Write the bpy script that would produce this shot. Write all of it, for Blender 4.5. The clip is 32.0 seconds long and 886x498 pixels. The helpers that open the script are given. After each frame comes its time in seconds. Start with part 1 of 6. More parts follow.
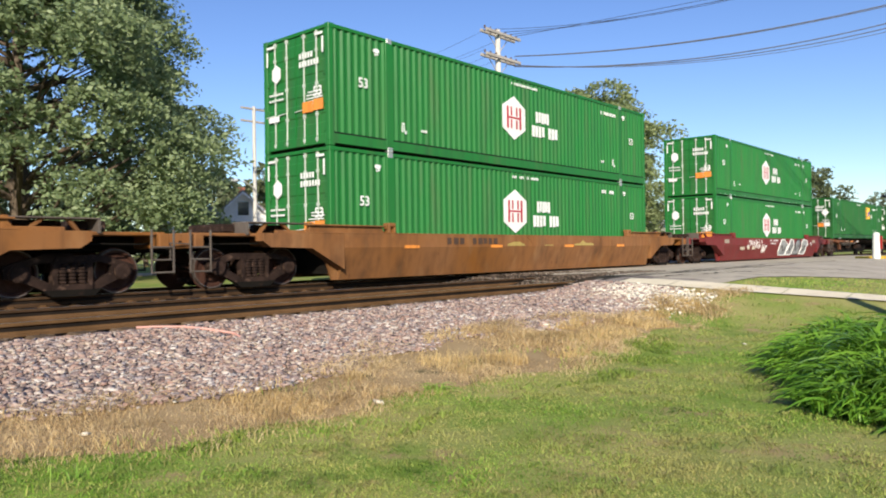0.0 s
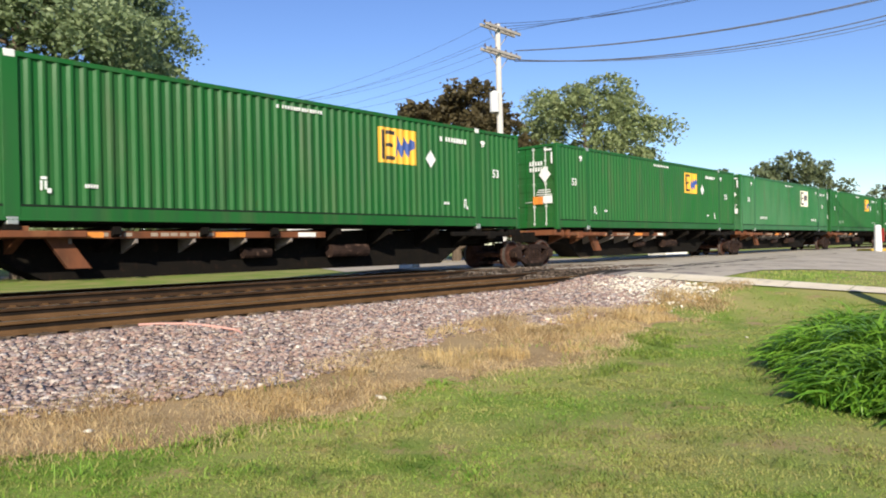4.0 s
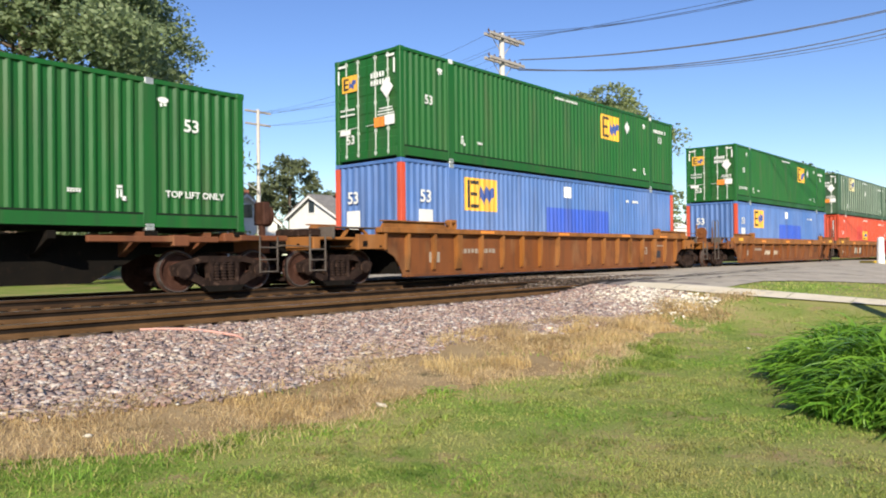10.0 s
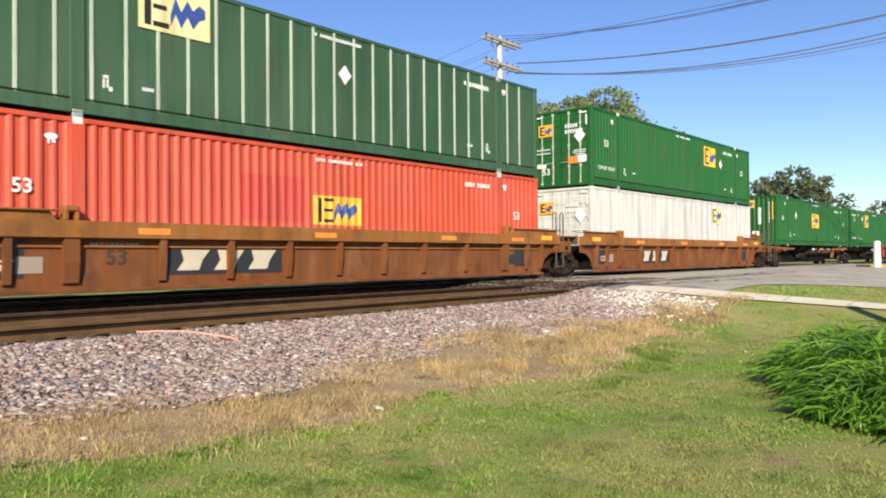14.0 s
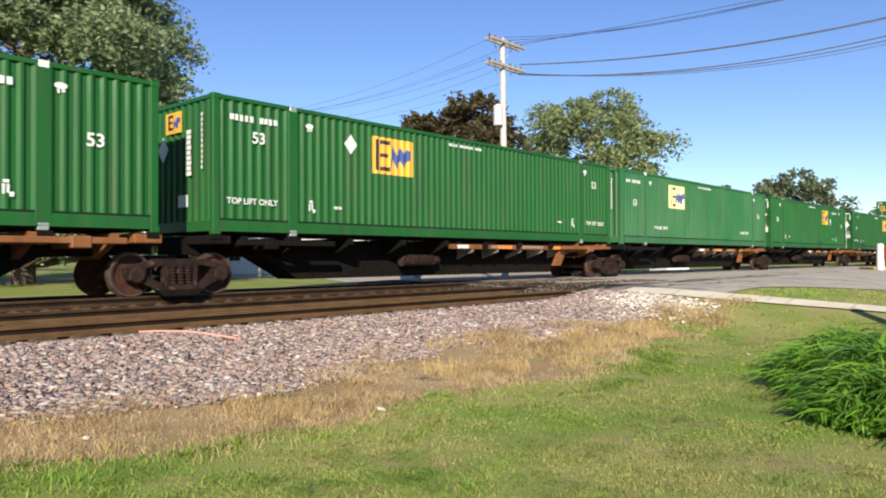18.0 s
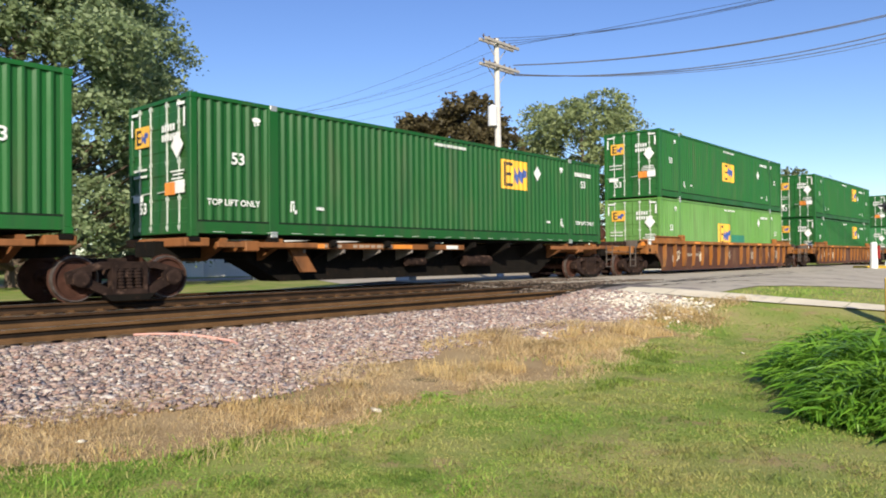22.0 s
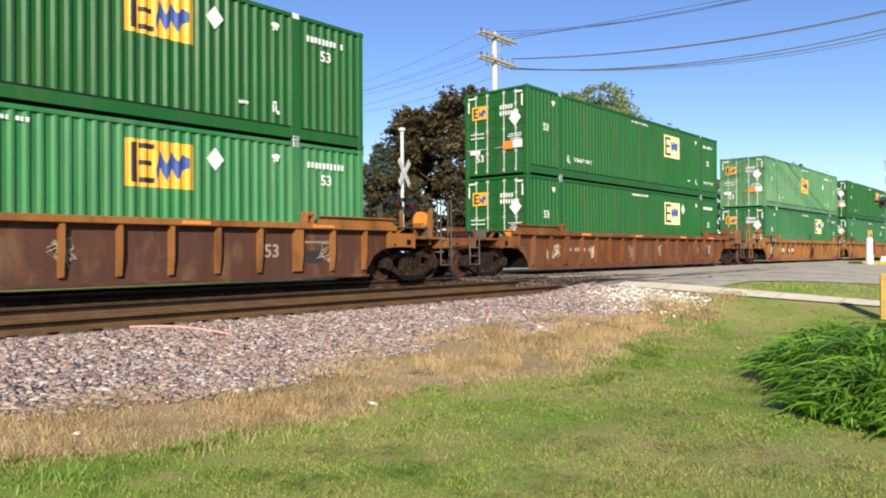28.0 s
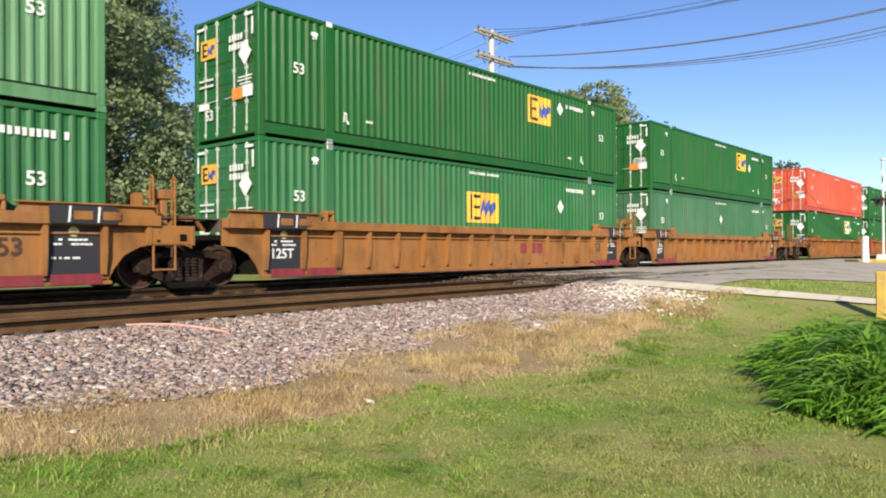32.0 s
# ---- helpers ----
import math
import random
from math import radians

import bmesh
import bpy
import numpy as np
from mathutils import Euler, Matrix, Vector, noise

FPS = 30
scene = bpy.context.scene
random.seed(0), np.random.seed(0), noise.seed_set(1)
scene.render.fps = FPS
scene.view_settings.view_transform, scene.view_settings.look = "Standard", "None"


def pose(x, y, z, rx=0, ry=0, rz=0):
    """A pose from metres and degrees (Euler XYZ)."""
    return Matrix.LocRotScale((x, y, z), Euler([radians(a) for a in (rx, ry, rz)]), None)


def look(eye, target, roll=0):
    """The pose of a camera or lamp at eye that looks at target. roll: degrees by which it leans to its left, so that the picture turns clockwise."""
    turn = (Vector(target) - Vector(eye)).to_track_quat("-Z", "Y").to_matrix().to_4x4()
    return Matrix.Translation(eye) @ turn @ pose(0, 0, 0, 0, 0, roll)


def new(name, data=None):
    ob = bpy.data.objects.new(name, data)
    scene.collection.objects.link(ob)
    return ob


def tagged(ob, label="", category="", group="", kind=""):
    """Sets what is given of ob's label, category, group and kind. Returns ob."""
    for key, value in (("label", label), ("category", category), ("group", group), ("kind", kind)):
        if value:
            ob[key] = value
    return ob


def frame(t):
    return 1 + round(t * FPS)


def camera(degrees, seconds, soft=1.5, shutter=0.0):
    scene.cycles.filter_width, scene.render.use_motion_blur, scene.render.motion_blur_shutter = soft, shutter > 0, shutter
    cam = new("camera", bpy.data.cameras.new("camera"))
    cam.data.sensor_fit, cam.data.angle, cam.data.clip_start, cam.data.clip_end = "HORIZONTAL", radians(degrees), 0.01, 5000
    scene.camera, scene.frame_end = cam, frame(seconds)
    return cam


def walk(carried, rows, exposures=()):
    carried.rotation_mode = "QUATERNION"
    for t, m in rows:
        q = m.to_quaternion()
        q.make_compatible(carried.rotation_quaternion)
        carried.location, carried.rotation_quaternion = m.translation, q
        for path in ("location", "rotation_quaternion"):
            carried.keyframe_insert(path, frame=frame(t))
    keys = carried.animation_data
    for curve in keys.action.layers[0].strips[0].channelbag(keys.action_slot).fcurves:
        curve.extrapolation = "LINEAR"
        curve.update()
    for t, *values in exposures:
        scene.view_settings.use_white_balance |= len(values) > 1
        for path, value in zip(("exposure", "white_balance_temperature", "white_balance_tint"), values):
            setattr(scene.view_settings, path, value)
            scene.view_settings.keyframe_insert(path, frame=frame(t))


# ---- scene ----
# the camera stands on the lawn and sways a little
cam = camera(62.46, 32.0, soft=1.95, shutter=0.06)
CAM = (
    (0.0, 90.19, 0.79, -48.63),
    (0.5, 90.15, 0.82, -48.61),
    (1.0, 90.07, 0.87, -48.57),
    (1.5, 89.99, 0.98, -48.53),
    (2.0, 89.94, 1.09, -48.50),
    (2.5, 89.90, 1.10, -48.50),
    (3.0, 89.86, 1.10, -48.54),
    (3.5, 89.82, 1.13, -48.56),
    (5.5, 89.91, 1.33, -48.38),
    (6.0, 89.97, 1.39, -48.35),
    (6.5, 90.06, 1.38, -48.34),
    (7.0, 90.14, 1.20, -48.36),
    (7.5, 90.23, 0.95, -48.38),
    (8.0, 90.31, 0.85, -48.39),
    (8.5, 90.38, 0.86, -48.38),
    (9.0, 90.42, 0.82, -48.37),
    (9.5, 90.44, 0.67, -48.36),
    (10.0, 90.44, 0.60, -48.37),
    (10.5, 90.47, 0.56, -48.38),
    (11.0, 90.52, 0.57, -48.41),
    (11.5, 90.60, 0.69, -48.43),
    (12.0, 90.67, 0.77, -48.47),
    (12.5, 90.71, 0.73, -48.53),
    (13.0, 90.71, 0.60, -48.57),
    (13.5, 90.69, 0.49, -48.58),
    (14.0, 90.67, 0.49, -48.58),
    (14.5, 90.66, 0.49, -48.57),
    (16.5, 90.77, 0.49, -48.53),
    (17.0, 90.78, 0.46, -48.49),
    (17.5, 90.78, 0.37, -48.43),
    (18.0, 90.75, 0.27, -48.40),
    (18.5, 90.72, 0.38, -48.41),
    (19.0, 90.71, 0.65, -48.45),
    (19.5, 90.76, 0.81, -48.48),
    (20.0, 90.83, 0.78, -48.52),
    (20.5, 90.86, 0.70, -48.59),
    (21.0, 90.86, 0.70, -48.67),
    (21.5, 90.84, 0.71, -48.73),
    (22.0, 90.82, 0.59, -48.77),
    (22.5, 90.80, 0.49, -48.80),
    (23.0, 90.76, 0.42, -48.84),
    (23.5, 90.69, 0.31, -48.88),
    (24.0, 90.62, 0.34, -48.91),
    (24.5, 90.57, 0.53, -48.96),
    (25.0, 90.55, 0.61, -48.99),
    (25.5, 90.54, 0.57, -49.00),
    (27.5, 90.33, 0.35, -49.02),
    (28.0, 90.32, 0.32, -49.03),
    (28.5, 90.31, 0.21, -49.05),
    (29.0, 90.33, 0.04, -49.10),
    (29.5, 90.35, 0.04, -49.16),
    (30.0, 90.34, 0.16, -49.22),
    (30.5, 90.31, 0.19, -49.24),
    (31.0, 90.26, 0.20, -49.24),
    (31.5, 90.20, 0.26, -49.25),
    (32.0, 90.16, 0.30, -49.27),
)
walk(cam, [(t, pose(0.0, -13.302, 0.707, rx, ry, rz)) for t, rx, ry, rz in CAM],
     [(0, .5), (14.5, .5), (15.3, .3), (16.5, .2), (16.8, .2), (17.0, .28), (17.2, .39), (17.6, .5), (32, .5)])

# ---- daylight ----
world = bpy.data.worlds.new("sky")
scene.world = world
world.use_nodes = True
wn = world.node_tree.nodes
wl = world.node_tree.links
sky = wn.new("ShaderNodeTexSky")
sky.sky_type = "NISHITA"
sky.sun_disc = False
sky.sun_elevation = radians(25.5)
sky.sun_rotation = radians(227.8)
sky.air_density, sky.dust_density, sky.ozone_density = 1.0, 0.2, 3.5
wn["Background"].inputs["Strength"].default_value = 0.112
deep = wn.new("ShaderNodeHueSaturation")
deep.inputs["Saturation"].default_value = 1.12
deep.inputs["Hue"].default_value = 0.515
wl.new(sky.outputs[0], deep.inputs["Color"])
wl.new(deep.outputs[0], wn["Background"].inputs["Color"])

sun_data = bpy.data.lights.new("sun", "SUN")
sun_data.energy, sun_data.angle, sun_data.color = 5.0, radians(0.55), (1.0, 0.90, 0.74)
sun = new("sun", sun_data)
sun.matrix_world = look((-40 * 0.741, -40 * 0.672, 19.2), (0, 0, 0))

# ---- materials ----
MATS = {}


def nodes_of(name):
    m = bpy.data.materials.new(name)
    m.use_nodes = True
    nt = m.node_tree
    return m, nt.nodes, nt.links, nt.nodes["Principled BSDF"]


def mix_rgb(n, l, fac, a, b, mode="MIX"):
    x = n.new("ShaderNodeMix")
    x.data_type, x.blend_type = "RGBA", mode
    for sock, v in ((x.inputs[0], fac), (x.inputs[6], a), (x.inputs[7], b)):
        if isinstance(v, (int, float)):
            sock.default_value = v
        elif isinstance(v, (tuple, list)):
            sock.default_value = (*v[:3], 1)
        else:
            l.new(v, sock)
    return x.outputs[2]


def noise_fac(n, l, scale, lo, hi, stretch=(1, 1, 1), detail=4, coords="Object"):
    tc = n.new("ShaderNodeTexCoord")
    mp = n.new("ShaderNodeMapping")
    mp.inputs["Scale"].default_value = stretch
    l.new(tc.outputs[coords], mp.inputs[0])
    t = n.new("ShaderNodeTexNoise")
    t.inputs["Scale"].default_value, t.inputs["Detail"].default_value = scale, detail
    l.new(mp.outputs[0], t.inputs["Vector"])
    r = n.new("ShaderNodeMapRange")
    r.inputs[1].default_value, r.inputs[2].default_value = lo, hi
    l.new(t.outputs[0], r.inputs[0])
    return r.outputs[0], t.outputs[0]


def bump(n, l, b, height, strength, distance=0.01):
    k = n.new("ShaderNodeBump")
    k.inputs["Strength"].default_value, k.inputs["Distance"].default_value = strength, distance
    l.new(height, k.inputs["Height"])
    l.new(k.outputs[0], b.inputs["Normal"])


def surface(name, base, second, rough=0.8, metal=0.0, scale=3.0, grain=40.0, stretch=(1, 1, 1), bumpy=0.3, third=None, lo=0.38, hi=0.66, by_piece=0.0, by_island=0.0):
    """Two tones at a large scale, a fine grain, an optional third tone in specks, and relief."""
    if name in MATS:
        return MATS[name]
    m, n, l, b = nodes_of(name)
    f1, raw1 = noise_fac(n, l, scale, lo, hi, stretch)
    f2, raw2 = noise_fac(n, l, grain, 0.3, 0.7, stretch)
    col = mix_rgb(n, l, f1, base, second)
    dark = tuple(c * 0.72 for c in base)
    g = n.new("ShaderNodeMath")
    g.operation = "MULTIPLY"
    g.inputs[1].default_value = 0.45
    l.new(f2, g.inputs[0])
    col = mix_rgb(n, l, g.outputs[0], col, dark)
    if third:
        f3, _ = noise_fac(n, l, scale * 2.3, 0.58, 0.72, stretch)
        col = mix_rgb(n, l, f3, col, third)
    for amount, kind in ((by_piece, "ShaderNodeObjectInfo"), (by_island, "ShaderNodeNewGeometry")):
        if amount:
            src = n.new(kind)
            out = src.outputs["Random"] if kind == "ShaderNodeObjectInfo" else src.outputs["Random Per Island"]
            r = n.new("ShaderNodeMapRange")
            r.inputs[3].default_value, r.inputs[4].default_value = 1 - amount, 1 + amount
            l.new(out, r.inputs[0])
            h = n.new("ShaderNodeHueSaturation")
            l.new(r.outputs[0], h.inputs["Value"])
            l.new(col, h.inputs["Color"])
            col = h.outputs[0]
    l.new(col, b.inputs["Base Color"])
    b.inputs["Roughness"].default_value, b.inputs["Metallic"].default_value = rough, metal
    b.inputs["Specular IOR Level"].default_value = 0.12 if rough > 0.79 else 0.4
    bump(n, l, b, raw2, bumpy)
    MATS[name] = m
    return m


def paint(name, base, rust=0.25, fade=0.2, rough=0.5):
    """Weathered enamel on steel: sun-faded patches, rain streaks down the sides, specks of rust."""
    if name in MATS:
        return MATS[name]
    m, n, l, b = nodes_of(name)
    pale = tuple(min(1, c + fade * (0.55 - c) * 0.55) for c in base)
    dirt = tuple(c * 0.62 + 0.012 for c in base)
    f1, _ = noise_fac(n, l, 0.45, 0.3, 0.75)
    f2, _ = noise_fac(n, l, 2.4, 0.46, 0.8, (2.4, 2.4, 0.16))
    f3, raw = noise_fac(n, l, 7.0, 0.66, 0.72, (1, 1, 0.6), 6)
    f4, _ = noise_fac(n, l, 60.0, 0.2, 0.8)
    col = mix_rgb(n, l, f1, base, pale)
    col = mix_rgb(n, l, f2, col, dirt)
    s = n.new("ShaderNodeMath")
    s.operation = "MULTIPLY"
    s.inputs[1].default_value = 0.012
    l.new(f4, s.inputs[0])
    col = mix_rgb(n, l, s.outputs[0], col, (0.25, 0.25, 0.22))
    k = n.new("ShaderNodeMath")
    k.operation = "MULTIPLY"
    k.inputs[1].default_value = rust
    l.new(f3, k.inputs[0])
    col = mix_rgb(n, l, k.outputs[0], col, (0.11, 0.045, 0.02))
    if rust < 0.5:
        f7, _ = noise_fac(n, l, 1.1, 0.52, 0.82, (3.0, 3.0, 0.3), 6)
        g7 = n.new("ShaderNodeMath")
        g7.operation = "MULTIPLY"
        g7.inputs[1].default_value = 0.34
        l.new(f7, g7.inputs[0])
        col = mix_rgb(n, l, g7.outputs[0], col, (0.10, 0.085, 0.05))
    if rust >= 0.5:
        f5, _ = noise_fac(n, l, 1.6, 0.50, 0.78, (1, 1, 0.7), 6)
        g = n.new("ShaderNodeMath")
        g.operation = "MULTIPLY"
        g.inputs[1].default_value = 0.7
        l.new(f5, g.inputs[0])
        col = mix_rgb(n, l, g.outputs[0], col, (0.045, 0.024, 0.015))
        f6, _ = noise_fac(n, l, 2.2, 0.54, 0.76, (1, 1, 0.4), 6)
        g2 = n.new("ShaderNodeMath")
        g2.operation = "MULTIPLY"
        g2.inputs[1].default_value = 0.45
        l.new(f6, g2.inputs[0])
        col = mix_rgb(n, l, g2.outputs[0], col, (0.30, 0.17, 0.08))
    l.new(col, b.inputs["Base Color"])
    r = n.new("ShaderNodeMapRange")
    r.inputs[3].default_value, r.inputs[4].default_value = rough - 0.08, rough + 0.2
    l.new(f1, r.inputs[0])
    l.new(r.outputs[0], b.inputs["Roughness"])
    b.inputs["Specular IOR Level"].default_value = 0.30 if rust < 0.5 else 0.2
    bump(n, l, b, raw, 0.06)
    MATS[name] = m
    return m


def plain(name, base, rough=0.6, metal=0.0):
    return surface(name, base, tuple(c * 0.85 for c in base), rough, metal, 2.0, 50.0, bumpy=0.05)


# ---- mesh code ----
class Build:
    """Collects vertices and faces of one mesh."""

    def __init__(self):
        self.v, self.f = [], []

    def add(self, verts, faces):
        k = len(self.v)
        self.v += [tuple(p) for p in verts]
        self.f += [tuple(i + k for i in q) for q in faces]
        return self

    def box(self, x0, x1, y0, y1, z0, z1, c=0.0):
        """A box; c: chamfer of its upright and level edges."""
        if c <= 0:
            return self.add([(x, y, z) for x in (x0, x1) for y in (y0, y1) for z in (z0, z1)],
                            [(0, 1, 3, 2), (4, 6, 7, 5), (0, 4, 5, 1), (2, 3, 7, 6), (0, 2, 6, 4), (1, 5, 7, 3)])
        lo, hi = Vector((x0, y0, z0)), Vector((x1, y1, z1))
        c = min(c, *(0.45 * (hi - lo)))
        bm = bmesh.new()
        bmesh.ops.create_cube(bm, size=1)
        mid, d = (lo + hi) / 2, hi - lo
        for w in bm.verts:
            w.co = Vector(a + b * e for a, b, e in zip(mid, w.co, d))
        bmesh.ops.bevel(bm, geom=bm.edges[:], offset=c, segments=1, affect="EDGES")
        bm.verts.index_update()
        self.add([w.co[:] for w in bm.verts], [[w.index for w in q.verts] for q in bm.faces])
        bm.free()
        return self

    def prism(self, outline, y0, y1, axis="y"):
        """An outline in x, z pulled along y (or in y, z along x, or in x, y along z)."""
        def put(a, b, w):
            return {"y": (a, w, b), "x": (w, a, b), "z": (a, b, w)}[axis]
        n = len(outline)
        vs = [put(a, b, y0) for a, b in outline] + [put(a, b, y1) for a, b in outline]
        fs = [(i, (i + 1) % n, (i + 1) % n + n, i + n) for i in range(n)]
        return self.add(vs, fs + [tuple(range(n))[::-1], tuple(range(n, 2 * n))])

    def rod(self, a, b, r, n=8, r2=None):
        a, b = Vector(a), Vector(b)
        r2 = r if r2 is None else r2
        q = (b - a).to_track_quat("Z", "Y")
        vs = []
        for p, rr in ((a, r), (b, r2)):
            vs += [p + q @ Vector((rr * math.cos(2 * math.pi * i / n), rr * math.sin(2 * math.pi * i / n), 0)) for i in range(n)]
        return self.add(vs, [(i, (i + 1) % n, (i + 1) % n + n, i + n) for i in range(n)] + [tuple(range(n))[::-1], tuple(range(n, 2 * n))])

    def wire(self, pts, r, n=6):
        """One bent tube along the points."""
        pts = [Vector(p) for p in pts]
        vs, fs = [], []
        for i, p in enumerate(pts):
            d = (pts[min(i + 1, len(pts) - 1)] - pts[max(i - 1, 0)]).normalized()
            q = d.to_track_quat("Z", "Y")
            vs += [p + q @ Vector((r * math.cos(2 * math.pi * k / n), r * math.sin(2 * math.pi * k / n), 0)) for k in range(n)]
        for i in range(len(pts) - 1):
            fs += [(i * n + k, i * n + (k + 1) % n, (i + 1) * n + (k + 1) % n, (i + 1) * n + k) for k in range(n)]
        return self.add(vs, fs + [tuple(range(n))[::-1], tuple(range((len(pts) - 1) * n, len(pts) * n))])

    def lathe(self, profile, n=24, axis="y", capped=True):
        """Rings of (place along the axis, radius)."""
        vs, fs = [], []
        for w, r in profile:
            for i in range(n):
                a = 2 * math.pi * i / n
                p = (r * math.cos(a), w, r * math.sin(a)) if axis == "y" else (r * math.cos(a), r * math.sin(a), w)
                vs.append(p)
        k = len(profile)
        for j in range(k - 1):
            for i in range(n):
                fs.append((j * n + i, j * n + (i + 1) % n, (j + 1) * n + (i + 1) % n, (j + 1) * n + i))
        if capped:
            fs += [tuple(range(n))[::-1], tuple(range((k - 1) * n, k * n))]
        return self.add(vs, fs)

    def ball(self, c, r, squash=(1, 1, 1), n=10):
        vs, fs = [], []
        for j in range(n + 1):
            th = math.pi * j / n
            for i in range(n):
                ph = 2 * math.pi * i / n
                vs.append((c[0] + r * squash[0] * math.sin(th) * math.cos(ph), c[1] + r * squash[1] * math.sin(th) * math.sin(ph), c[2] + r * squash[2] * math.cos(th)))
        for j in range(n):
            for i in range(n):
                fs.append((j * n + i, (j + 1) * n + i, (j + 1) * n + (i + 1) % n, j * n + (i + 1) % n))
        return self.add(vs, fs)

    def moved(self, dx=0, dy=0, dz=0):
        self.v = [(x + dx, y + dy, z + dz) for x, y, z in self.v]
        return self

    def mesh(self, name, material, smooth=False):
        me = bpy.data.meshes.new(name)
        me.from_pydata(self.v, [], self.f)
        bm = bmesh.new()
        bm.from_mesh(me)
        bmesh.ops.recalc_face_normals(bm, faces=bm.faces[:])
        bm.to_mesh(me)
        bm.free()
        me.materials.append(material)
        if smooth:
            me.shade_smooth()
        me.update()
        return me


CACHE = {}


def part(name, build, material, parent, label="", key=None, at=None, smooth=False):
    """One mesh under its thing or part. build: a Build, or a function that returns one, kept under key."""
    if key is not None:
        k = (key, material.name)
        if k not in CACHE:
            CACHE[k] = (build() if callable(build) else build).mesh(name, material, smooth)
        me = CACHE[k]
    else:
        me = (build() if callable(build) else build).mesh(name, material, smooth)
    ob = new(name, me)
    ob.parent = parent
    if at is not None:
        ob.matrix_basis = at
    if label:
        ob["label"] = label
    return ob


def thing(name, m, label, category, group="", kind=""):
    ob = new(name)
    ob.empty_display_size = 0.3
    ob.matrix_basis = m
    return tagged(ob, label, category, group, kind)


def solid(name, build, material, label, category, group="", kind="", m=None, smooth=False):
    """A top-level thing that is one mesh."""
    ob = new(name, build.mesh(name, material, smooth))
    if m is not None:
        ob.matrix_basis = m
    return tagged(ob, label, category, group, kind)


def bulk(name, verts, faces, material, smooth=False):
    """A mesh from arrays, for what nobody could count."""
    me = bpy.data.meshes.new(name)
    verts, faces = np.asarray(verts, np.float32), np.asarray(faces, np.int32)
    k = faces.shape[1]
    me.vertices.add(len(verts))
    me.vertices.foreach_set("co", verts.ravel())
    me.loops.add(faces.size)
    me.loops.foreach_set("vertex_index", faces.ravel())
    me.polygons.add(len(faces))
    me.polygons.foreach_set("loop_start", np.arange(len(faces), dtype=np.int32) * k)
    me.update(calc_edges=True)
    me.validate()
    me.materials.append(material)
    if smooth:
        me.shade_smooth()
    return new(name, me)


LETTERS = {}


def lettering(text, size, material):
    """A flat mesh of built-in letters, centred, that reads along x and stands along z."""
    k = (text, size, material.name)
    if k not in LETTERS:
        cu = bpy.data.curves.new("lettering", "FONT")
        cu.body, cu.size, cu.align_x, cu.align_y, cu.extrude, cu.offset = text, size, "CENTER", "CENTER", 0.002, size * 0.02
        cu.resolution_u = 3
        ob = bpy.data.objects.new("lettering", cu)
        scene.collection.objects.link(ob)
        me = bpy.data.meshes.new_from_object(ob.evaluated_get(bpy.context.evaluated_depsgraph_get()))
        bpy.data.objects.remove(ob)
        me.transform(Matrix.Rotation(radians(90), 4, "X"))
        me.materials.clear()
        me.materials.append(material)
        LETTERS[k] = me
    return LETTERS[k]


def letters(name, text, size, material, parent, x, y, z, turn=0):
    ob = new(name, lettering(text, size, material))
    ob.parent = parent
    ob.matrix_basis = pose(x, y, z, 0, 0, turn)
    return ob


WHITE = plain("white_marking", (0.78, 0.79, 0.76), 0.55)
YELLOW = paint("yellow_marking", (0.78, 0.42, 0.03), 0.1, 0.15)
PALE_YELLOW = paint("pale_yellow_marking", (0.80, 0.70, 0.34), 0.1, 0.2)
OFF_WHITE = paint("off_white_marking", (0.80, 0.76, 0.62), 0.1, 0.1)
GREY_INK = plain("dark_grey_marking", (0.06, 0.055, 0.07), 0.6)
ORANGE = paint("orange_marking", (0.75, 0.25, 0.03), 0.05, 0.1)
INK = plain("black_marking", (0.02, 0.018, 0.02), 0.6)
BLUE_INK = plain("blue_marking", (0.04, 0.085, 0.30), 0.6)
RED_INK = plain("red_marking", (0.42, 0.03, 0.05), 0.6)
CHROME = surface("galvanised_steel", (0.55, 0.57, 0.55), (0.42, 0.44, 0.42), 0.42, 0.6, 4.0, 60.0, bumpy=0.05)
PALE_STEEL = surface("pale_galvanised_rod", (0.58, 0.62, 0.56), (0.42, 0.46, 0.40), 0.6, 0.2, 4.0, 60.0, bumpy=0.05)
# Near-black base: the shade under the cars is put into this colour.
STEEL_DARK = surface("dark_shaded_steel", (0.007, 0.006, 0.005), (0.010, 0.008, 0.006), 0.9, 0.0, 3.0, 40.0, bumpy=0.3, third=(0.018, 0.011, 0.008))
TRUCK = surface("rusty_cast_steel", (0.018, 0.011, 0.009), (0.044, 0.026, 0.020), 0.85, 0.0, 3.5, 50.0, bumpy=0.4, third=(0.11, 0.068, 0.05))
WHEEL = surface("wheel_steel", (0.060, 0.028, 0.020), (0.10, 0.048, 0.035), 0.8, 0.3, 5.0, 50.0, bumpy=0.2)
TREAD = surface("polished_steel", (0.55, 0.54, 0.52), (0.42, 0.40, 0.38), 0.3, 0.9, 5.0, 80.0, bumpy=0.05)

RIM = surface("worn_wheel_rim", (0.17, 0.14, 0.125), (0.085, 0.062, 0.05), 0.45, 0.6, 5.0, 60.0, bumpy=0.1)

# ---- containers ----
CL, CW, CH = 16.35, 2.591, 2.896
POSTS = (2.0, 14.30)
PITCH, DEEP = 0.2286, 0.042


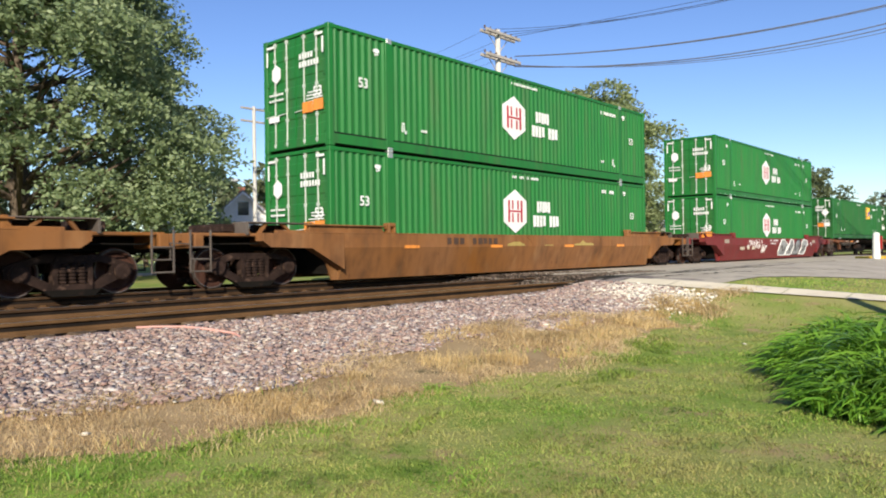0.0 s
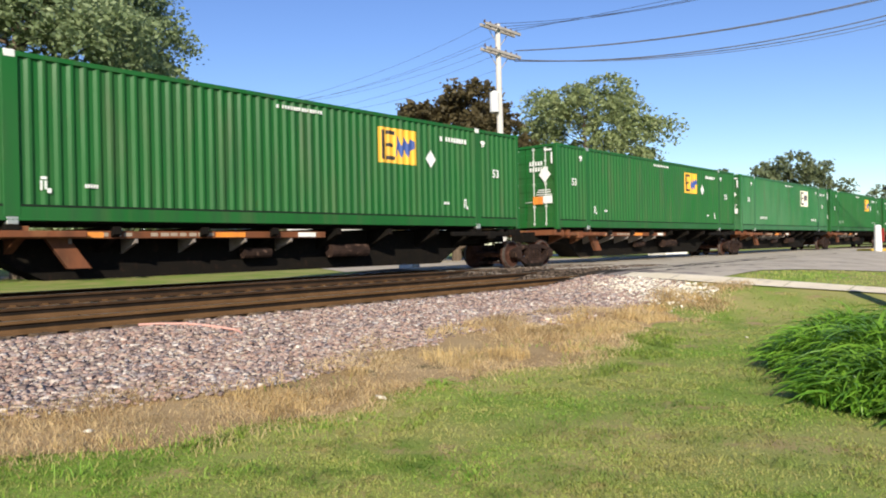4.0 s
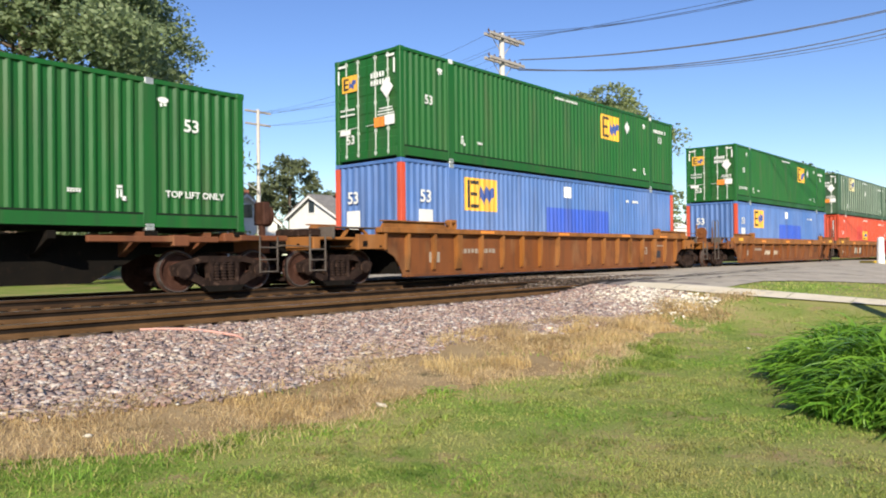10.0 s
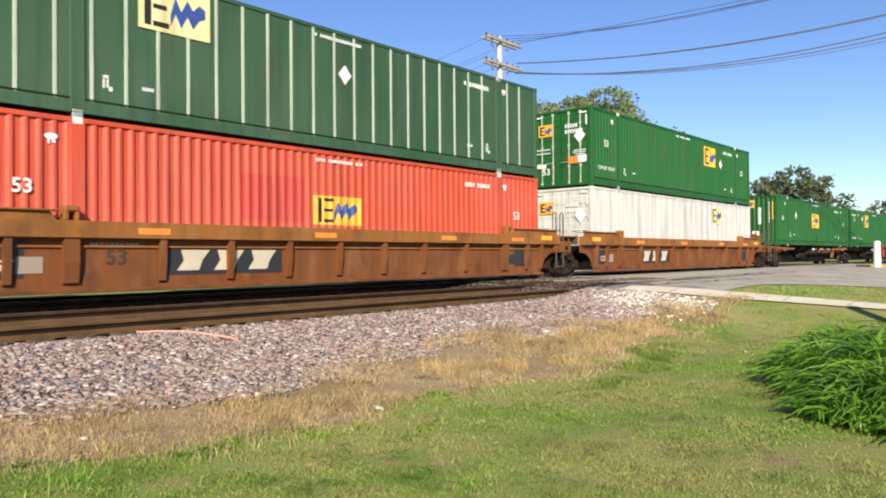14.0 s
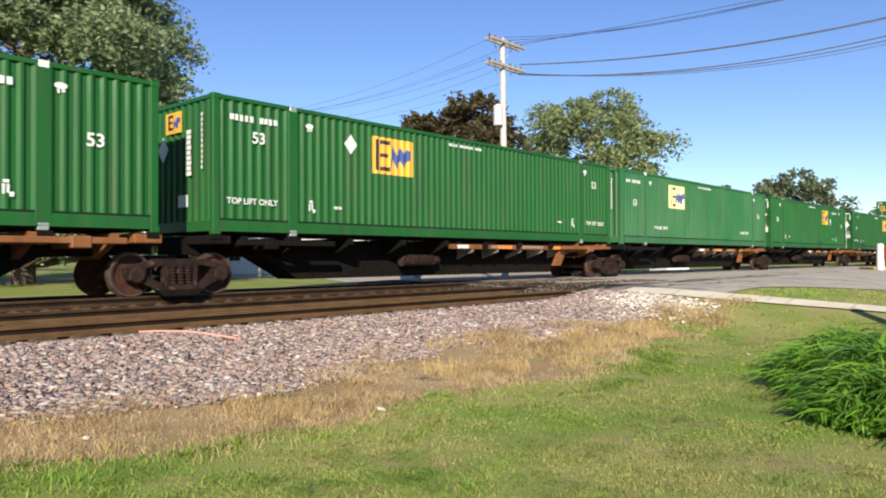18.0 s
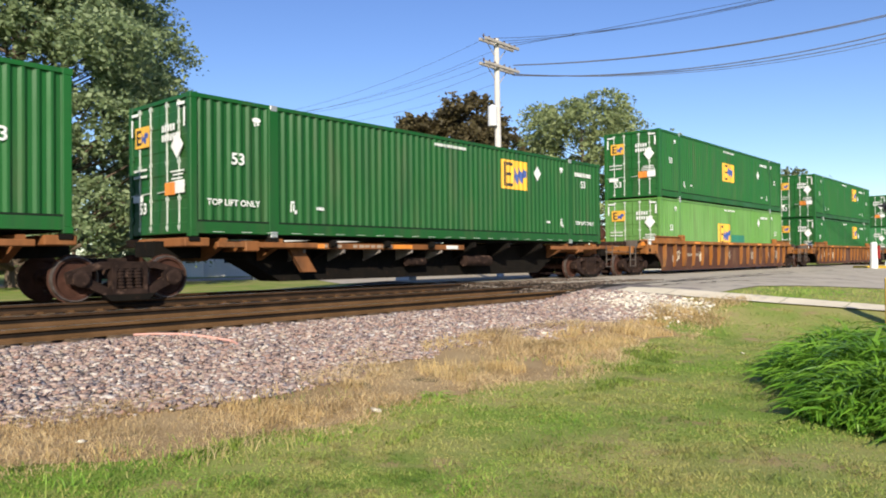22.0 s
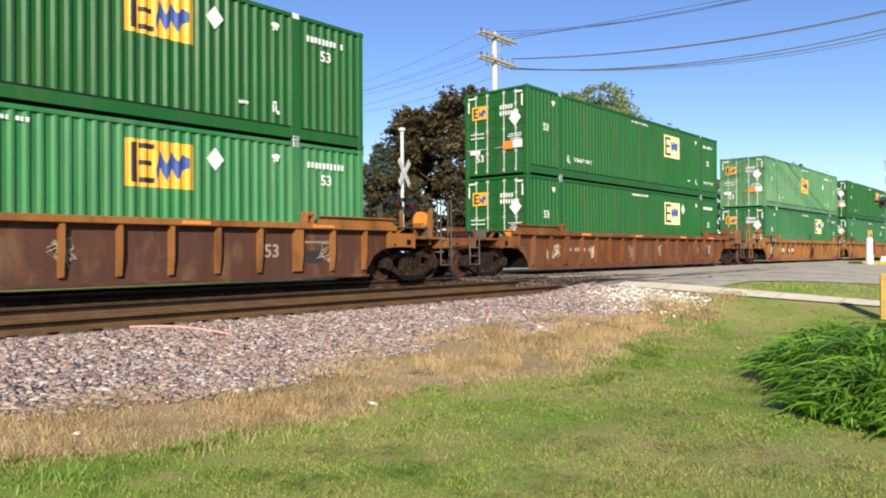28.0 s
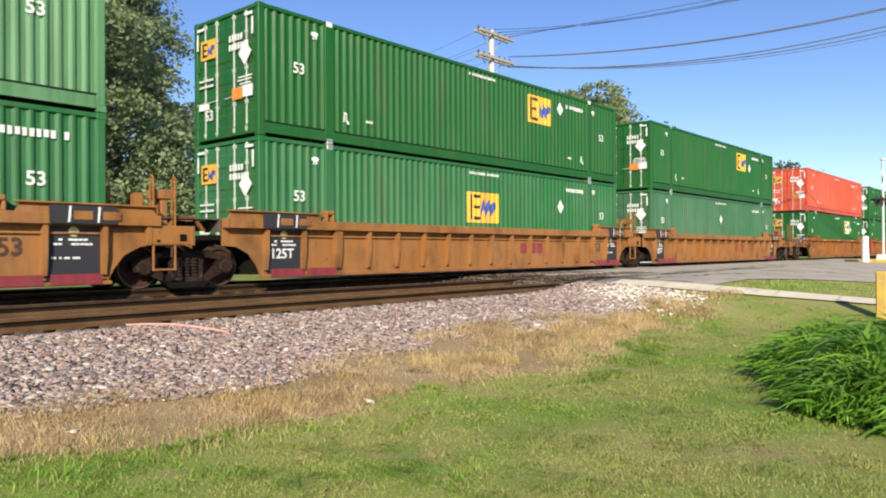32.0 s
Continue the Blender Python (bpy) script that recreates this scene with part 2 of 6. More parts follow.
def wave(x, deep=DEEP, pitch=PITCH):
    """How far the corrugated sheet lies inside the crest plane at x."""
    u = (x / pitch) % 1.0
    if u < 0.20:
        return 0.0
    if u < 0.44:
        return deep * (u - 0.20) / 0.24
    if u < 0.76:
        return deep
    return deep * (1.0 - u) / 0.24


def wave_steps(x0, x1, pitch=PITCH):
    xs = {round(x0, 4), round(x1, 4)}
    k = math.floor(x0 / pitch)
    while k * pitch < x1:
        for u in (0.0, 0.20, 0.44, 0.76):
            x = (k + u) * pitch
            if x0 < x < x1:
                xs.add(round(x, 4))
        k += 1
    return sorted(xs)


def sheet(bd, x0, x1, z0, z1, y, sign, out=0.0, thick=0.004, pitch=PITCH, deep=DEEP):
    """Corrugated sheet between x0 and x1 whose crests lie at y; sign -1 faces -y."""
    xs = wave_steps(x0, x1, pitch)
    k = len(bd.v)
    for x in xs:
        w = wave(x, deep, pitch)
        for o in (out, out - thick):
            yy = y - sign * w + sign * o
            bd.v += [(x, yy, z0), (x, yy, z1)]
    for i in range(len(xs) - 1):
        a, b = k + 4 * i, k + 4 * (i + 1)
        bd.f += [(a, b, b + 1, a + 1), (a + 2, a + 3, b + 3, b + 2), (a + 1, b + 1, b + 3, a + 3), (a, a + 2, b + 2, b)]
    e = k + 4 * (len(xs) - 1)
    bd.f += [(k, k + 1, k + 3, k + 2), (e, e + 2, e + 3, e + 1)]
    return bd


def decal(x0, x1, z0, z1, out=0.003, flat=False):
    """Paint on the near side: a skin that follows the corrugated sheet, or a flat one."""
    if flat:
        return Build().box(x0, x1, -CW / 2 + .010 - out, -CW / 2 + .012 - out, z0, z1)
    return sheet(Build(), x0, x1, z0, z1, -CW / 2 + 0.02, -1, out, 0.002)


def skin(corners, out=0.006, flat=False):
    """A painted band on the near side between two zigzag edges: corners of (x, low, high)."""
    cx = [q[0] for q in corners]
    xs = sorted(set(wave_steps(cx[0], cx[-1])) | {round(q, 4) for q in cx})
    bd = Build()
    for x in xs:
        yy = -CW / 2 + (.010 if flat else .02 + wave(x)) - out
        lo = float(np.interp(x, cx, [q[1] for q in corners]))
        hi = float(np.interp(x, cx, [q[2] for q in corners]))
        bd.v += [(x, yy, lo), (x, yy, hi)]
    bd.f = [(2 * i, 2 * i + 2, 2 * i + 3, 2 * i + 1) for i in range(len(xs) - 1)]
    return bd


def badge(parent, x0, z0, w, h, ground, flat=False, band=None):
    """The owner's badge: a painted square with dark bars and a blue zigzag band."""
    plate = part("painted_badge", lambda: decal(x0, x0 + w, z0, z0 + h, .003, flat), ground, parent, "yellow square badge", key=("badge", x0, z0, w, h, flat), at=Matrix.Translation((-CL / 2, 0, 0)))
    for k, q in enumerate(((.08, .17, .09, .92), (.195, .41, .81, .92), (.195, .38, .46, .56), (.195, .41, .09, .20))):
        part("dark_bar", lambda q=q: decal(x0 + q[0] * w, x0 + q[1] * w, z0 + q[2] * h, z0 + q[3] * h, .006, flat), INK, plate, key=("dark", k, x0, z0, w, h, flat))
    pts = [(.43, .15, .40), (.50, .44, .80), (.58, .17, .52), (.67, .44, .80), (.75, .20, .60), (.84, .42, .76), (.93, .48, .68)]
    part("blue_band", lambda: skin([(x0 + a * w, z0 + b * h, z0 + c * h) for a, b, c in pts], .006, flat), band or BLUE_INK, plate, key=("blue", x0, z0, w, h, flat))


def diamond(bd, x, z, r, y):
    return bd.prism([(x - r * .85, z), (x, z - r), (x + r * .85, z), (x, z + r)], y, y - 0.004)


def bars(bd, x0, x1, z0, z1, y, n=7, gap=0.35, seed=1):
    """A row of small upright bars in place of writing that cannot be read."""
    w = (x1 - x0) / n
    rs = random.Random(seed)
    for i in range(n):
        if rs.random() < 0.1 and n > 5:
            continue
        a = x0 + i * w
        bd.box(a, a + w * (1 - gap * rs.uniform(.5, 1.2)), y - .003, y, z0 + (z1 - z0) * rs.choice((0, 0, .08)), z1)
    return bd


def container(x, z, colour, label, doors="left", logo=None, diamond_x=None, tops=(), lift=(), ribs=False, hexed=False, marks=True, extra=(), seed=0, end_logo=True, frame_paint=None, reflect=False, blank=False, diamond_z=1.86, id_right=False):
    """A 53-foot box, its foot at the thing's origin (middle of its length and width)."""
    c = thing("shipping_container", pose(x + CL / 2, TRAIN_Y, z), label, "container", "containers on the train")
    fp = colour
    marks = marks and not blank
    y = -CW / 2
    hx = CL / 2
    root = Matrix.Translation((-hx, 0, 0))
    yp = y + 0.012
    P = lambda name, bd, mat, parent=c, label="", key=None: part(name, bd, mat, parent, label, key, root if parent is c else None)
    # frame
    for nm, z0, z1 in (("bottom_rail", 0.065, 0.295), ("top_rail", CH - 0.10, CH - 0.01)):
        for s in (-1, 1):
            P(nm, lambda z0=z0, z1=z1, s=s: Build().box(.12, CL - .12, s * CW / 2 - (0 if s > 0 else -.008) - (.07 if s > 0 else 0), s * CW / 2 + (.062 if s < 0 else -.008), z0, z1, .008), fp, key=(nm, s))
        for xx in (0.012, CL - 0.112):
            P("end_" + nm, lambda z0=z0, z1=z1, xx=xx: Build().box(xx, xx + .10, -CW / 2 + .15, CW / 2 - .15, z0, z1, .01), fp, key=(nm, xx))
    # Dark strip painted in for the shadow line above the bottom rail.
    P("sill_seam", lambda: Build().box(.15, CL - .15, y + .010, y + .05, .298, .335), SEAM_SHADE, key="seam")
    P("sill_lip", lambda: Build().box(.16, CL - .16, y - .004, y + .03, .060, .095, .006), fp, key="lip")
    for xx in (0.0, CL - 0.16):
        for s in (-1, 1):
            cp = P("corner_post", lambda xx=xx, s=s: Build().box(xx, xx + .16, *sorted((s * CW / 2, s * (CW / 2 - .15))), .11, CH - .11, .015), colour, key=("cp", xx, s))
            if frame_paint:
                part("red_post_cover", lambda xx=xx, s=s: Build().box(xx - .006, xx + .165, *sorted((s * (CW / 2 + .006), s * (CW / 2 - .155))), .11, CH - .12, .01), frame_paint, cp, "red-painted post", key=("rcp", xx, s))
            for z0 in (0.0, CH - .12):
                P("corner_casting", lambda xx=xx, s=s, z0=z0: Build().box(xx - .002, xx + .176, *sorted((s * (CW / 2 + .002), s * (CW / 2 - .16))), z0, z0 + .12, .01), fp, key=("cc", xx, s, z0))
    for px in POSTS:
        for s in (-1, 1):
            pp = P("stacking_post", lambda px=px, s=s: Build().box(px - .13, px + .13, *sorted((s * (CW / 2 - .001), s * (CW / 2 - .06))), .12, CH - .08, .01), colour, key=("sp", px, s))
            for z0 in (-.004, CH - .13):
                part("stacking_casting", lambda px=px, s=s, z0=z0: Build().box(px - .09, px + .09, *sorted((s * (CW / 2 + .004), s * (CW / 2 - .16))), z0, z0 + .13, .01), WHITE if seed % 3 == 0 and z0 > 1 else CHROME, pp, key=("sc", px, s, z0))
    # walls: three corrugated panels a side
    edges = ((.15, POSTS[0] - .12), (POSTS[0] + .12, POSTS[1] - .12), (POSTS[1] + .12, CL - .15))
    for s in (-1, 1):
        for a, b in edges:
            if ribs:
                P("side_panel", lambda a=a, b=b, s=s: Build().box(a, b, *sorted((s * (CW / 2 - .035), s * (CW / 2 - .05))), .15, CH - .06), colour, key=("flat", a, s))
            else:
                P("side_panel", lambda a=a, b=b, s=s: sheet(Build(), a, b, .15, CH - .06, s * (CW / 2 - .02), s), colour, key=("wave", a, s))
    if ribs:
        for i in range(25):
            xx = 1.0 + i * .6255
            if xx > CL - .4:
                break
            if min(abs(xx - q) for q in POSTS) > .25:
                P("side_rib", lambda xx=xx: Build().box(xx - .034, xx + .034, y + .012, y + .04, .16, CH - .09, .008), ribs, key=("rib", round(xx, 3)))
    P("roof", lambda: Build().box(.05, CL - .05, -CW / 2 + .05, CW / 2 - .05, CH - .06, CH - .03), fp, key="roof")
    P("floor", lambda: Build().box(.1, CL - .1, -CW / 2 + .07, CW / 2 - .07, .03, .16), STEEL_DARK, key="floor")
    # ends
    def plain_end(xx, sgn):
        q = sheet(Build(), -CW / 2 + .15, CW / 2 - .15, .15, CH - .08, 0, -1, 0, .004, .26)
        q.v = [(xx - sgn * vy * -1 if sgn > 0 else xx - vy, vx, vz) for vx, vy, vz in q.v]
        return q
    door_at = 0.0 if doors == "left" else CL
    wall_at = CL if doors == "left" else 0.0
    P("front_wall", lambda: plain_end(wall_at + (.03 if wall_at == 0 else -.03), 1 if wall_at == 0 else -1), colour, key=("end", wall_at))
    sg = 1 if doors == "left" else -1
    for s in (-1, 1):
        lo, hi = sorted((s * .015, s * (CW / 2 - .15)))
        leaf = P("door", lambda lo=lo, hi=hi: door_leaf(door_at + sg * .045, sg, lo, hi), colour, key=("leaf", door_at, s))
        for k, u in enumerate((.30, .72)):
            yy = s * (CW / 2 - .15) * u
            part("lock_rod", lambda yy=yy: lock_rod(door_at + sg * .02, sg, yy), PALE_STEEL, leaf, key=("rod", door_at, round(yy, 3)))
        for zz in (.35, 1.0, 1.7, 2.4):
            yy = s * (CW / 2 - .16)
            part("hinge", lambda yy=yy, zz=zz: Build().box(*sorted((door_at + sg * .005, door_at + sg * .04)), yy - .05, yy + .05, zz, zz + .12, .01), colour, leaf, key=("hinge", door_at, round(yy, 3), zz))
    # markings on the end that faces -x
    ye = -0.018 if doors == "left" else 0.004
    if marks:
        def end_marks():
            bd = Build()
            rs = random.Random(seed + 5)
            for zz, n in ((2.18, 5), (1.98, 7)) if doors == "left" else ():
                for i in range(n):
                    bd.box(ye - .006, ye, -.28 - i * .11, -.28 - i * .11 + .07, zz, zz + .14)
            if doors == "left":
                for zz in (1.55, 1.47, 1.40, 1.32, 1.62):
                    bd.box(ye - .006, ye, -1.02 - rs.uniform(0, .1), -.45 - rs.uniform(0, .2), zz - .3, zz - .272)
                for zz in (1.44, 1.30):
                    for i in range(6):
                        bd.box(ye - .006, ye, .45 + i * .10, .52 + i * .10, zz, zz + .05)
                bd.box(ye - .006, ye, .62, 1.05, .78, .92)
            elif logo != "o":
                for i in range(11):
                    bd.box(ye - .006, ye, -.89, -.84, 1.36 + i * .11, 1.44 + i * .11)
                for i in range(9):
                    bd.box(ye - .006, ye, -.44 + rs.uniform(0, .03), -.25, 1.26 + i * .11, 1.35 + i * .11)
                return bd.box(ye - .006, ye, -.30, .10, .6, .86)
            else:
                return bd.box(ye - .006, ye, -.95, -.90, 1.3, 2.5)
            for sy in (-1, 1):
                bd.box(ye - .006, ye, sy * .96 - .15, sy * .96 + .15, 2.66, 2.72).box(ye - .006, ye, sy * 1.1 - .03, sy * 1.1 + .03, 2.22, 2.6)
            return bd
        tagged(P("end_lettering", end_marks, WHITE, key=("endm", doors, seed % 4, logo == "o")), kind="stuff")
        if not hexed:
            dz = 1.86 if doors == "left" else 1.9
            P("placard", lambda: Build().prism([(-.82 + dx, dz + dzz) for dx, dzz in ((-.24, 0), (0, -.28), (.24, 0), (0, .28))] if doors == "left" else [(.75 + dx, dz + dzz) for dx, dzz in ((-.24, 0), (0, -.28), (.24, 0), (0, .28))], ye - .009, ye - .003, "x"), WHITE, c, "white diamond placard holder", key=("plac", doors))
            if end_logo:
                P("end_badge", lambda: Build().box(ye - .006, ye, *((.32, .95, 1.95, 2.4) if doors == "left" else (-.05, .63, 2.22, 2.68))), YELLOW, key=("endb", doors))
                ly, lz = (.32, 1.95) if doors == "left" else (-.05, 2.24)
                P("end_badge_mark", lambda: Build().box(ye - .009, ye - .006, ly + .50, ly + .57, lz + .06, lz + .39).box(ye - .009, ye - .006, ly + .36, ly + .50, lz + .06, lz + .12).box(ye - .009, ye - .006, ly + .38, ly + .50, lz + .20, lz + .25).box(ye - .009, ye - .006, ly + .36, ly + .50, lz + .33, lz + .39), INK, key=("endbb", doors))
                P("end_badge_band", lambda: Build().prism([(ly + .34, lz + .08), (ly + .34, lz + .32), (ly + .27, lz + .2), (ly + .19, lz + .32), (ly + .06, lz + .30), (ly + .06, lz + .2), (ly + .15, lz + .18), (ly + .15, lz + .08), (ly + .21, lz + .08), (ly + .27, lz + .14)], ye - .009, ye - .006, "x"), BLUE_INK, key=("endbd", doors))
        else:
            P("end_emblem", lambda: Build().prism([(.72 + .2 * math.cos(a * math.pi / 3 + .52), 1.98 + .24 * math.sin(a * math.pi / 3 + .52)) for a in range(6)], ye - .006, ye, "x"), WHITE, key=("endh", doors))
        if doors == "left":
            P("end_sticker", lambda: Build().box(ye - .008, ye - .001, -.72, -.33, .86, 1.12), ORANGE, key=("ends1", doors))
            P("end_sticker", lambda: Build().box(ye - .008, ye - .001, -1.1, -.74, .88, 1.14), WHITE if not hexed else ORANGE, key=("ends2", doors))
            letters("size_mark", "53", .34, WHITE, c, -hx + ye - .003, .62 if not hexed else -.9, .62 if not hexed else 1.32, -90)
        elif logo == "C":
            P("end_stripe", lambda: Build().box(ye - .012, ye - .001, -1.10, -1.02, 1.52, 2.56).box(ye - .012, ye - .001, 1.20, 1.27, 1.52, 2.54), YELLOW, key=("endst", doors))
    # markings on the near side
    def side_marks():
        bd = Build()
        yy = y + .018
        bars(bd, 7.3, 8.75, 2.61, 2.69, yy, 19, .35, seed)
        if hexed:
            bars(bd, 12.85, 14.0, 2.42, 2.54, yy, 10, .35, seed)
        elif id_right or logo in ("r", "f"):
            bars(bd, 14.62, 15.75, 2.34, 2.48, yy, 10, .35, seed)
        else:
            bars(bd, *((.4, 1.6) if logo in ("L", "l") else (12.69, 13.85)), 2.39, 2.52, yy, 10, .35, seed)
        for q in (2.46 if logo in ("L", "l") else 1.56, 13.75 if id_right or logo in ("r", "f") else 14.58):
            bd.prism([(q + .115 * math.cos(k * math.pi / 4 + .39), 2.51 + .06 * math.sin(k * math.pi / 4 + .39)) for k in range(8)], yy, yy - .003)
            bd.box(q - .06, q - .02, yy - .003, yy, 2.38, 2.45).box(q + .01, q + .07, yy - .003, yy, 2.40, 2.45)
        for q in (2.52, 13.75):
            if any(abs(q - xx) < .95 for xx in lift):
                continue
            bd.box(q - .07, q + .03, yy - .003, yy, .77, .82).box(q - .08, q - .04, yy - .003, yy, .58, .75).box(q - .01, q + .03, yy - .003, yy, .60, .75).box(q + .03, q + .10, yy - .003, yy, .54, .62)
        for q in (3.3, 12.93):
            bars(bd, q - .12, q + .12, .65, .72, yy, 5, .3, seed)
        return bd
    if marks:
        tagged(P("side_lettering", side_marks, WHITE, key=("sidem", hexed, logo, seed % 3, id_right, tuple(lift))), kind="stuff")
        for xx in ((1.1, 15.17) if not ribs else ()):
            letters("size_mark", "53", .34, WHITE, c, xx - hx, y + .010, 1.62 if logo != "L" and not (id_right and xx > 8) else 2.06)
        for xx in lift:
            letters("lift_mark", "TOP LIFT ONLY", .18, WHITE, c, xx - hx, y + .010, .70)
    if blank:
        for xx, yy, turn in ((.95, y + .010, 0), (-.012, .55, -90)):
            letters("size_mark", "53", .46, WHITE, c, xx - hx, yy, 1.92, turn)
        P("white_panel", lambda: Build().box(.68, 1.22, y + .012, y + .018, 1.02, 1.58), WHITE, key="blanksq")
        P("white_panel", lambda: Build().box(-.010, -.004, .28, .82, 1.02, 1.58), WHITE, key="blanksq2")
        tagged(P("side_lettering", lambda: bars(Build(), 12.2, 13.2, 2.28, 2.38, y + .018, 8, .3, 3), WHITE, key="blanktext"), kind="stuff")
    if hexed:
        def emblem(r, mx=7.42, mz=1.58):
            return Build().prism([(mx + r * 1.16 * math.cos(a * math.pi / 3 + math.pi / 6), mz + r * 1.13 * math.sin(a * math.pi / 3 + math.pi / 6)) for a in range(6)], y + .018, y + .012)
        pl = P("emblem", lambda: emblem(.60), WHITE, c, "white hexagon emblem", key="hexsign")
        part("emblem_mark", lambda: Build().box(7.04, 7.14, y + .006, y + .012, 1.24, 1.92).box(7.70, 7.80, y + .006, y + .012, 1.24, 1.92).box(7.24, 7.32, y + .006, y + .012, 1.64, 1.92).box(7.24, 7.32, y + .006, y + .012, 1.24, 1.52).box(7.52, 7.60, y + .006, y + .012, 1.64, 1.92).box(7.52, 7.60, y + .006, y + .012, 1.24, 1.52).box(7.04, 7.80, y + .005, y + .011, 1.55, 1.61), RED_INK, pl, key="hexbar")
        tagged(P("owner_lettering", lambda: bars(bars(Build(), 8.62, 9.42, 1.58, 1.94, y + .016, 5, .22, 3), 8.40, 9.92, 1.12, 1.48, y + .016, 8, .22, 9), WHITE, c, key="hexname"), kind="stuff")
    if logo:
        x0, z0, w, h, ground = {"R": (10.38, 1.65, 1.4, .9, YELLOW), "C": (7.22, 1.2, 1.52, .90, YELLOW), "L": (4.42, 1.62, 1.48, .93, YELLOW),
                                "r": (10.36, 1.55, 1.55, .95, PALE_YELLOW), "f": (10.36, 1.55, 1.55, .95, OFF_WHITE), "l": (4.25, 1.58, 1.6, .98, PALE_YELLOW), "m": (6.55, .92, 1.6, 1.05, YELLOW),
                                "b": (2.6, 1.62, 1.5, .95, YELLOW), "o": (7.25, 1.15, 1.45, .68, YELLOW), "v": (3.1, 1.85, 1.5, .92, PALE_YELLOW), "w": (11.2, 1.85, 1.2, .78, PALE_YELLOW)}[logo]
        badge(c, x0, z0, w, h, ground, bool(ribs), GREY_INK if ground is OFF_WHITE else None)
    if diamond_x is not None:
        P("placard", lambda: diamond(Build(), diamond_x, diamond_z, .24, y + .018), WHITE, c, "white diamond placard holder", key=("diam", diamond_x, diamond_z))
    for nm, q, mat, lab in extra:
        P(nm, lambda q=q: decal(*q), mat, c, lab, key=(nm, q))
    if reflect:
        def tape():
            bd = Build()
            for i in range(24):
                a = .5 + i * .65
                bd.box(a, a + .28, y - .0, y + .006, .07, .10)
            return bd
        P("reflective_tape", tape, WHITE, key="tape")
    return c


def door_leaf(x, sg, lo, hi):
    """A door leaf: one plate pressed into five level ribs."""
    front = [(x, .15)]
    for k in range(5):
        zz = .3 + k * .5
        front += [(x, zz - .03), (x - sg * .016, zz), (x - sg * .016, zz + .26), (x, zz + .29)]
    return Build().prism(front + [(x, CH - .12), (x + sg * .04, CH - .12), (x + sg * .04, .15)], lo, hi)


def lock_rod(x, sg, yy):
    bd = Build().rod((x, yy, .12), (x, yy, CH - .1), .02, 8)
    for zz in (.16, .75, 1.5, 2.3, CH - .2):
        bd.box(*sorted((x - sg * .02, x + sg * .03)), yy - .045, yy + .045, zz, zz + .07)
    bd.rod((x - sg * .02, yy, .95), (x - sg * .03, yy + .34, .93), .014, 6)
    return bd


# ---- trucks and cars ----
TRAIN_Y = CW / 2
# Green-black for the shadow line painted above each container's bottom rail.
SEAM_SHADE = plain("seam_shade_paint", (.012, .022, .014), .8)
BRACKET = surface("grey_bracket_paint", (.22, .19, .17), (.30, .26, .23), .8, 0, 3.0, 40.0)
GRATING = surface("grey_walkway_steel", (.085, .07, .06), (.14, .118, .10), .8, .1, 3.0, 40.0)
WHEEL_R = 0.42
WHEELSETS = []


def wheelset_build():
    bd = Build().lathe([(-.9, .075), (-.62, .085), (-.60, .09), (.60, .09), (.62, .085), (.9, .075)], 12)
    for s in (-1, 1):
        prof = [(.69, .10), (.69, .16), (.715, .17), (.725, .33), (.70, .35), (.70, .452), (.728, .45), (.735, .425), (.82, .415), (.82, .35), (.775, .33), (.765, .18), (.80, .15), (.80, .10)]
        bd.lathe([(s * a, r) for a, r in prof], 28)
    return bd


def truck_frame_build(s):
    """One side frame: a shallow arch with two pedestals and a spring nest."""
    y0, y1 = sorted((s * .90, s * 1.06))
    bd = Build()
    bd.prism([(-1.12, .44), (-1.12, .54), (-.92, .61), (-.5, .73), (.5, .73), (.92, .61), (1.12, .54), (1.12, .44), (.9, .50), (.5, .60), (-.5, .60), (-.9, .50)], y0, y1)
    bd.prism([(-.86, .30), (-.36, .06), (.36, .06), (.86, .30), (.78, .45), (.32, .21), (-.32, .21), (-.78, .45)], y0 + .004, y1 - .004)
    for q in (-1, 1):
        bd.prism([(q * .70, .30), (q * .78, .30), (q * .80, .56), (q * .70, .56)], y0 + .008, y1 - .008)
        bd.prism([(q * 1.0, .32), (q * 1.09, .34), (q * 1.11, .48), (q * 1.0, .50)], y0 + .008, y1 - .008)
        bd.prism([(q * .26, .15), (q * .34, .15), (q * .36, .66), (q * .26, .66)], y0 + .012, y1 - .012)
    return bd


def cap_build(s):
    a, b = sorted((s * 1.055, s * 1.13))
    return Build().lathe([(a, .15), (b - .02, .155), (b, .12)] if s > 0 else [(a, .12), (a + .02, .155), (b, .15)], 12)


def window_frame_build(s):
    """The raised rim round the spring nest."""
    a, b = sorted((s * 1.05, s * 1.10))
    outer = [(-.34, .12), (-.34, .58), (-.28, .72), (.28, .72), (.34, .58), (.34, .12)]
    inner = [(-.26, .22), (-.26, .54), (-.22, .60), (.22, .60), (.26, .54), (.26, .22)]
    bd = Build()
    k = len(outer)
    bd.v = [(x, y, z) for y in (a, b) for ring in (outer, inner) for x, z in ring]
    for i in range(k):
        j = (i + 1) % k
        bd.f += [(i, j, k + j, k + i), (2 * k + i, 3 * k + i, 3 * k + j, 2 * k + j), (i, 2 * k + i, 2 * k + j, j), (k + i, k + j, 3 * k + j, 3 * k + i)]
    return bd


def spring_build():
    """A coil spring: rings stacked on one another."""
    prof = []
    for k in range(6):
        prof += [(k * .062, .045), (k * .062 + .02, .068), (k * .062 + .042, .068)]
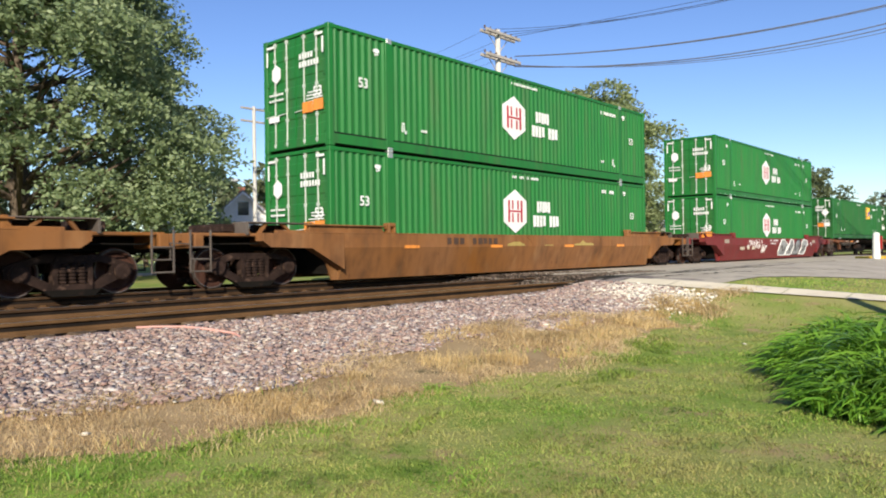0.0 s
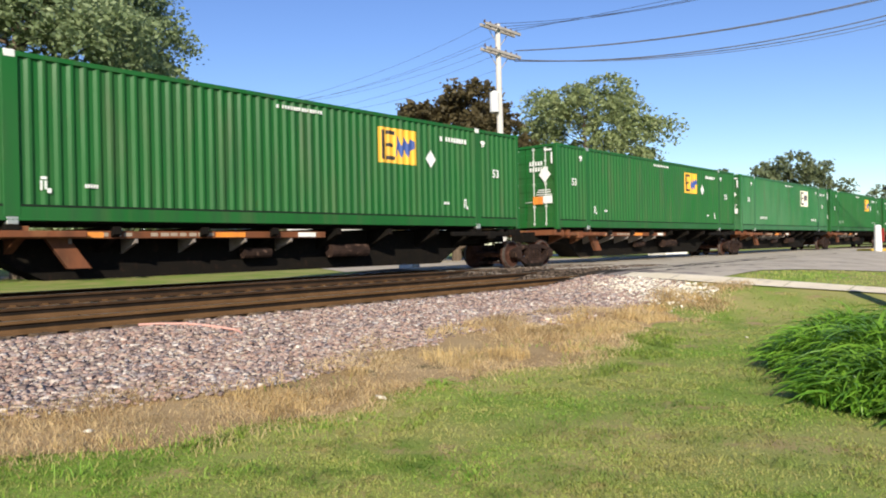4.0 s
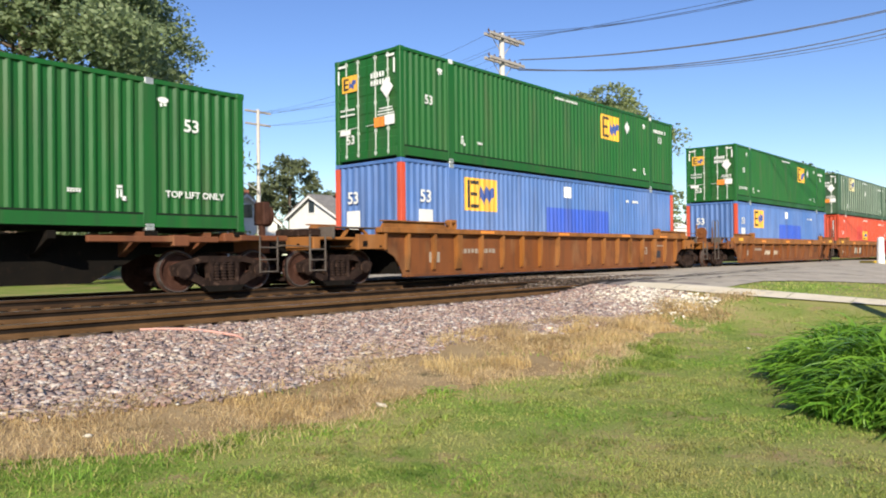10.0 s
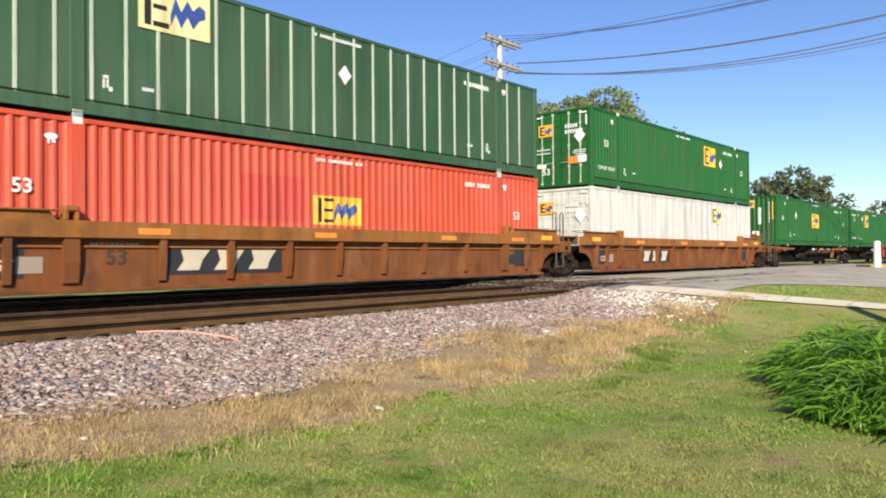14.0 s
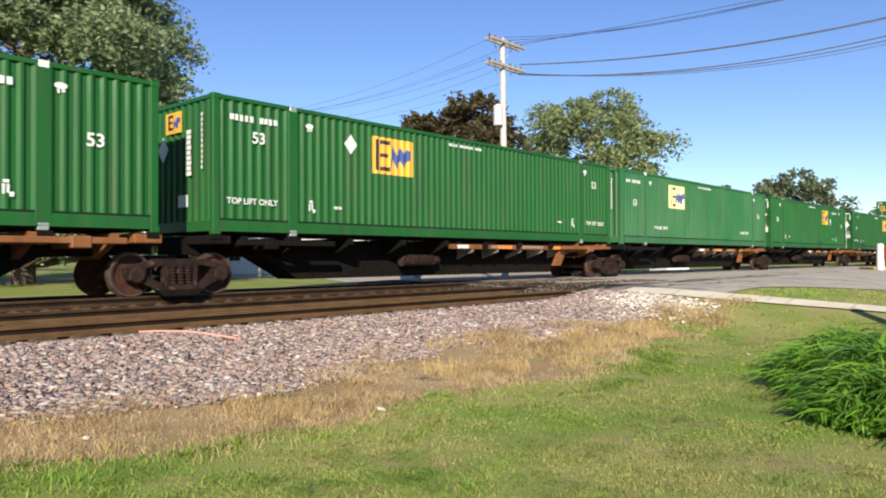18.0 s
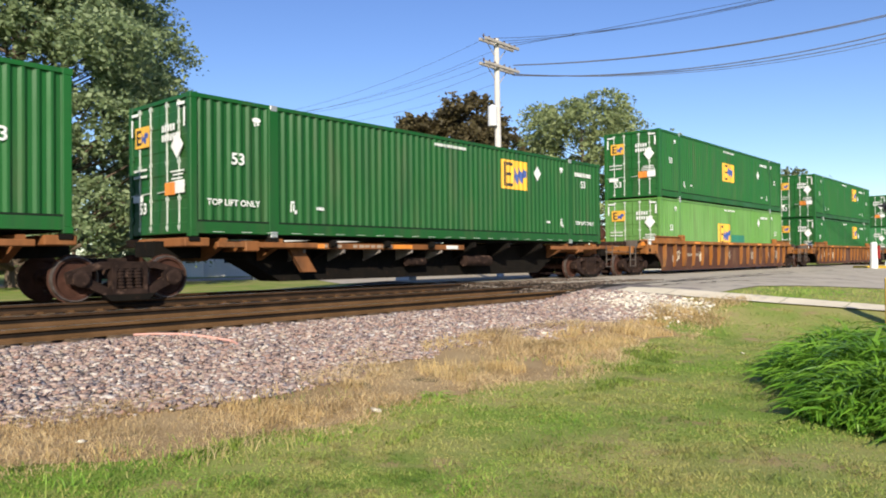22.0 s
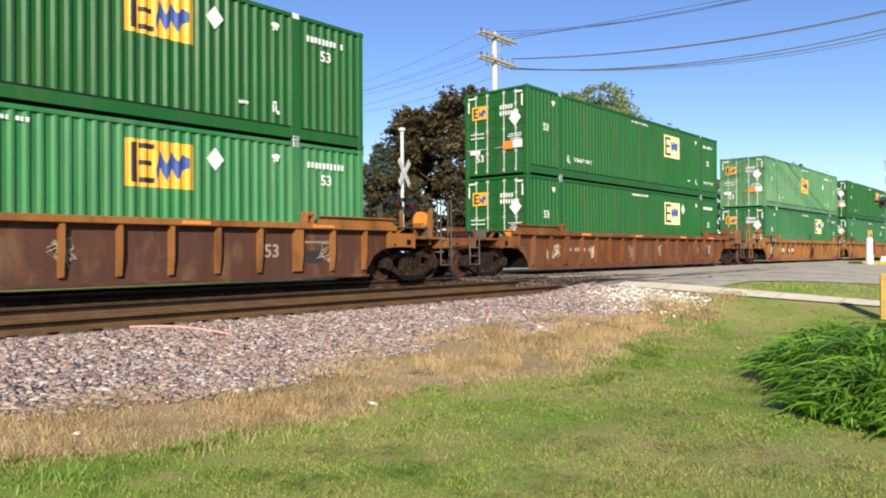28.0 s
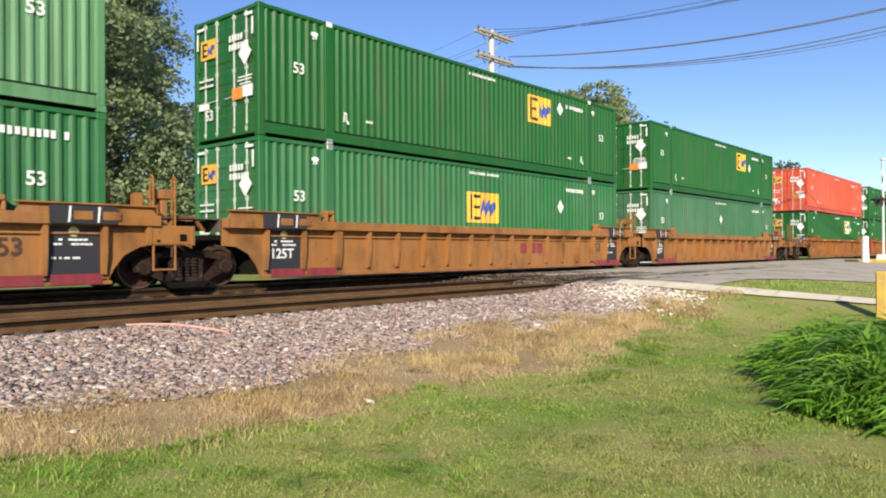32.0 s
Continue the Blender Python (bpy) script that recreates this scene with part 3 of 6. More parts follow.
    return Build().lathe(prof + [(.38, .045)], 9, "z")


def truck(parent, x):
    b = part("truck_bolster", lambda: Build().box(-.28, .28, -1.08, 1.08, .40, .60, .03).box(-.3, .3, -.35, .35, .58, .80, .02).box(-.95, -.85, -.5, .5, .12, .2).box(.85, .95, -.5, .5, .12, .2), TRUCK, parent, "rusty truck bolster", key="bolster", at=pose(x, 0, 0))
    for s in (-1, 1):
        part("side_frame", lambda s=s: truck_frame_build(s), TRUCK, b, key=("tf", s))
        part("spring_window", lambda s=s: window_frame_build(s), TRUCK, b, key=("tw", s))
        for dx in (-.89, .89):
            part("bearing_cap", lambda s=s: cap_build(s), TRUCK, b, key=("tb", s), at=pose(dx, 0, .42))
        for sx in (-.165, 0, .165):
            part("coil_spring", spring_build, TRUCK, b, key="coil", at=pose(sx, s * 1.06, .22))
        part("spring_plank", lambda s=s: Build().prism([(-.50, .12), (-.36, .0), (.36, .0), (.50, .12)], *sorted((s * .92, s * 1.10))), STEEL_DARK, b, key=("tpl", s))
    for dx in (-.89, .89):
        w = part("wheelset", wheelset_build, WHEEL, b, "steel wheels on an axle", key="wheelset", at=pose(dx, 0, .42))
        WHEELSETS.append((w, parent, dx))
        for s in (-1, 1):
            part("wheel_tread", lambda s=s: Build().lathe([(s * q, r) for q, r in ((.738, .424), (.738, .428), (.822, .418), (.825, .405), (.823, .392))], 28, capped=False), RIM, b, "worn bright wheel tread", key=("tread", s), at=pose(dx, 0, .42))
    return b


def coupler(parent, x, sg, mat):
    return part("coupler", lambda: Build().box(*sorted((x, x - sg * .9)), -.11, .11, .76, .98, .02).box(*sorted((x - sg * .02, x + sg * .28)), -.16, .16, .72, 1.02, .04), STEEL_DARK, parent, key=("coup", x, sg))


def air_hose(parent, x, sg):
    pts = [(x - sg * .1, -.35, .85), (x + sg * .05, -.36, .62), (x + sg * .3, -.34, .42), (x + sg * .55, -.3, .38)]
    return part("air_hose", lambda: Build().wire(pts, .03), STEEL_DARK, parent, key=("hose", x, sg))


def end_platform(parent, xin, xout, mat, low, rails, seed):
    """The deck over a truck, with its side plate, walkway, ladder, grab irons and brake gear. xin: at the well; xout: at the coupler."""
    sg = 1 if xout > xin else -1
    X = lambda a, b: sorted((xin + sg * a, xin + sg * b))
    d = part("end_platform", lambda: Build().box(*sorted((xin, xout - sg * .55)), -1.30, 1.30, 1.08, 1.15, .015)
             .box(*X(.9, 1.3), -1.36, 1.36, .86, 1.1, .02).box(*sorted((xout - sg * .75, xout - sg * .55)), -1.45, 1.45, .84, 1.12, .015), mat, parent, key=("plat", xin, xout))
    # Sill in near-black steel: shade below the deck is in its colour.
    part("draft_sill", lambda: Build().box(*sorted((xin, xout - sg * .1)), -.42, .42, .78, 1.075, .02), STEEL_DARK, d, "near-black draft sill with shade in its colour", key=("sill", xin, xout))
    part("equipment_box", lambda: Build().box(*X(1.7, 2.3), -.9, .5, 1.17, 1.36, .03).rod((xin + sg * .7, -.8, 1.26), (xin + sg * 1.5, -.8, 1.26), .10, 10), TRUCK, d, "dark brown brake equipment box", key=("eqb", xin, xout))
    sp = part("side_plate", lambda: Build().box(*X(.40, 1.30), -1.47, -1.40, .86, 1.22, .012).box(*X(.36, .46), -1.49, -1.38, .84, 1.40, .01).box(*X(1.26, 1.34), -1.49, -1.38, .84, 1.22, .01), mat, d, key=("spl", xin, xout))
    # No hole is cut; dark plates paint in the shade of two slots.
    part("jacking_hole", lambda: Build().box(*X(1.02, 1.17), -1.476, -1.468, .92, 1.06).box(*X(.55, .62), -1.476, -1.468, .90, .95), STEEL_DARK, d, "dark plate painted in for a shaded slot", key=("hole", xin, xout))
    part("walkway", lambda: Build().box(*X(.3, 2.0), -1.36, -.80, 1.37, 1.395).box(*X(1.95, 2.0), -1.36, -.80, 1.12, 1.37), GRATING, d, "thin grey steel walkway", key=("walk", xin, xout))
    part("walkway_bracket", lambda: Build().prism([(xin + sg * .75, 1.15), (xin + sg * .82, 1.15), (xin + sg * 1.1, 1.37), (xin + sg * 1.0, 1.37)], -1.30, -1.22).prism([(xin + sg * 1.6, 1.15), (xin + sg * 1.68, 1.15), (xin + sg * 1.5, 1.37), (xin + sg * 1.42, 1.37)], -1.30, -1.22), mat, d, key=("wbr", xin, xout))
    part("brake_rod", lambda: Build().wire([(xin + sg * .3, -1.22, .98), (xin + sg * 1.0, -1.2, .94), (xout - sg * .9, -1.1, .92), (xout - sg * .5, -.9, .98)], .018, 6), STEEL_DARK, d, key=("brod", xin, xout))
    part("uncoupling_lever", lambda: Build().wire([(xout - sg * .52, -1.42, .62), (xout - sg * .50, -1.40, .92), (xout - sg * .42, -.5, .96), (xout - sg * .2, -.2, .92)], .016, 6), GRATING, d, key=("lever", xout, sg))
    lx = xout - sg * .68
    high = 2.12 if rails else 1.2
    def ladder(yy):
        bd = Build()
        for dx in (-.22, .22):
            bd.rod((lx + dx, yy, .36), (lx + dx, yy, high), .022, 7)
        for zz in (.38, .86, 1.06) if rails else (.38, .62, .86):
            bd.rod((lx - .22, yy, zz), (lx + .22, yy, zz), .02, 6)
        if rails:
            for dx in (-.22, .22):
                bd.wire([(lx + dx, yy, high), (lx + dx, yy + .05, high + .06), (lx + dx, yy + .12, high), (lx + dx, yy + .12, 1.1)], .018, 6)
        return bd
    for yy in (-1.44, 1.32):
        part("step_ladder", lambda yy=yy: ladder(yy), mat if mat.name == "well_yellow" else GRATING, d, key=("lad", xout, yy, mat.name, high))
    if rails and rails != "posts":
        for k, (dx, yy, h) in enumerate(((.38, -.62, 1.98), (.38, .55, 1.98), (1.0, -1.12, 1.85))):
            part("handrail_post", lambda dx=dx, yy=yy, h=h: Build().box(xout - sg * dx - .05, xout - sg * dx + .05, yy - .02, yy + .02, .95, h, .006).rod((xout - sg * dx - .08, yy, 1.1), (xout - sg * dx - .08, yy, h), .016, 6), mat, d, key=("hpost", k, xout))
        part("grab_bar", lambda: Build().rod((xout - sg * .38, -.62, 1.58), (xout - sg * .38, .55, 1.58), .018, 6), mat, d, key=("grab", xout))
        if mat.name == "well_yellow":
            part("tee_stand", lambda: Build().box(*X(.72, .86), -1.30, -1.08, 1.15, 1.74, .01).box(*X(.56, 1.02), -1.34, -1.04, 1.74, 1.92, .015), mat, d, key=("stand", xin, xout))
        bw = part("brake_stand", lambda: Build().box(*sorted((xout - sg * .98, xout - sg * .9)), -.85, -.45, 1.15, 1.55, .02), mat, d, key=("bws", xout))
        part("brake_wheel", lambda: Build().rod((xout - sg * .90, -.65, 1.62), (xout - sg * .82, -.65, 1.62), .26, 18).rod((xout - sg * .82, -.65, 1.62), (xout - sg * .78, -.65, 1.62), .07, 10), rails if not isinstance(rails, bool) else mat, d, "round brake wheel", key=("bw", xout))
    return d


def well_car(x, length, mat, label, ribbed=True, ends=(3.8, 3.8), trucks=("own", "own"), guide=True, rails=(False, False), dark=None, seed=0, text=None, panel=(), chord=.13):
    """A well car whose box starts at x; the well is a little longer than the box. Origin on the rail at the box's middle."""
    c = thing("well_car", pose(x + CL / 2, TRAIN_Y, 0), label, "rail car", "cars of the train")
    half = length / 2
    yo = 1.50
    zt, zb = (1.40, .15) if ribbed else (1.18, .07)
    for s in (-1, 1):
        ya, yb = sorted((s * yo, s * (yo - .10)))
        arch = [(-half - .62, zt - .03), (-half - .62, .84), (-half - .30, .82), (-half + .02, .66), (-half + .22, .40), (-half + .34, zb), (half - .34, zb), (half - .22, .40), (half - .02, .66), (half + .30, .82), (half + .62, .84), (half + .62, zt - .03)]
        if ribbed:
            side = part("well_side", lambda: Build().prism(arch, *sorted((s * (yo - .19), s * (yo - .15)))), mat, c, key=("ws", length, s, "r"))
            part("top_chord", lambda: Build().box(-half - .62, half + .62, *sorted((s * (yo - .20), s * (yo + .03))), zt - chord, zt + .005, .012), dark or mat, side, key=("tc", length, s, chord))
            if chord > .15:
                part("brake_pipe", lambda: Build().rod((-half + .5, s * (yo - .12), zt - chord - .15), (half - .5, s * (yo - .12), zt - chord - .15), .022, 7), dark or mat, side, key=("pipe", length, s, chord))
            part("bottom_chord", lambda: Build().box(-half + .3, half - .3, *sorted((s * (yo - .20), s * (yo - .02))), zb - .01, zb + .06, .01), mat, side, key=("bc", length, s))
            spots = [(-8.08 + 1.01 * i, .11 if i in (2, 14) else .042) for i in range(17) if chord > .15 or i != 8]
            if chord > .25:
                spots = [(q, .13 if abs(q) in (6.35, 6.2) else .06) for q in (-8.12, -7.35, -6.35, -4.68, -3.21, -1.75, -.3, 1.15, 2.62, 4.35, 6.2, 7.35, 8.12)]
            for i, (xx, w) in enumerate(spots):
                part("side_post", lambda xx=xx, w=w: Build().prism([(s * (yo - .16), zt - chord + .01), (s * (yo - .01), zt - chord + .01), (s * (yo - .015), zb + .55), (s * (yo - .07), zb + .17), (s * (yo - .16), zb + .14)], xx - w, xx + w, "x"), (dark or mat) if chord < .25 else mat, side, key=("post", length, i, s, chord))
        else:
            side = part("well_side", lambda: Build().prism(arch, *sorted((s * (yo - .26), s * (yo - .20)))), mat, c, key=("ws", length, s, "s"))
            def skirt():
                bd = Build().box(-half - .6, half + .6, *sorted((s * (yo - .20), s * (yo + .08))), zt - .03, zt + .003, .008)
                bd.prism([(s * (yo + .08), zt - .028), (s * (yo + .08), zt - .35), (s * (yo - .16), zb), (s * (yo - .20), zb), (s * (yo - .20), zt - .028)], -half + .5, half - .5, "x")
                for q in (-1, 1):
                    pr = [(q * (half - .498), zt - .028), (q * (half + 1.75), zt - .028), (q * (half + 1.75), zt - .20), (q * (half + 1.55), zt - .33), (q * (half + .45), zt - .36), (q * (half - .498), .32)]
                    bd.prism(pr, *sorted((s * (yo - .20), s * (yo + .076))))
                return bd
            part("side_skirt", skirt, mat, side, key=("skirt", length, s))
        if guide:
            for sg in (-1, 1):
                a, b = sorted((sg * (half - 1.9), sg * (half + .55)))
                g = part("corner_guide", lambda a=a, b=b: Build().prism([(a, zt), (a + .12, zt + .17), (b - .12, zt + .17), (b, zt)], *sorted((s * (yo - .02), s * (yo - .09)))).box(a, b, *sorted((s * (yo - .10), s * (yo + .05))), zt + .15, zt + .185, .008), dark or mat, side, key=("guide", length, s, sg))
                if chord > .25:
                    part("yellow_plate", lambda sg=sg: Build().box(*sorted((sg * (half - .5), sg * (half + .1))), *sorted((s * (yo + .032), s * (yo + .040))), zt - .16, zt - .02), YELLOW, side, "yellow reflective plate", key=("yplate", length, s, sg))
        for sg in (-1, 1):
            part("lock_stand", lambda sg=sg: Build().box(sg * (half - 2.15) - .15, sg * (half - 2.15) - .07, *sorted((s * (yo - .16), s * (yo + .03))), zt, zt + .18, .015).box(sg * (half - 2.15) + .05, sg * (half - 2.15) + .11, *sorted((s * (yo - .16), s * (yo + .03))), zt, zt + .16, .015).box(sg * (half - 2.15) - .15, sg * (half - 2.15) + .11, *sorted((s * (yo - .2), s * (yo + .04))), zt + .15, zt + .26, .03), dark or mat, side, key=("lock", length, s, sg))
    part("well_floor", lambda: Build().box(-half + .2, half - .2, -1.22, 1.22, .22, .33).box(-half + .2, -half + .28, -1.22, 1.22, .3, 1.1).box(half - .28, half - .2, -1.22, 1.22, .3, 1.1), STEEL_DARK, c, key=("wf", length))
    for sg, e, kind, rl in ((-1, ends[0], trucks[0], rails[0]), (1, ends[1], trucks[1], rails[1])):
        xin, xout = sg * half, sg * (half + e)
        if kind == "none":
            continue
        if kind == "own":
            truck(c, sg * (half + 1.62))
            coupler(c, xout, sg, mat)
            air_hose(c, xout, sg)
        else:
            truck(c, sg * (half + e))
        end_platform(c, xin, xout, (dark or mat) if chord < .25 else mat, .8, rl, seed)
    for q in panel:
        nm, x0, x1, z0, z1, pm, lab = q
        part(nm, lambda x0=x0, x1=x1, z0=z0, z1=z1: Build().box(x0, x1, -yo - (.012 if not ribbed else -.140), -yo - (.006 if not ribbed else -.146), z0, z1), pm, c, lab)
    return c


def spine_car(x, mat, label, left_end=False, right_end=False, pitch=(17.3, 17.3), seed=0, half=-1):
    """One platform of a spine car under a box that starts at x: a centre beam, side arms and a shared truck."""
    c = thing("spine_car", pose(x + CL / 2, TRAIN_Y, 0), label, "rail car", "cars of the train")
    h = CL / 2
    # Beam and most arms near-black: shade under the box is in their colour.
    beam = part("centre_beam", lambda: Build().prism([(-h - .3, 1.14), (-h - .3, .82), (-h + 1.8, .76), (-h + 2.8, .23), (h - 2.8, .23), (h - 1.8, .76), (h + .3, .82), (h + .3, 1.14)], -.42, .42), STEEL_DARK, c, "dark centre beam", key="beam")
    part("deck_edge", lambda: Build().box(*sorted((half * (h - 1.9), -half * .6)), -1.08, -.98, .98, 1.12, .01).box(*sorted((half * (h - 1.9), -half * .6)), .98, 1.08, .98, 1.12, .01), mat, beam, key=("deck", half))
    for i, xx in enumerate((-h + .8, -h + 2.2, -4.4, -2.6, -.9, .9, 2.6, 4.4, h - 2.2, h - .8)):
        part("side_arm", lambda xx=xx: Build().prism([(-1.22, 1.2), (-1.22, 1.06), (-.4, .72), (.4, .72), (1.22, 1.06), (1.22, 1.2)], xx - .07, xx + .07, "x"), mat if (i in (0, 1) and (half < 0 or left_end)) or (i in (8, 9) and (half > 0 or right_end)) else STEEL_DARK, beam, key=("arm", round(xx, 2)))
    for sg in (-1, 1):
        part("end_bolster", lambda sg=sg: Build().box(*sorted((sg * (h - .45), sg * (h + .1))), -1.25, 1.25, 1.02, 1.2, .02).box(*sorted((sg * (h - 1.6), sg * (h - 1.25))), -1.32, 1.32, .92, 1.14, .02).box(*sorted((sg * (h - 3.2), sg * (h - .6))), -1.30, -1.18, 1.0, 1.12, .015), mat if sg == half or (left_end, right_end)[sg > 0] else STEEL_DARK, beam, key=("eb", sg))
        for xx in (sg * (h - .1), sg * (POSTS[0] - h) * -1):
            for s in (-1, 1):
                part("container_cone", lambda xx=xx, s=s: Build().box(xx - .12, xx + .12, *sorted((s * 1.1, s * 1.28)), 1.12, 1.22, .01), STEEL_DARK, beam, key=("cone", round(xx, 2), s))
        for ya in (-1.02, .9) if sg == half else (.9,):
            part("leg_brace", lambda sg=sg, ya=ya: Build().prism([(sg * 5.2, 1.02), (sg * 5.6, 1.02), (sg * 5.2, .45), (sg * 4.8, .45)], ya, ya + .12), mat, beam, key=("brace", sg, ya))
    part("air_tank", lambda: Build().rod((-half * 1.0, -.72, .66), (-half * 2.2, -.72, .66), .16, 14), TRUCK, beam, "rusty air reservoir", key=("tank", half))
    part("brake_cylinder", lambda: Build().rod((-1.4, -.66, .66), (-.7, -.66, .66), .12, 12), TRUCK, beam, key="bcyl")
    for k, xx in enumerate((5.2, 4.0, 2.8, 1.6, .4)):
        xx *= half
        part("deck_bracket", lambda xx=xx: Build().prism([(-1.06, .99), (-1.06, .90), (-.45, .70), (-.45, .99)], xx, xx + .05, "x"), BRACKET, beam, key=("brk", k, half))
    for sg, end in ((-1, left_end), (1, right_end)):
        if end:
            truck(c, sg * (h - .35))
            coupler(c, sg * (h + 1.55), sg, mat)
            air_hose(c, sg * (h + 1.55), sg)
            p = part("end_platform", lambda sg=sg: Build().box(*sorted((sg * (h - .1), sg * (h + 1.1))), -1.3, 1.3, 1.04, 1.16, .015).box(*sorted((sg * h, sg * (h + 1.3))), -.4, .4, .78, 1.1, .02), mat, c, key=("sep", sg))
            def steps(yy, sg=sg):
                bd = Build()
                for dx in (.35, .8):
                    bd.rod((sg * (h + dx), yy, .36), (sg * (h + dx), yy, 1.15), .018, 6)
                for zz in (.38, .64, .9):
                    bd.rod((sg * (h + .35), yy, zz), (sg * (h + .8), yy, zz), .018, 6)
                return bd
            for yy in (-1.34, 1.34):
                part("step_ladder", lambda yy=yy: steps(yy), GRATING, p, key=("sst", sg, yy))
            if sg > 0:
                part("brake_stand", lambda: Build().box(h + .72, h + .90, -.95, -.55, 1.40, 1.92, .03).box(h + .76, h + .86, -.82, -.68, 1.12, 1.42, .01).rod((h + .90, -.75, 1.62), (h + .96, -.75, 1.62), .25, 16), WHEEL, p, "red-brown brake wheel housing", key="bstand")
        elif sg > 0:
            truck(c, h + (pitch[1] - CL) / 2)
    tagged(part("stencil", lambda: bars(bars(Build(), half * 3.2 - 1.9, half * 3.2 - .8, 1.02, 1.09, -1.082, 5, .3, 4), half * 3.2 - .5, half * 3.2 + .9, 1.02, 1.09, -1.082, 7, .3, 6), DATA_INK, beam, key=("spst", half)), kind="stuff")
    for i, (a, b, m2) in enumerate(((half * 5.4, half * 4.6, ORANGE), (half * .2, -half * .3, WHITE), (half * 1.6, half * 2.3, ORANGE))):
        part("reflector_strip", lambda a=a, b=b: Build().box(*sorted((a, b)), -1.090, -1.080, 1.0, 1.10), m2, beam, key=("refl", i, half))
    return c

# ---- ground ----
EYE = Vector((0.0, -13.302, 0.707))


def smooth(a, b, v):
    u = min(1, max(0, (v - a) / (b - a)))
    return u * u * (3 - 2 * u)


def ground_z(x, y):
    """Height of the land: rail bed, shoulder, verge and lawn; raised to the rails where the road crosses."""
    if y > -3.72:
        z = -0.35
    elif y > -3.92:
        z = -0.35 + 0.06 * (-3.72 - y) / 0.20
    elif y > -4.3:
        z = -0.29
    elif y > -6.5:
        z = -0.29 - 0.33 * (-4.3 - y) / 2.2
    elif y > -8.6:
        z = -0.62 - 0.20 * (-6.5 - y) / 2.1
    else:
        z = -0.82
    if y > 3.2:
        z = -0.35 - 0.06 * smooth(3.2, 6.0, y)
    near_road = smooth(13.5, 17.5, x) * (1 - smooth(60, 75, x))
    road = -0.03 - 0.42 * smooth(-4.2, -13, y) - 0.36 * smooth(4, 12, y)
    z = z * (1 - near_road) + max(z, road) * near_road
    return z + 0.012 * noise.noise((x * 0.5, y * 0.5, 0)) * (1 if y < -6.5 else 0.3)


GRASS_GROUND = surface("lawn_soil", (0.18, 0.27, 0.045), (0.37, 0.32, 0.13), 0.95, 0, 0.8, 55.0, bumpy=0.9, third=(0.32, 0.24, 0.12))
DRY_GROUND = surface("dry_verge_soil", (0.31, 0.22, 0.115), (0.42, 0.31, 0.17), 0.95, 0, 1.2, 30.0, bumpy=0.6, third=(0.12, 0.10, 0.05))
BALLAST = surface("ballast_bed", (0.25, 0.215, 0.195), (0.32, 0.28, 0.255), 0.95, 0, 1.0, 22.0, bumpy=1.0, third=(0.15, 0.12, 0.11))


def stone_mat(name, tones):
    """Broken stone: each piece of its own tone, with a fine grain."""
    m, n, l, b = nodes_of(name)
    g = n.new("ShaderNodeNewGeometry")
    ramp = n.new("ShaderNodeValToRGB")
    ramp.color_ramp.interpolation = "CONSTANT"
    els = ramp.color_ramp.elements
    els[0].color, els[1].color, els[1].position = (*tones[0], 1), (*tones[-1], 1), 1 - 1 / len(tones)
    for i, c in enumerate(tones[1:-1]):
        els.new((i + 1) / len(tones)).color = (*c, 1)
    l.new(g.outputs["Random Per Island"], ramp.inputs[0])
    f, raw = noise_fac(n, l, 45.0, .3, .7)
    f2, _ = noise_fac(n, l, .8, .35, .7)
    k = n.new("ShaderNodeMath")
    k.operation = "MULTIPLY"
    k.inputs[1].default_value = .4
    l.new(f, k.inputs[0])
    col = mix_rgb(n, l, k.outputs[0], ramp.outputs[0], (.16, .12, .10))
    k2 = n.new("ShaderNodeMath")
    k2.operation = "MULTIPLY"
    k2.inputs[1].default_value = .34
    l.new(f2, k2.inputs[0])
    col = mix_rgb(n, l, k2.outputs[0], col, (.30, .20, .16))
    l.new(col, b.inputs["Base Color"])
    b.inputs["Roughness"].default_value, b.inputs["Specular IOR Level"].default_value = .9, .15
    bump(n, l, b, raw, .4)
    return m


STONE = stone_mat("ballast_stone", ((.36, .26, .22), (.23, .18, .17), (.46, .36, .31), (.30, .27, .28), (.52, .46, .40), (.33, .21, .17), (.17, .13, .12), (.42, .34, .27), (.62, .57, .52), (.27, .21, .20), (.40, .29, .25)))
# Oil-stained ballast, darkened further: the train's shade is put into the colour.
OILY_SHADE = surface("oily_shaded_ballast", (0.040, 0.029, 0.020), (0.065, 0.047, 0.032), 0.95, 0, 1.0, 22.0, bumpy=1.0, third=(0.02, 0.016, 0.013))
TRACK_STONE = surface("stained_stone", (0.10, 0.075, 0.058), (0.15, 0.115, 0.09), 0.9, 0, 6.0, 60.0, bumpy=0.4, by_island=0.5)
PALE_STONE = surface("pale_limestone", (0.62, 0.57, 0.47), (0.72, 0.68, 0.58), 0.9, 0, 6.0, 60.0, bumpy=0.4, by_island=0.3)
ASPHALT = surface("worn_asphalt", (0.52, 0.46, 0.365), (0.38, 0.335, 0.27), 0.9, 0, 0.8, 60.0, bumpy=0.3, third=(0.22, 0.205, 0.185))
CONCRETE = surface("concrete_slab", (0.70, 0.62, 0.46), (0.77, 0.69, 0.53), 0.85, 0, 1.5, 60.0, bumpy=0.2, third=(0.45, 0.40, 0.33))
# Darker rail brown; only the near track's outer rail head is lighter.
RAIL_DARK = surface("dark_brown_rail", (0.050, 0.028, 0.015), (0.080, 0.046, 0.025), 0.85, 0.1, 3.0, 40.0, bumpy=0.2)
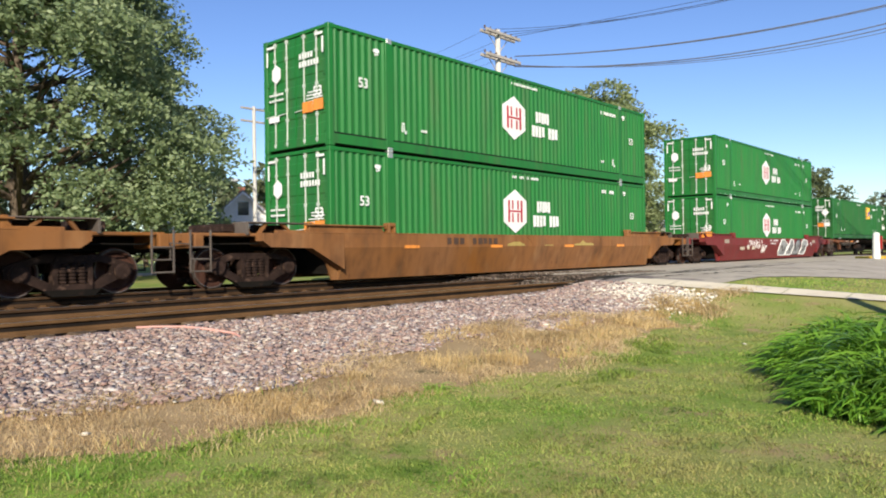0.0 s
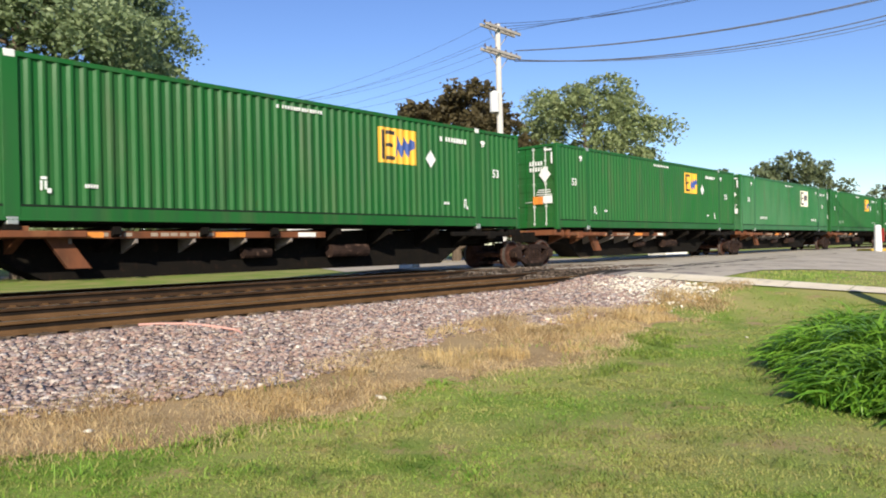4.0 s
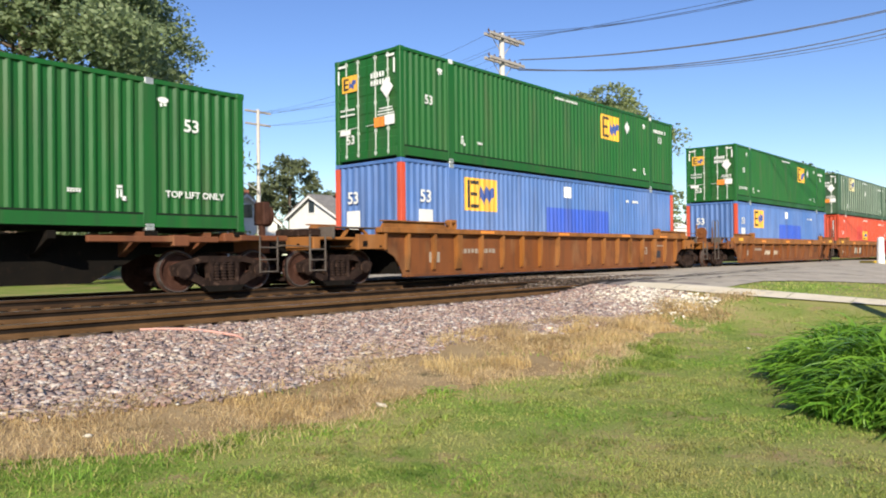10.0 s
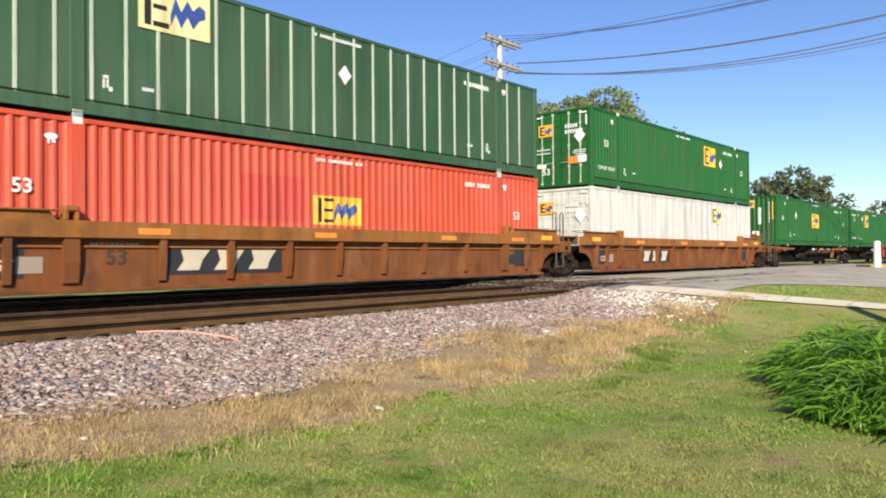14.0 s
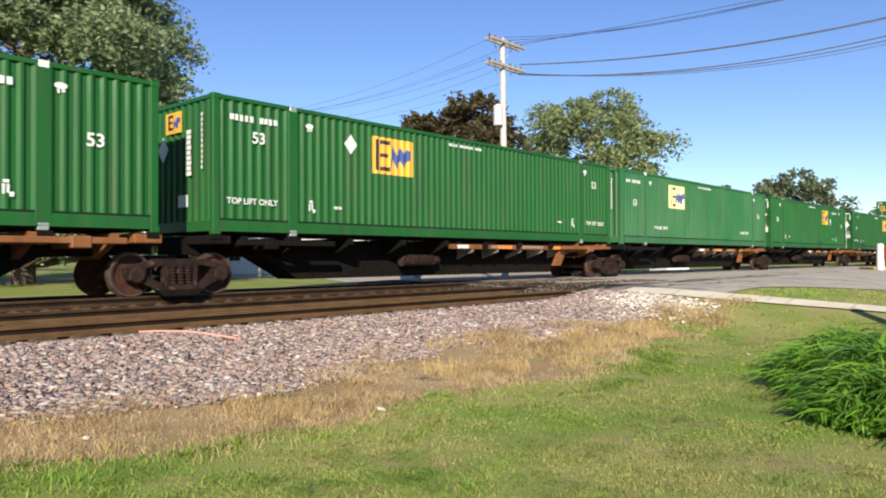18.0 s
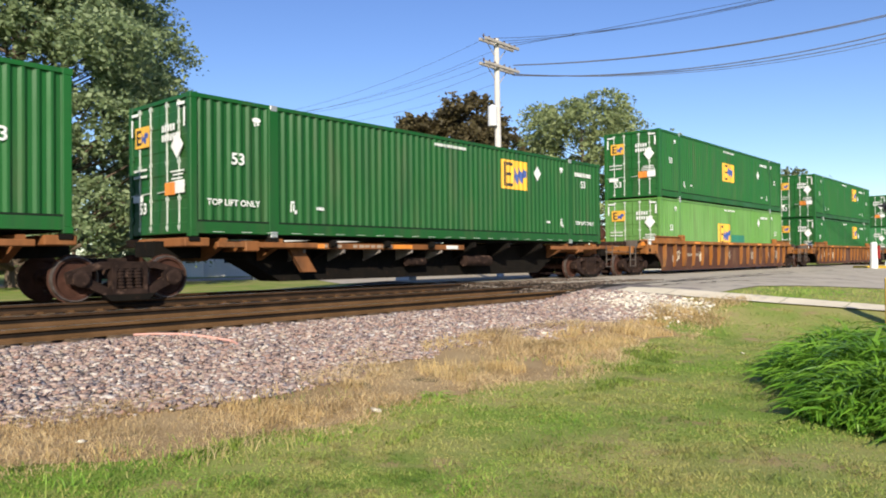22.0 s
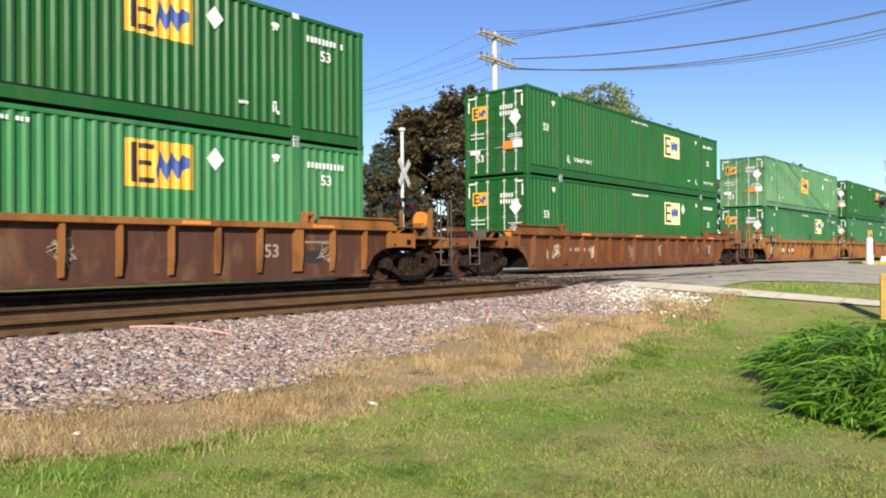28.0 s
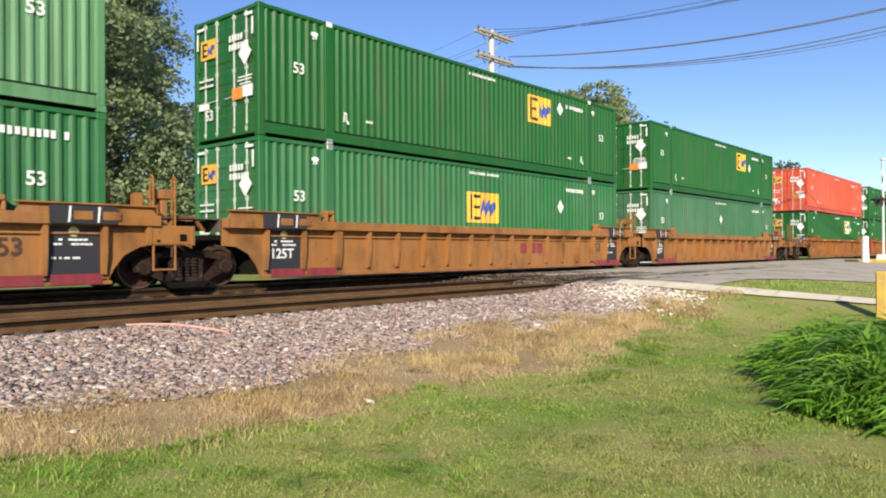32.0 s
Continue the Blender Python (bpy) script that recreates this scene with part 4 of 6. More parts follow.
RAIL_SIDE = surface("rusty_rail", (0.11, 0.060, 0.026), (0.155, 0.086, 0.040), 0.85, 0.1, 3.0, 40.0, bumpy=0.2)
TIE = surface("creosoted_timber", (0.10, 0.07, 0.045), (0.15, 0.105, 0.068), 0.9, 0, 2.0, 30.0, (1, 6, 6), 0.5, by_piece=0.25)


def strip(x0, x1, y0, y1, nx, ny, lift):
    """A sheet that lies on the land."""
    xs = np.linspace(x0, x1, nx + 1)
    ys = np.linspace(y0, y1, ny + 1)
    bd = Build()
    bd.v = [(x, y, ground_z(x, y) + lift) for y in ys for x in xs]
    bd.f = [(j * (nx + 1) + i, j * (nx + 1) + i + 1, (j + 1) * (nx + 1) + i + 1, (j + 1) * (nx + 1) + i) for j in range(ny) for i in range(nx)]
    return bd


def land():
    xs = [-2500, -900, -300, -120, -60, -30, -15, -8] + [-4 + .5 * i for i in range(80)] + [37, 40, 45, 50, 55, 60, 65, 70, 76, 90, 120, 180, 300, 700, 1500, 3500]
    ys = [-2500, -900, -300, -100, -50, -30, -22, -18] + [-15 + .25 * i for i in range(96)] + [9.5, 10, 11, 12, 13, 15, 20, 30, 50, 100, 200, 500, 1200, 3500]
    bd = Build()
    bd.v = [(x, y, ground_z(x, y)) for y in ys for x in xs]
    nx = len(xs)
    bd.f = [(j * nx + i, j * nx + i + 1, (j + 1) * nx + i + 1, (j + 1) * nx + i) for j in range(len(ys) - 1) for i in range(nx - 1)]
    return bd


def verge_edge(x):
    """Where the dry verge ends and the lawn starts."""
    return np.interp(x, (-30, 1, 2.4, 5, 8.7, 12.6, 16), (-7.6, -7.62, -7.92, -8.15, -8.33, -7.65, -7.6)) + .10 * np.sin(x * 1.3) + .10 * np.sin(x * 3.7 + 1)


def stone_edge(x):
    """Where the ballast shoulder ends and the dry verge starts."""
    return np.interp(x, (-30, 2, 2.6, 3.5, 4.7, 6.2, 8.4, 11, 13.7, 16), (-6.5, -6.5, -6.45, -6.8, -6.95, -6.5, -6.1, -6.4, -6.15, -6.3)) + .10 * np.sin(x * 4.1)


def verge_sheet():
    """The verge's soil, from the foot of the ballast to the wavy edge of the lawn."""
    bd = Build()
    xs = np.linspace(-30, 15.4, 320)
    for x in xs:
        y0, y1 = float(verge_edge(x)) + .05, float(stone_edge(x)) + .05
        if x > 12.5:
            y0 += (y1 - y0) * smooth(12.5, 15.5, x)
        bd.v += [(x, y0 + (y1 - y0) * k / 8, ground_z(x, y0 + (y1 - y0) * k / 8) + .006) for k in range(9)]
    bd.f = [(i * 9 + k, i * 9 + 9 + k, i * 9 + 10 + k, i * 9 + k + 1) for i in range(len(xs) - 1) for k in range(8)]
    return bd


solid("ground", land(), GRASS_GROUND, "mown green lawn with bare earth patches", "ground", kind="structure", smooth=True)
solid("dry_verge", verge_sheet(), DRY_GROUND, "straw-coloured dry verge beside the ballast", "verge", kind="structure", smooth=True)
solid("ballast_bed", strip(-80, 400, -6.32, -3.9, 700, 12, .010), BALLAST, "grey-pink crushed stone rail bed", "rail bed", kind="structure", smooth=True)
# Bed under the train, its shade painted into the ballast colour.
solid("oily_track_bed", strip(-80, 400, -3.9, 5.2, 700, 26, .010), OILY_SHADE, "oil-stained ballast between the rails, darkened for the train's shade", "rail bed", kind="structure", smooth=True)


def flat_poly(outline, lift, step=0.5):
    """A paved area that follows the land, cut to an outline in x, y."""
    bm = bmesh.new()
    f = bm.faces.new([bm.verts.new((x, y, 0)) for x, y in outline])
    xs = [p[0] for p in outline]
    ys = [p[1] for p in outline]
    for lo, hi, ax in ((min(xs), max(xs), 0), (min(ys), max(ys), 1)):
        st = step if hi - lo < 50 else step * 3
        for k in range(1, int((hi - lo) / st) + 1):
            no = Vector((1, 0, 0)) if ax == 0 else Vector((0, 1, 0))
            bmesh.ops.bisect_plane(bm, geom=bm.verts[:] + bm.edges[:] + bm.faces[:], plane_co=no * (lo + k * st), plane_no=no)
    bd = Build()
    bm.verts.index_update()
    bd.v = [(v.co.x, v.co.y, ground_z(v.co.x, v.co.y) + lift) for v in bm.verts]
    bd.f = [[v.index for v in q.verts] for q in bm.faces]
    bm.free()
    return bd


solid("crossing_road", flat_poly([(15.6, -4.3), (16.1, -4.95), (16.96, -5.3), (17.07, -6.9), (18.27, -6.84), (20.4, -6.68), (21.9, -7.3), (23.06, -8.2), (23.8, -9.0), (25.0, -14.5), (72, -14.5), (72, 12.0), (50, 14.0), (43, 24.0), (29, 24.0), (22, 12.0), (17.2, 3.6)], .022, 1.0), ASPHALT, "worn grey asphalt road at the level crossing", "road", kind="structure", smooth=True)
solid("back_street", flat_poly([(-120, 24.3), (160, 24.3), (160, 30.0), (-120, 30.0)], .02, 2.0), ASPHALT, "pale asphalt street behind the tracks", "road", kind="structure", smooth=True)
TAR = surface("tar_seam", (0.05, 0.046, 0.042), (0.09, 0.082, 0.074), 0.8, 0, 2.0, 30.0)
for k, (xa, xb, ya, yb, w) in enumerate(((16.4, 36, -3.95, -3.1, .07), (16.6, 23, -4.8, -5.45, .06), (17.5, 40, -4.4, -4.0, .05), (19, 45, 4.5, 6.0, .12), (22, 23.2, -3.9, -6.4, .05), (26, 27.5, -3.6, -8, .06), (16.0, 30, -4.25, -4.05, .09))):
    bd = Build()
    for i in range(61):
        u = i / 60
        xx, yy = xa + (xb - xa) * u, ya + (yb - ya) * u + .10 * math.sin(u * 17 + k) + .05 * math.sin(u * 41 + 2 * k)
        ww = w * (.6 + .5 * math.sin(u * 23 + k) ** 2)
        nx, ny = (0, 1) if xb - xa > 3 else (1, 0)
        bd.v += [(xx - nx * ww, yy - ny * ww, ground_z(xx, yy) + .028), (xx + nx * ww, yy + ny * ww, ground_z(xx, yy) + .028)]
    bd.f = [(2 * i, 2 * i + 2, 2 * i + 3, 2 * i + 1) for i in range(60)]
    solid("tar_seam", bd, TAR, "dark tar-filled crack across the worn asphalt", "road seam", kind="structure")
near_edge = lambda y: 16.22 + .085 * (-6.0 - y)
slab = thing("footpath", pose(0, 0, 0), "pale concrete footpath across the grass", "pavement", kind="structure")
for i in range(9):
    y1 = -4.75 - i * 1.22
    part("paving_slab", flat_poly([(near_edge(y1), y1), (near_edge(y1) + .72, y1), (near_edge(y1 - 1.205) + .72, y1 - 1.205), (near_edge(y1 - 1.205), y1 - 1.205)], .035, .6), CONCRETE, slab)

# ---- tracks ----
RAIL_HEAD = [(-.008, -.055), (-.041, -.040), (-.043, -.006), (-.034, 0), (.034, 0), (.043, -.006), (.041, -.040), (.008, -.055)]
RAIL_WEB = [(-.010, -.105), (-.008, -.055), (.008, -.055), (.010, -.105)]
RAIL_FOOT = [(-.07, -.17), (-.07, -.155), (-.014, -.132), (-.010, -.105), (.010, -.105), (.014, -.132), (.07, -.155), (.07, -.17)]
# Near-black web: the shadow cast by the rail head is painted in.
WEB_SHADE = surface("web_shade_paint", (0.012, 0.009, 0.007), (0.022, 0.015, 0.011), 0.9, 0, 3.0, 40.0)


def track(name, yc, label, rail_z):
    t = thing(name, pose(0, 0, 0), label, "railway track", kind="structure")
    for s, rz in ((-1, rail_z[0]), (1, rail_z[1])):
        yy = yc + s * .7525
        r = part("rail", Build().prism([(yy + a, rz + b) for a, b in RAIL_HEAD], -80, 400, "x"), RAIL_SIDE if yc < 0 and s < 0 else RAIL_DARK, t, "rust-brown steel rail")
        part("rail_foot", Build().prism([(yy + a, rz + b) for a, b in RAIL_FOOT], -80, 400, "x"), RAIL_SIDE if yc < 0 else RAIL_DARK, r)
        # Web carries the rail head's shadow as its own colour.
        part("rail_web", Build().prism([(yy + a, rz + b) for a, b in RAIL_WEB], -80, 400, "x"), WEB_SHADE, r, "black rail web with the head's shadow in its colour")
        part("running_surface", Build().box(-80, 400, yy - .026, yy + .026, rz + .0005, rz + .002), TREAD, r, "polished rail head")
        for i in range(40):
            if s < 0 or i % 2 == 0:
                xx = .3 + i * .52
                part("tie_plate", lambda: Build().box(-.09, .09, -.17, .17, -.192, -.172, .004).box(-.05, .05, -.10, -.075, -.175, -.14).box(-.05, .05, .075, .10, -.175, -.14), RAIL_SIDE, r, key="plate", at=pose(xx, yy, rz))
    for i in range(60):
        xx = -8.02 + i * .52
        part("tie", lambda: Build().box(-.115, .115, -1.3, 1.3, -.36, -.192, .012), TIE, t, key="tie", at=pose(xx + .02 * math.sin(i * 2.1), yc + .03 * math.sin(i * 3.3), (rail_z[0] + rail_z[1]) / 2))
    rest = Build()
    for i in range(60, 600):
        xx = -8.02 + i * .52
        rest.box(xx - .115, xx + .115, yc - 1.3, yc + 1.3, -.36, -.195)
    for i in range(1, 130):
        xx = -8.02 - i * .52
        rest.box(xx - .115, xx + .115, yc - 1.3, yc + 1.3, -.36, -.195)
    tagged(part("far_ties", rest, TIE, t), kind="stuff")
    return t


track("main_track", TRAIN_Y, "railway track that carries the freight train", (0.0, 0.0))
NEAR_Y = -2.75
track("near_track", NEAR_Y, "empty railway track with rusty rails", (-0.09, -0.03))

# ---- sky-side things: poles, trees, houses ----
BARK = surface("bark", (0.10, 0.075, 0.055), (0.16, 0.125, 0.095), 0.95, 0, 3.0, 30.0, (3, 3, .6), 0.8)


def leaf_mat(name, a, b, c):
    m, n, l, bs = nodes_of(name)
    g = n.new("ShaderNodeNewGeometry")
    ramp = n.new("ShaderNodeValToRGB")
    ramp.color_ramp.elements[0].color = (*a, 1)
    ramp.color_ramp.elements[1].color = (*c, 1)
    e = ramp.color_ramp.elements.new(.5)
    e.color = (*b, 1)
    l.new(g.outputs["Random Per Island"], ramp.inputs[0])
    f, _ = noise_fac(n, l, 0.5, .35, .7)
    col = mix_rgb(n, l, f, ramp.outputs[0], tuple(v * .8 for v in b))
    l.new(col, bs.inputs["Base Color"])
    bs.inputs["Roughness"].default_value = .55
    bs.inputs["Specular IOR Level"].default_value = .3
    tr = n.new("ShaderNodeBsdfTranslucent")
    l.new(col, tr.inputs["Color"])
    mx = n.new("ShaderNodeMixShader")
    mx.inputs[0].default_value = .42
    l.new(bs.outputs[0], mx.inputs[1])
    l.new(tr.outputs[0], mx.inputs[2])
    l.new(mx.outputs[0], n["Material Output"].inputs["Surface"])
    return m


MAPLE = leaf_mat("maple_leaves", (.135, .195, .09), (.25, .32, .155), (.42, .49, .28))
PURPLE = leaf_mat("purple_leaves", (.065, .054, .025), (.12, .097, .045), (.20, .16, .08))
GREEN = leaf_mat("ash_leaves", (.15, .205, .085), (.29, .345, .15), (.45, .50, .25))
FAR_GREEN = leaf_mat("distant_leaves", (.11, .145, .075), (.19, .225, .115), (.29, .315, .165))
SPRUCE = leaf_mat("spruce_needles", (.07, .10, .075), (.115, .155, .12), (.18, .22, .18))


def tree(name, x, y, height, radius, leaves, leaf, mat, label, seed, base=.18, cone=.0, squash=1.0, lumps=26, clump_size=1.0, flat=.75, droop=.10, girth=(.42, .62)):
    """Tapered trunk, limbs that reach into the crown, and leaves in clumps round the limbs' ends."""
    rs = np.random.RandomState(seed)
    z0 = ground_z(x, y)
    t = thing(name, pose(x, y, z0), label, "tree")
    bd = Build()
    r0 = .028 * height
    trunk_top = height * .72
    pts = [(0, 0, -.1)]
    for i in range(1, 7):
        u = i / 6
        pts.append((rs.normal(0, .012) * height * u, rs.normal(0, .012) * height * u, trunk_top * u))
    for i in range(6):
        bd.rod(pts[i], pts[i + 1], r0 * (1 - i / 7.5), 9, r0 * (1 - (i + 1) / 7.5))
    centres, sizes = [], []
    for k in range(lumps):
        u = base + (1 - base) * ((k + .5) / lumps) ** .85
        prof = math.sqrt(max(.05, 1 - (((u - base) / (1 - base) - girth[0]) / girth[1]) ** 2)) if cone < .5 else (1 - (u - base) / (1 - base)) * 1.02 + .06
        a = k * 2.399 + rs.uniform(-.4, .4)
        reach = radius * prof * rs.uniform(.55, .92)
        p = np.array((math.cos(a) * reach * squash, math.sin(a) * reach, height * u * (.88 if cone < .5 else .96)))
        centres.append(p)
        sizes.append(radius * rs.uniform(.24, .40) * clump_size * (1 if cone < .5 else .7))
        zf = min(trunk_top, max(.8, p[2] - reach * .55))
        q = pts[min(5, int(zf / trunk_top * 6))]
        mid = ((q[0] + p[0]) / 2, (q[1] + p[1]) / 2, (zf + p[2]) / 2 - .05 * reach)
        bd.rod((q[0], q[1], zf), mid, r0 * .32 * (1.2 - u), 6, r0 * .18 * (1.2 - u))
        bd.rod(mid, p, r0 * .18 * (1.2 - u), 5, r0 * .04)
    part("trunk", bd, BARK, t, "grey-brown trunk with limbs")
    centres, sizes = np.array(centres), np.array(sizes)
    n = leaves
    wts = sizes ** 2
    pick = rs.choice(len(centres), n, p=wts / wts.sum())
    # sprigs inside each clump, then leaves along the sprigs
    sp = 46
    dirs = rs.normal(size=(len(centres), sp, 3))
    dirs /= np.linalg.norm(dirs, axis=2, keepdims=True)
    dirs[:, :, 2] *= flat
    if flat < .6:
        away = centres[:, None, :] * (1, 1, 0)
        dirs += .55 * away / (np.linalg.norm(away, axis=2, keepdims=True) + .01)
    which = rs.randint(0, sp, n)
    out = rs.uniform(.25, 1.0, n) ** .6 * rs.uniform(.8, 1.12, n)
    c = centres[pick] + dirs[pick, which] * (sizes[pick] * out)[:, None] + rs.normal(0, .12, (n, 3)) * (sizes[pick] * .55)[:, None]
    c[:, 2] -= droop * sizes[pick] * out ** 2
    ax = rs.normal(size=(n, 3))
    ax[:, 2] *= .6
    ax /= np.linalg.norm(ax, axis=1, keepdims=True)
    up = rs.normal(size=(n, 3)) + (0, 0, .9)
    side = np.cross(ax, up)
    side /= np.linalg.norm(side, axis=1, keepdims=True)
    s = leaf * rs.uniform(.6, 1.35, n)[:, None]
    v = np.stack([c - ax * s * .6, c + side * s * .36, c + ax * s * .7, c - side * s * .36], 1).reshape(-1, 3)
    f = np.arange(4 * n).reshape(n, 4)
    crown = bulk("crown", v, f, mat)
    crown.parent = t
    return t


def polar(yaw, d):
    return EYE.x + d * math.sin(radians(yaw)), EYE.y + d * math.cos(radians(yaw))


def tree_at(name, yaw, d, top, radius, leaves, leaf, mat, label, seed, **kw):
    """A tree in a compass direction from the lawn, its tip at an elevation in degrees."""
    x, y = polar(yaw, d)
    return tree(name, x, y, d * math.tan(radians(top)) + EYE.z - ground_z(x, y), radius, leaves, leaf, mat, label, seed, **kw)


tree_at("maple_tree", 18.5, 40, 25.0, 8.9, 175000, .19, MAPLE, "large silver-green maple with drooping limbs", 3, base=.13, lumps=150, clump_size=.70, flat=.45, droop=.5, girth=(.14, .90))
tree_at("maple_tree", 10.5, 46, 20.0, 6.0, 16000, .28, MAPLE, "pale green maple beside the large one", 4, base=.12, lumps=28)
tree_at("copper_tree", 49.6, 55, 12.8, 6.3, 60000, .28, PURPLE, "dark copper-leaved tree behind the crossing", 5, base=.12, lumps=30)
tree_at("ash_tree", 59.5, 60, 13.6, 6.4, 42000, .24, GREEN, "light green ash tree behind the railway", 6, base=.14, lumps=64, clump_size=.85, flat=.55, droop=.4, girth=(.36, .70))
tree_at("shade_tree", 74.0, 120, 6.2, 7.4, 9000, .5, FAR_GREEN, "broad green tree far down the line", 7, base=.1)
tree_at("shade_tree", 69.6, 135, 5.7, 3.4, 4000, .5, FAR_GREEN, "small green tree far down the line", 8, base=.1)
tree_at("shade_tree", 36.6, 85, 8.3, 4.3, 9000, .35, FAR_GREEN, "dark green tree behind the houses", 9, base=.15)
tree_at("spruce_tree", 44.3, 52, 8.7, 2.7, 16000, .20, SPRUCE, "blue-green spruce beside a house", 10, base=.04, cone=1.0, lumps=70)
for i, (yw, d, tp, r) in enumerate(((30.5, 75, 7.0, 4.5), (33.6, 95, 6.0, 4.0), (39.4, 110, 5.4, 4.5), (41.8, 120, 5.2, 4.5), (56.5, 140, 3.8, 6), (64, 150, 3.6, 6), (66.8, 170, 3.9, 6), (80.5, 180, 3.8, 8), (84, 190, 4.0, 8), (26.5, 80, 6, 5), (22, 85, 5.5, 5), (16, 90, 5.5, 5))):
    tree_at("background_tree", yw, d, tp, r, 3000, .6, FAR_GREEN, "green tree in the distance", 20 + i, base=.06, lumps=16)

# ---- the train ----
GREEN_NEW = paint("container_green", (0.006, 0.096, 0.014), .12, .02)
GREEN_DEEP = paint("container_green_deep", (0.004, 0.080, 0.011), .12, .02)
GREEN_HEX = paint("container_green_bright", (0.008, 0.138, 0.022), .12, .02)
GREEN_MID = paint("container_green_dulled", (0.014, 0.125, 0.032), .2, .12)
GREEN_DULL = paint("container_green_dull", (0.030, 0.125, 0.050), .2, .15)
GREEN_FADED = paint("container_green_faded", (0.024, 0.185, 0.05), .12, .18)
GREEN_PALE = paint("container_green_pale", (0.074, 0.22, 0.083), .12, .22)
GREEN_YELLOW = paint("container_yellow_green", (0.095, 0.24, 0.045), .12, .15)
TEAL_PATCH = paint("repainted_teal", (0.012, 0.16, 0.10), .05, .1)
GREEN_OLD = paint("container_green_dark", (0.028, 0.085, 0.038), .25, .1)
BLUE = paint("container_blue", (0.065, 0.155, 0.40), .15, .25)
BLUE_PATCH = paint("repainted_blue", (0.03, 0.09, 0.48), .05, .10)
RED_ORANGE = paint("container_orange_red", (0.55, 0.065, 0.025), .10, .15)
DEEP_RED = paint("repainted_red", (0.52, 0.045, 0.03), .05, .10)
CREAM = paint("container_white", (0.62, 0.60, 0.56), .20, .10)
RIB_PALE = paint("worn_rib", (0.42, 0.48, 0.38), .20, .10)
WELL_BROWN = paint("well_brown", (0.078, 0.028, 0.015), .7, .05, .65)
WELL_RUST = paint("well_rust_brown", (0.175, 0.055, 0.012), .6, .05, .65)
WELL_DEEP = paint("well_deep_brown", (0.125, 0.042, 0.014), .7, .05, .65)
WELL_TAN = paint("well_orange_brown", (0.27, 0.10, 0.018), .6, .06, .62)
WELL_RED = paint("well_red", (0.155, 0.013, 0.013), .3, .03, .6)
WELL_YELLOW = paint("well_yellow", (0.29, 0.122, 0.031), .6, .06, .62)
SPINE_BROWN = paint("spine_brown", (0.16, 0.052, 0.018), .6, .05, .65)
SPINE_TAN = paint("spine_tan", (0.22, 0.08, 0.02), .5, .06, .65)
BLACK_PANEL = plain("black_panel", (0.03, 0.03, 0.035), .6)
SILVER = surface("silver_graffiti", (0.30, 0.31, 0.31), (0.15, 0.155, 0.16), .6, .1, 2.2, 40.0, bumpy=.1)

DOUBLE_LOW, DOUBLE_TOP, ON_SPINE = 0.345, 3.25, 1.225
X0 = dict(A=-12.9, C1=11.13, C2=34.95, D=56.45, E=75.0, F=92.32, G=109.6, I=127.08, J=148.1, K=171.9, M=191.7, N=211.5, O1=232.32, O2=249.82, P=267.05, Q=284.4, R=303.0, T=324.45, U=348.1, V=371.75, X=395.25, Y=419.0, a=438.65, b=458.1, c=482.0, d=501.5)
MOVING = []


def load(thing_made):
    MOVING.append(thing_made)
    return thing_made


def stack(k, low, top):
    load(container(X0[k], DOUBLE_LOW, **low))
    load(container(X0[k], DOUBLE_TOP, **top))


def badged(colour, label, logo, dx, **kw):
    high = {6: .4, 8: .4, 13: .3, 17: .45, 18: .45, 19: .4, 21: .3, 24: .45}.get(kw.get("seed"), 0)
    return dict(colour=colour, label=label, logo=logo, diamond_x=dx, diamond_z=1.86 + high, **kw)


HEXED = dict(colour=GREEN_HEX, label="bright green corrugated container with a white hexagon emblem", hexed=True)
stack("C1", dict(HEXED, seed=1), dict(HEXED, seed=2))
stack("C2", dict(HEXED, seed=3, reflect=True), dict(HEXED, seed=4, reflect=True))
L1 = "green corrugated container with a yellow badge on a spine car"
for k, colour, doors, logo, dx, lift in (("D", GREEN_NEW, "left", "R", 12.3, ()), ("E", GREEN_NEW, "left", "R", 12.3, ()), ("F", GREEN_MID, "left", "f", None, (3.4, 13.1)),
                                         ("G", GREEN_NEW, "left", "R", 12.3, ()), ("I", GREEN_NEW, "right", "L", 3.7, (.95, 15.25)),
                                         ("O1", GREEN_NEW, "right", "C", 3.7, ()), ("O2", GREEN_NEW, "right", "L", 3.7, (.95, 15.25)), ("P", GREEN_MID, "right", "l", None, (3.4, 13.1)),
                                         ("Q", GREEN_NEW, "left", "R", 12.3, ()), ("R", GREEN_DEEP, "left", "R", 12.3, (1.0, 15.25))):
    load(container(X0[k], ON_SPINE, colour, L1, doors, logo, dx, lift=lift, seed=len(k) + ord(k[-1]), reflect=k == "R", id_right=k == "R", diamond_z=2.24 if k in ("I", "O2", "R") else 1.86))
BADGE_L = "green corrugated container with a yellow square badge, stacked on another"
BLUE_L = "faded blue container with red ends and darker blue repainted patch"
patch = (("repainted_patch", (6.8, 10.9, 1.06, 1.88), BLUE_PATCH, "darker blue repainted patch"), ("white_sign", (7.8, 8.3, 2.25, 2.62), WHITE, ""))
stack("J", badged(BLUE, BLUE_L, "b", None, seed=5, doors="right", frame_paint=RED_ORANGE, extra=patch, end_logo=False, blank=True), badged(GREEN_NEW, BADGE_L, "R", 12.35, seed=6, id_right=True))
stack("K", badged(BLUE, BLUE_L, "b", None, seed=7, doors="right", frame_paint=RED_ORANGE, extra=patch, end_logo=False, blank=True), badged(GREEN_NEW, BADGE_L, "R", 12.35, seed=8, id_right=True, lift=(1.0,)))
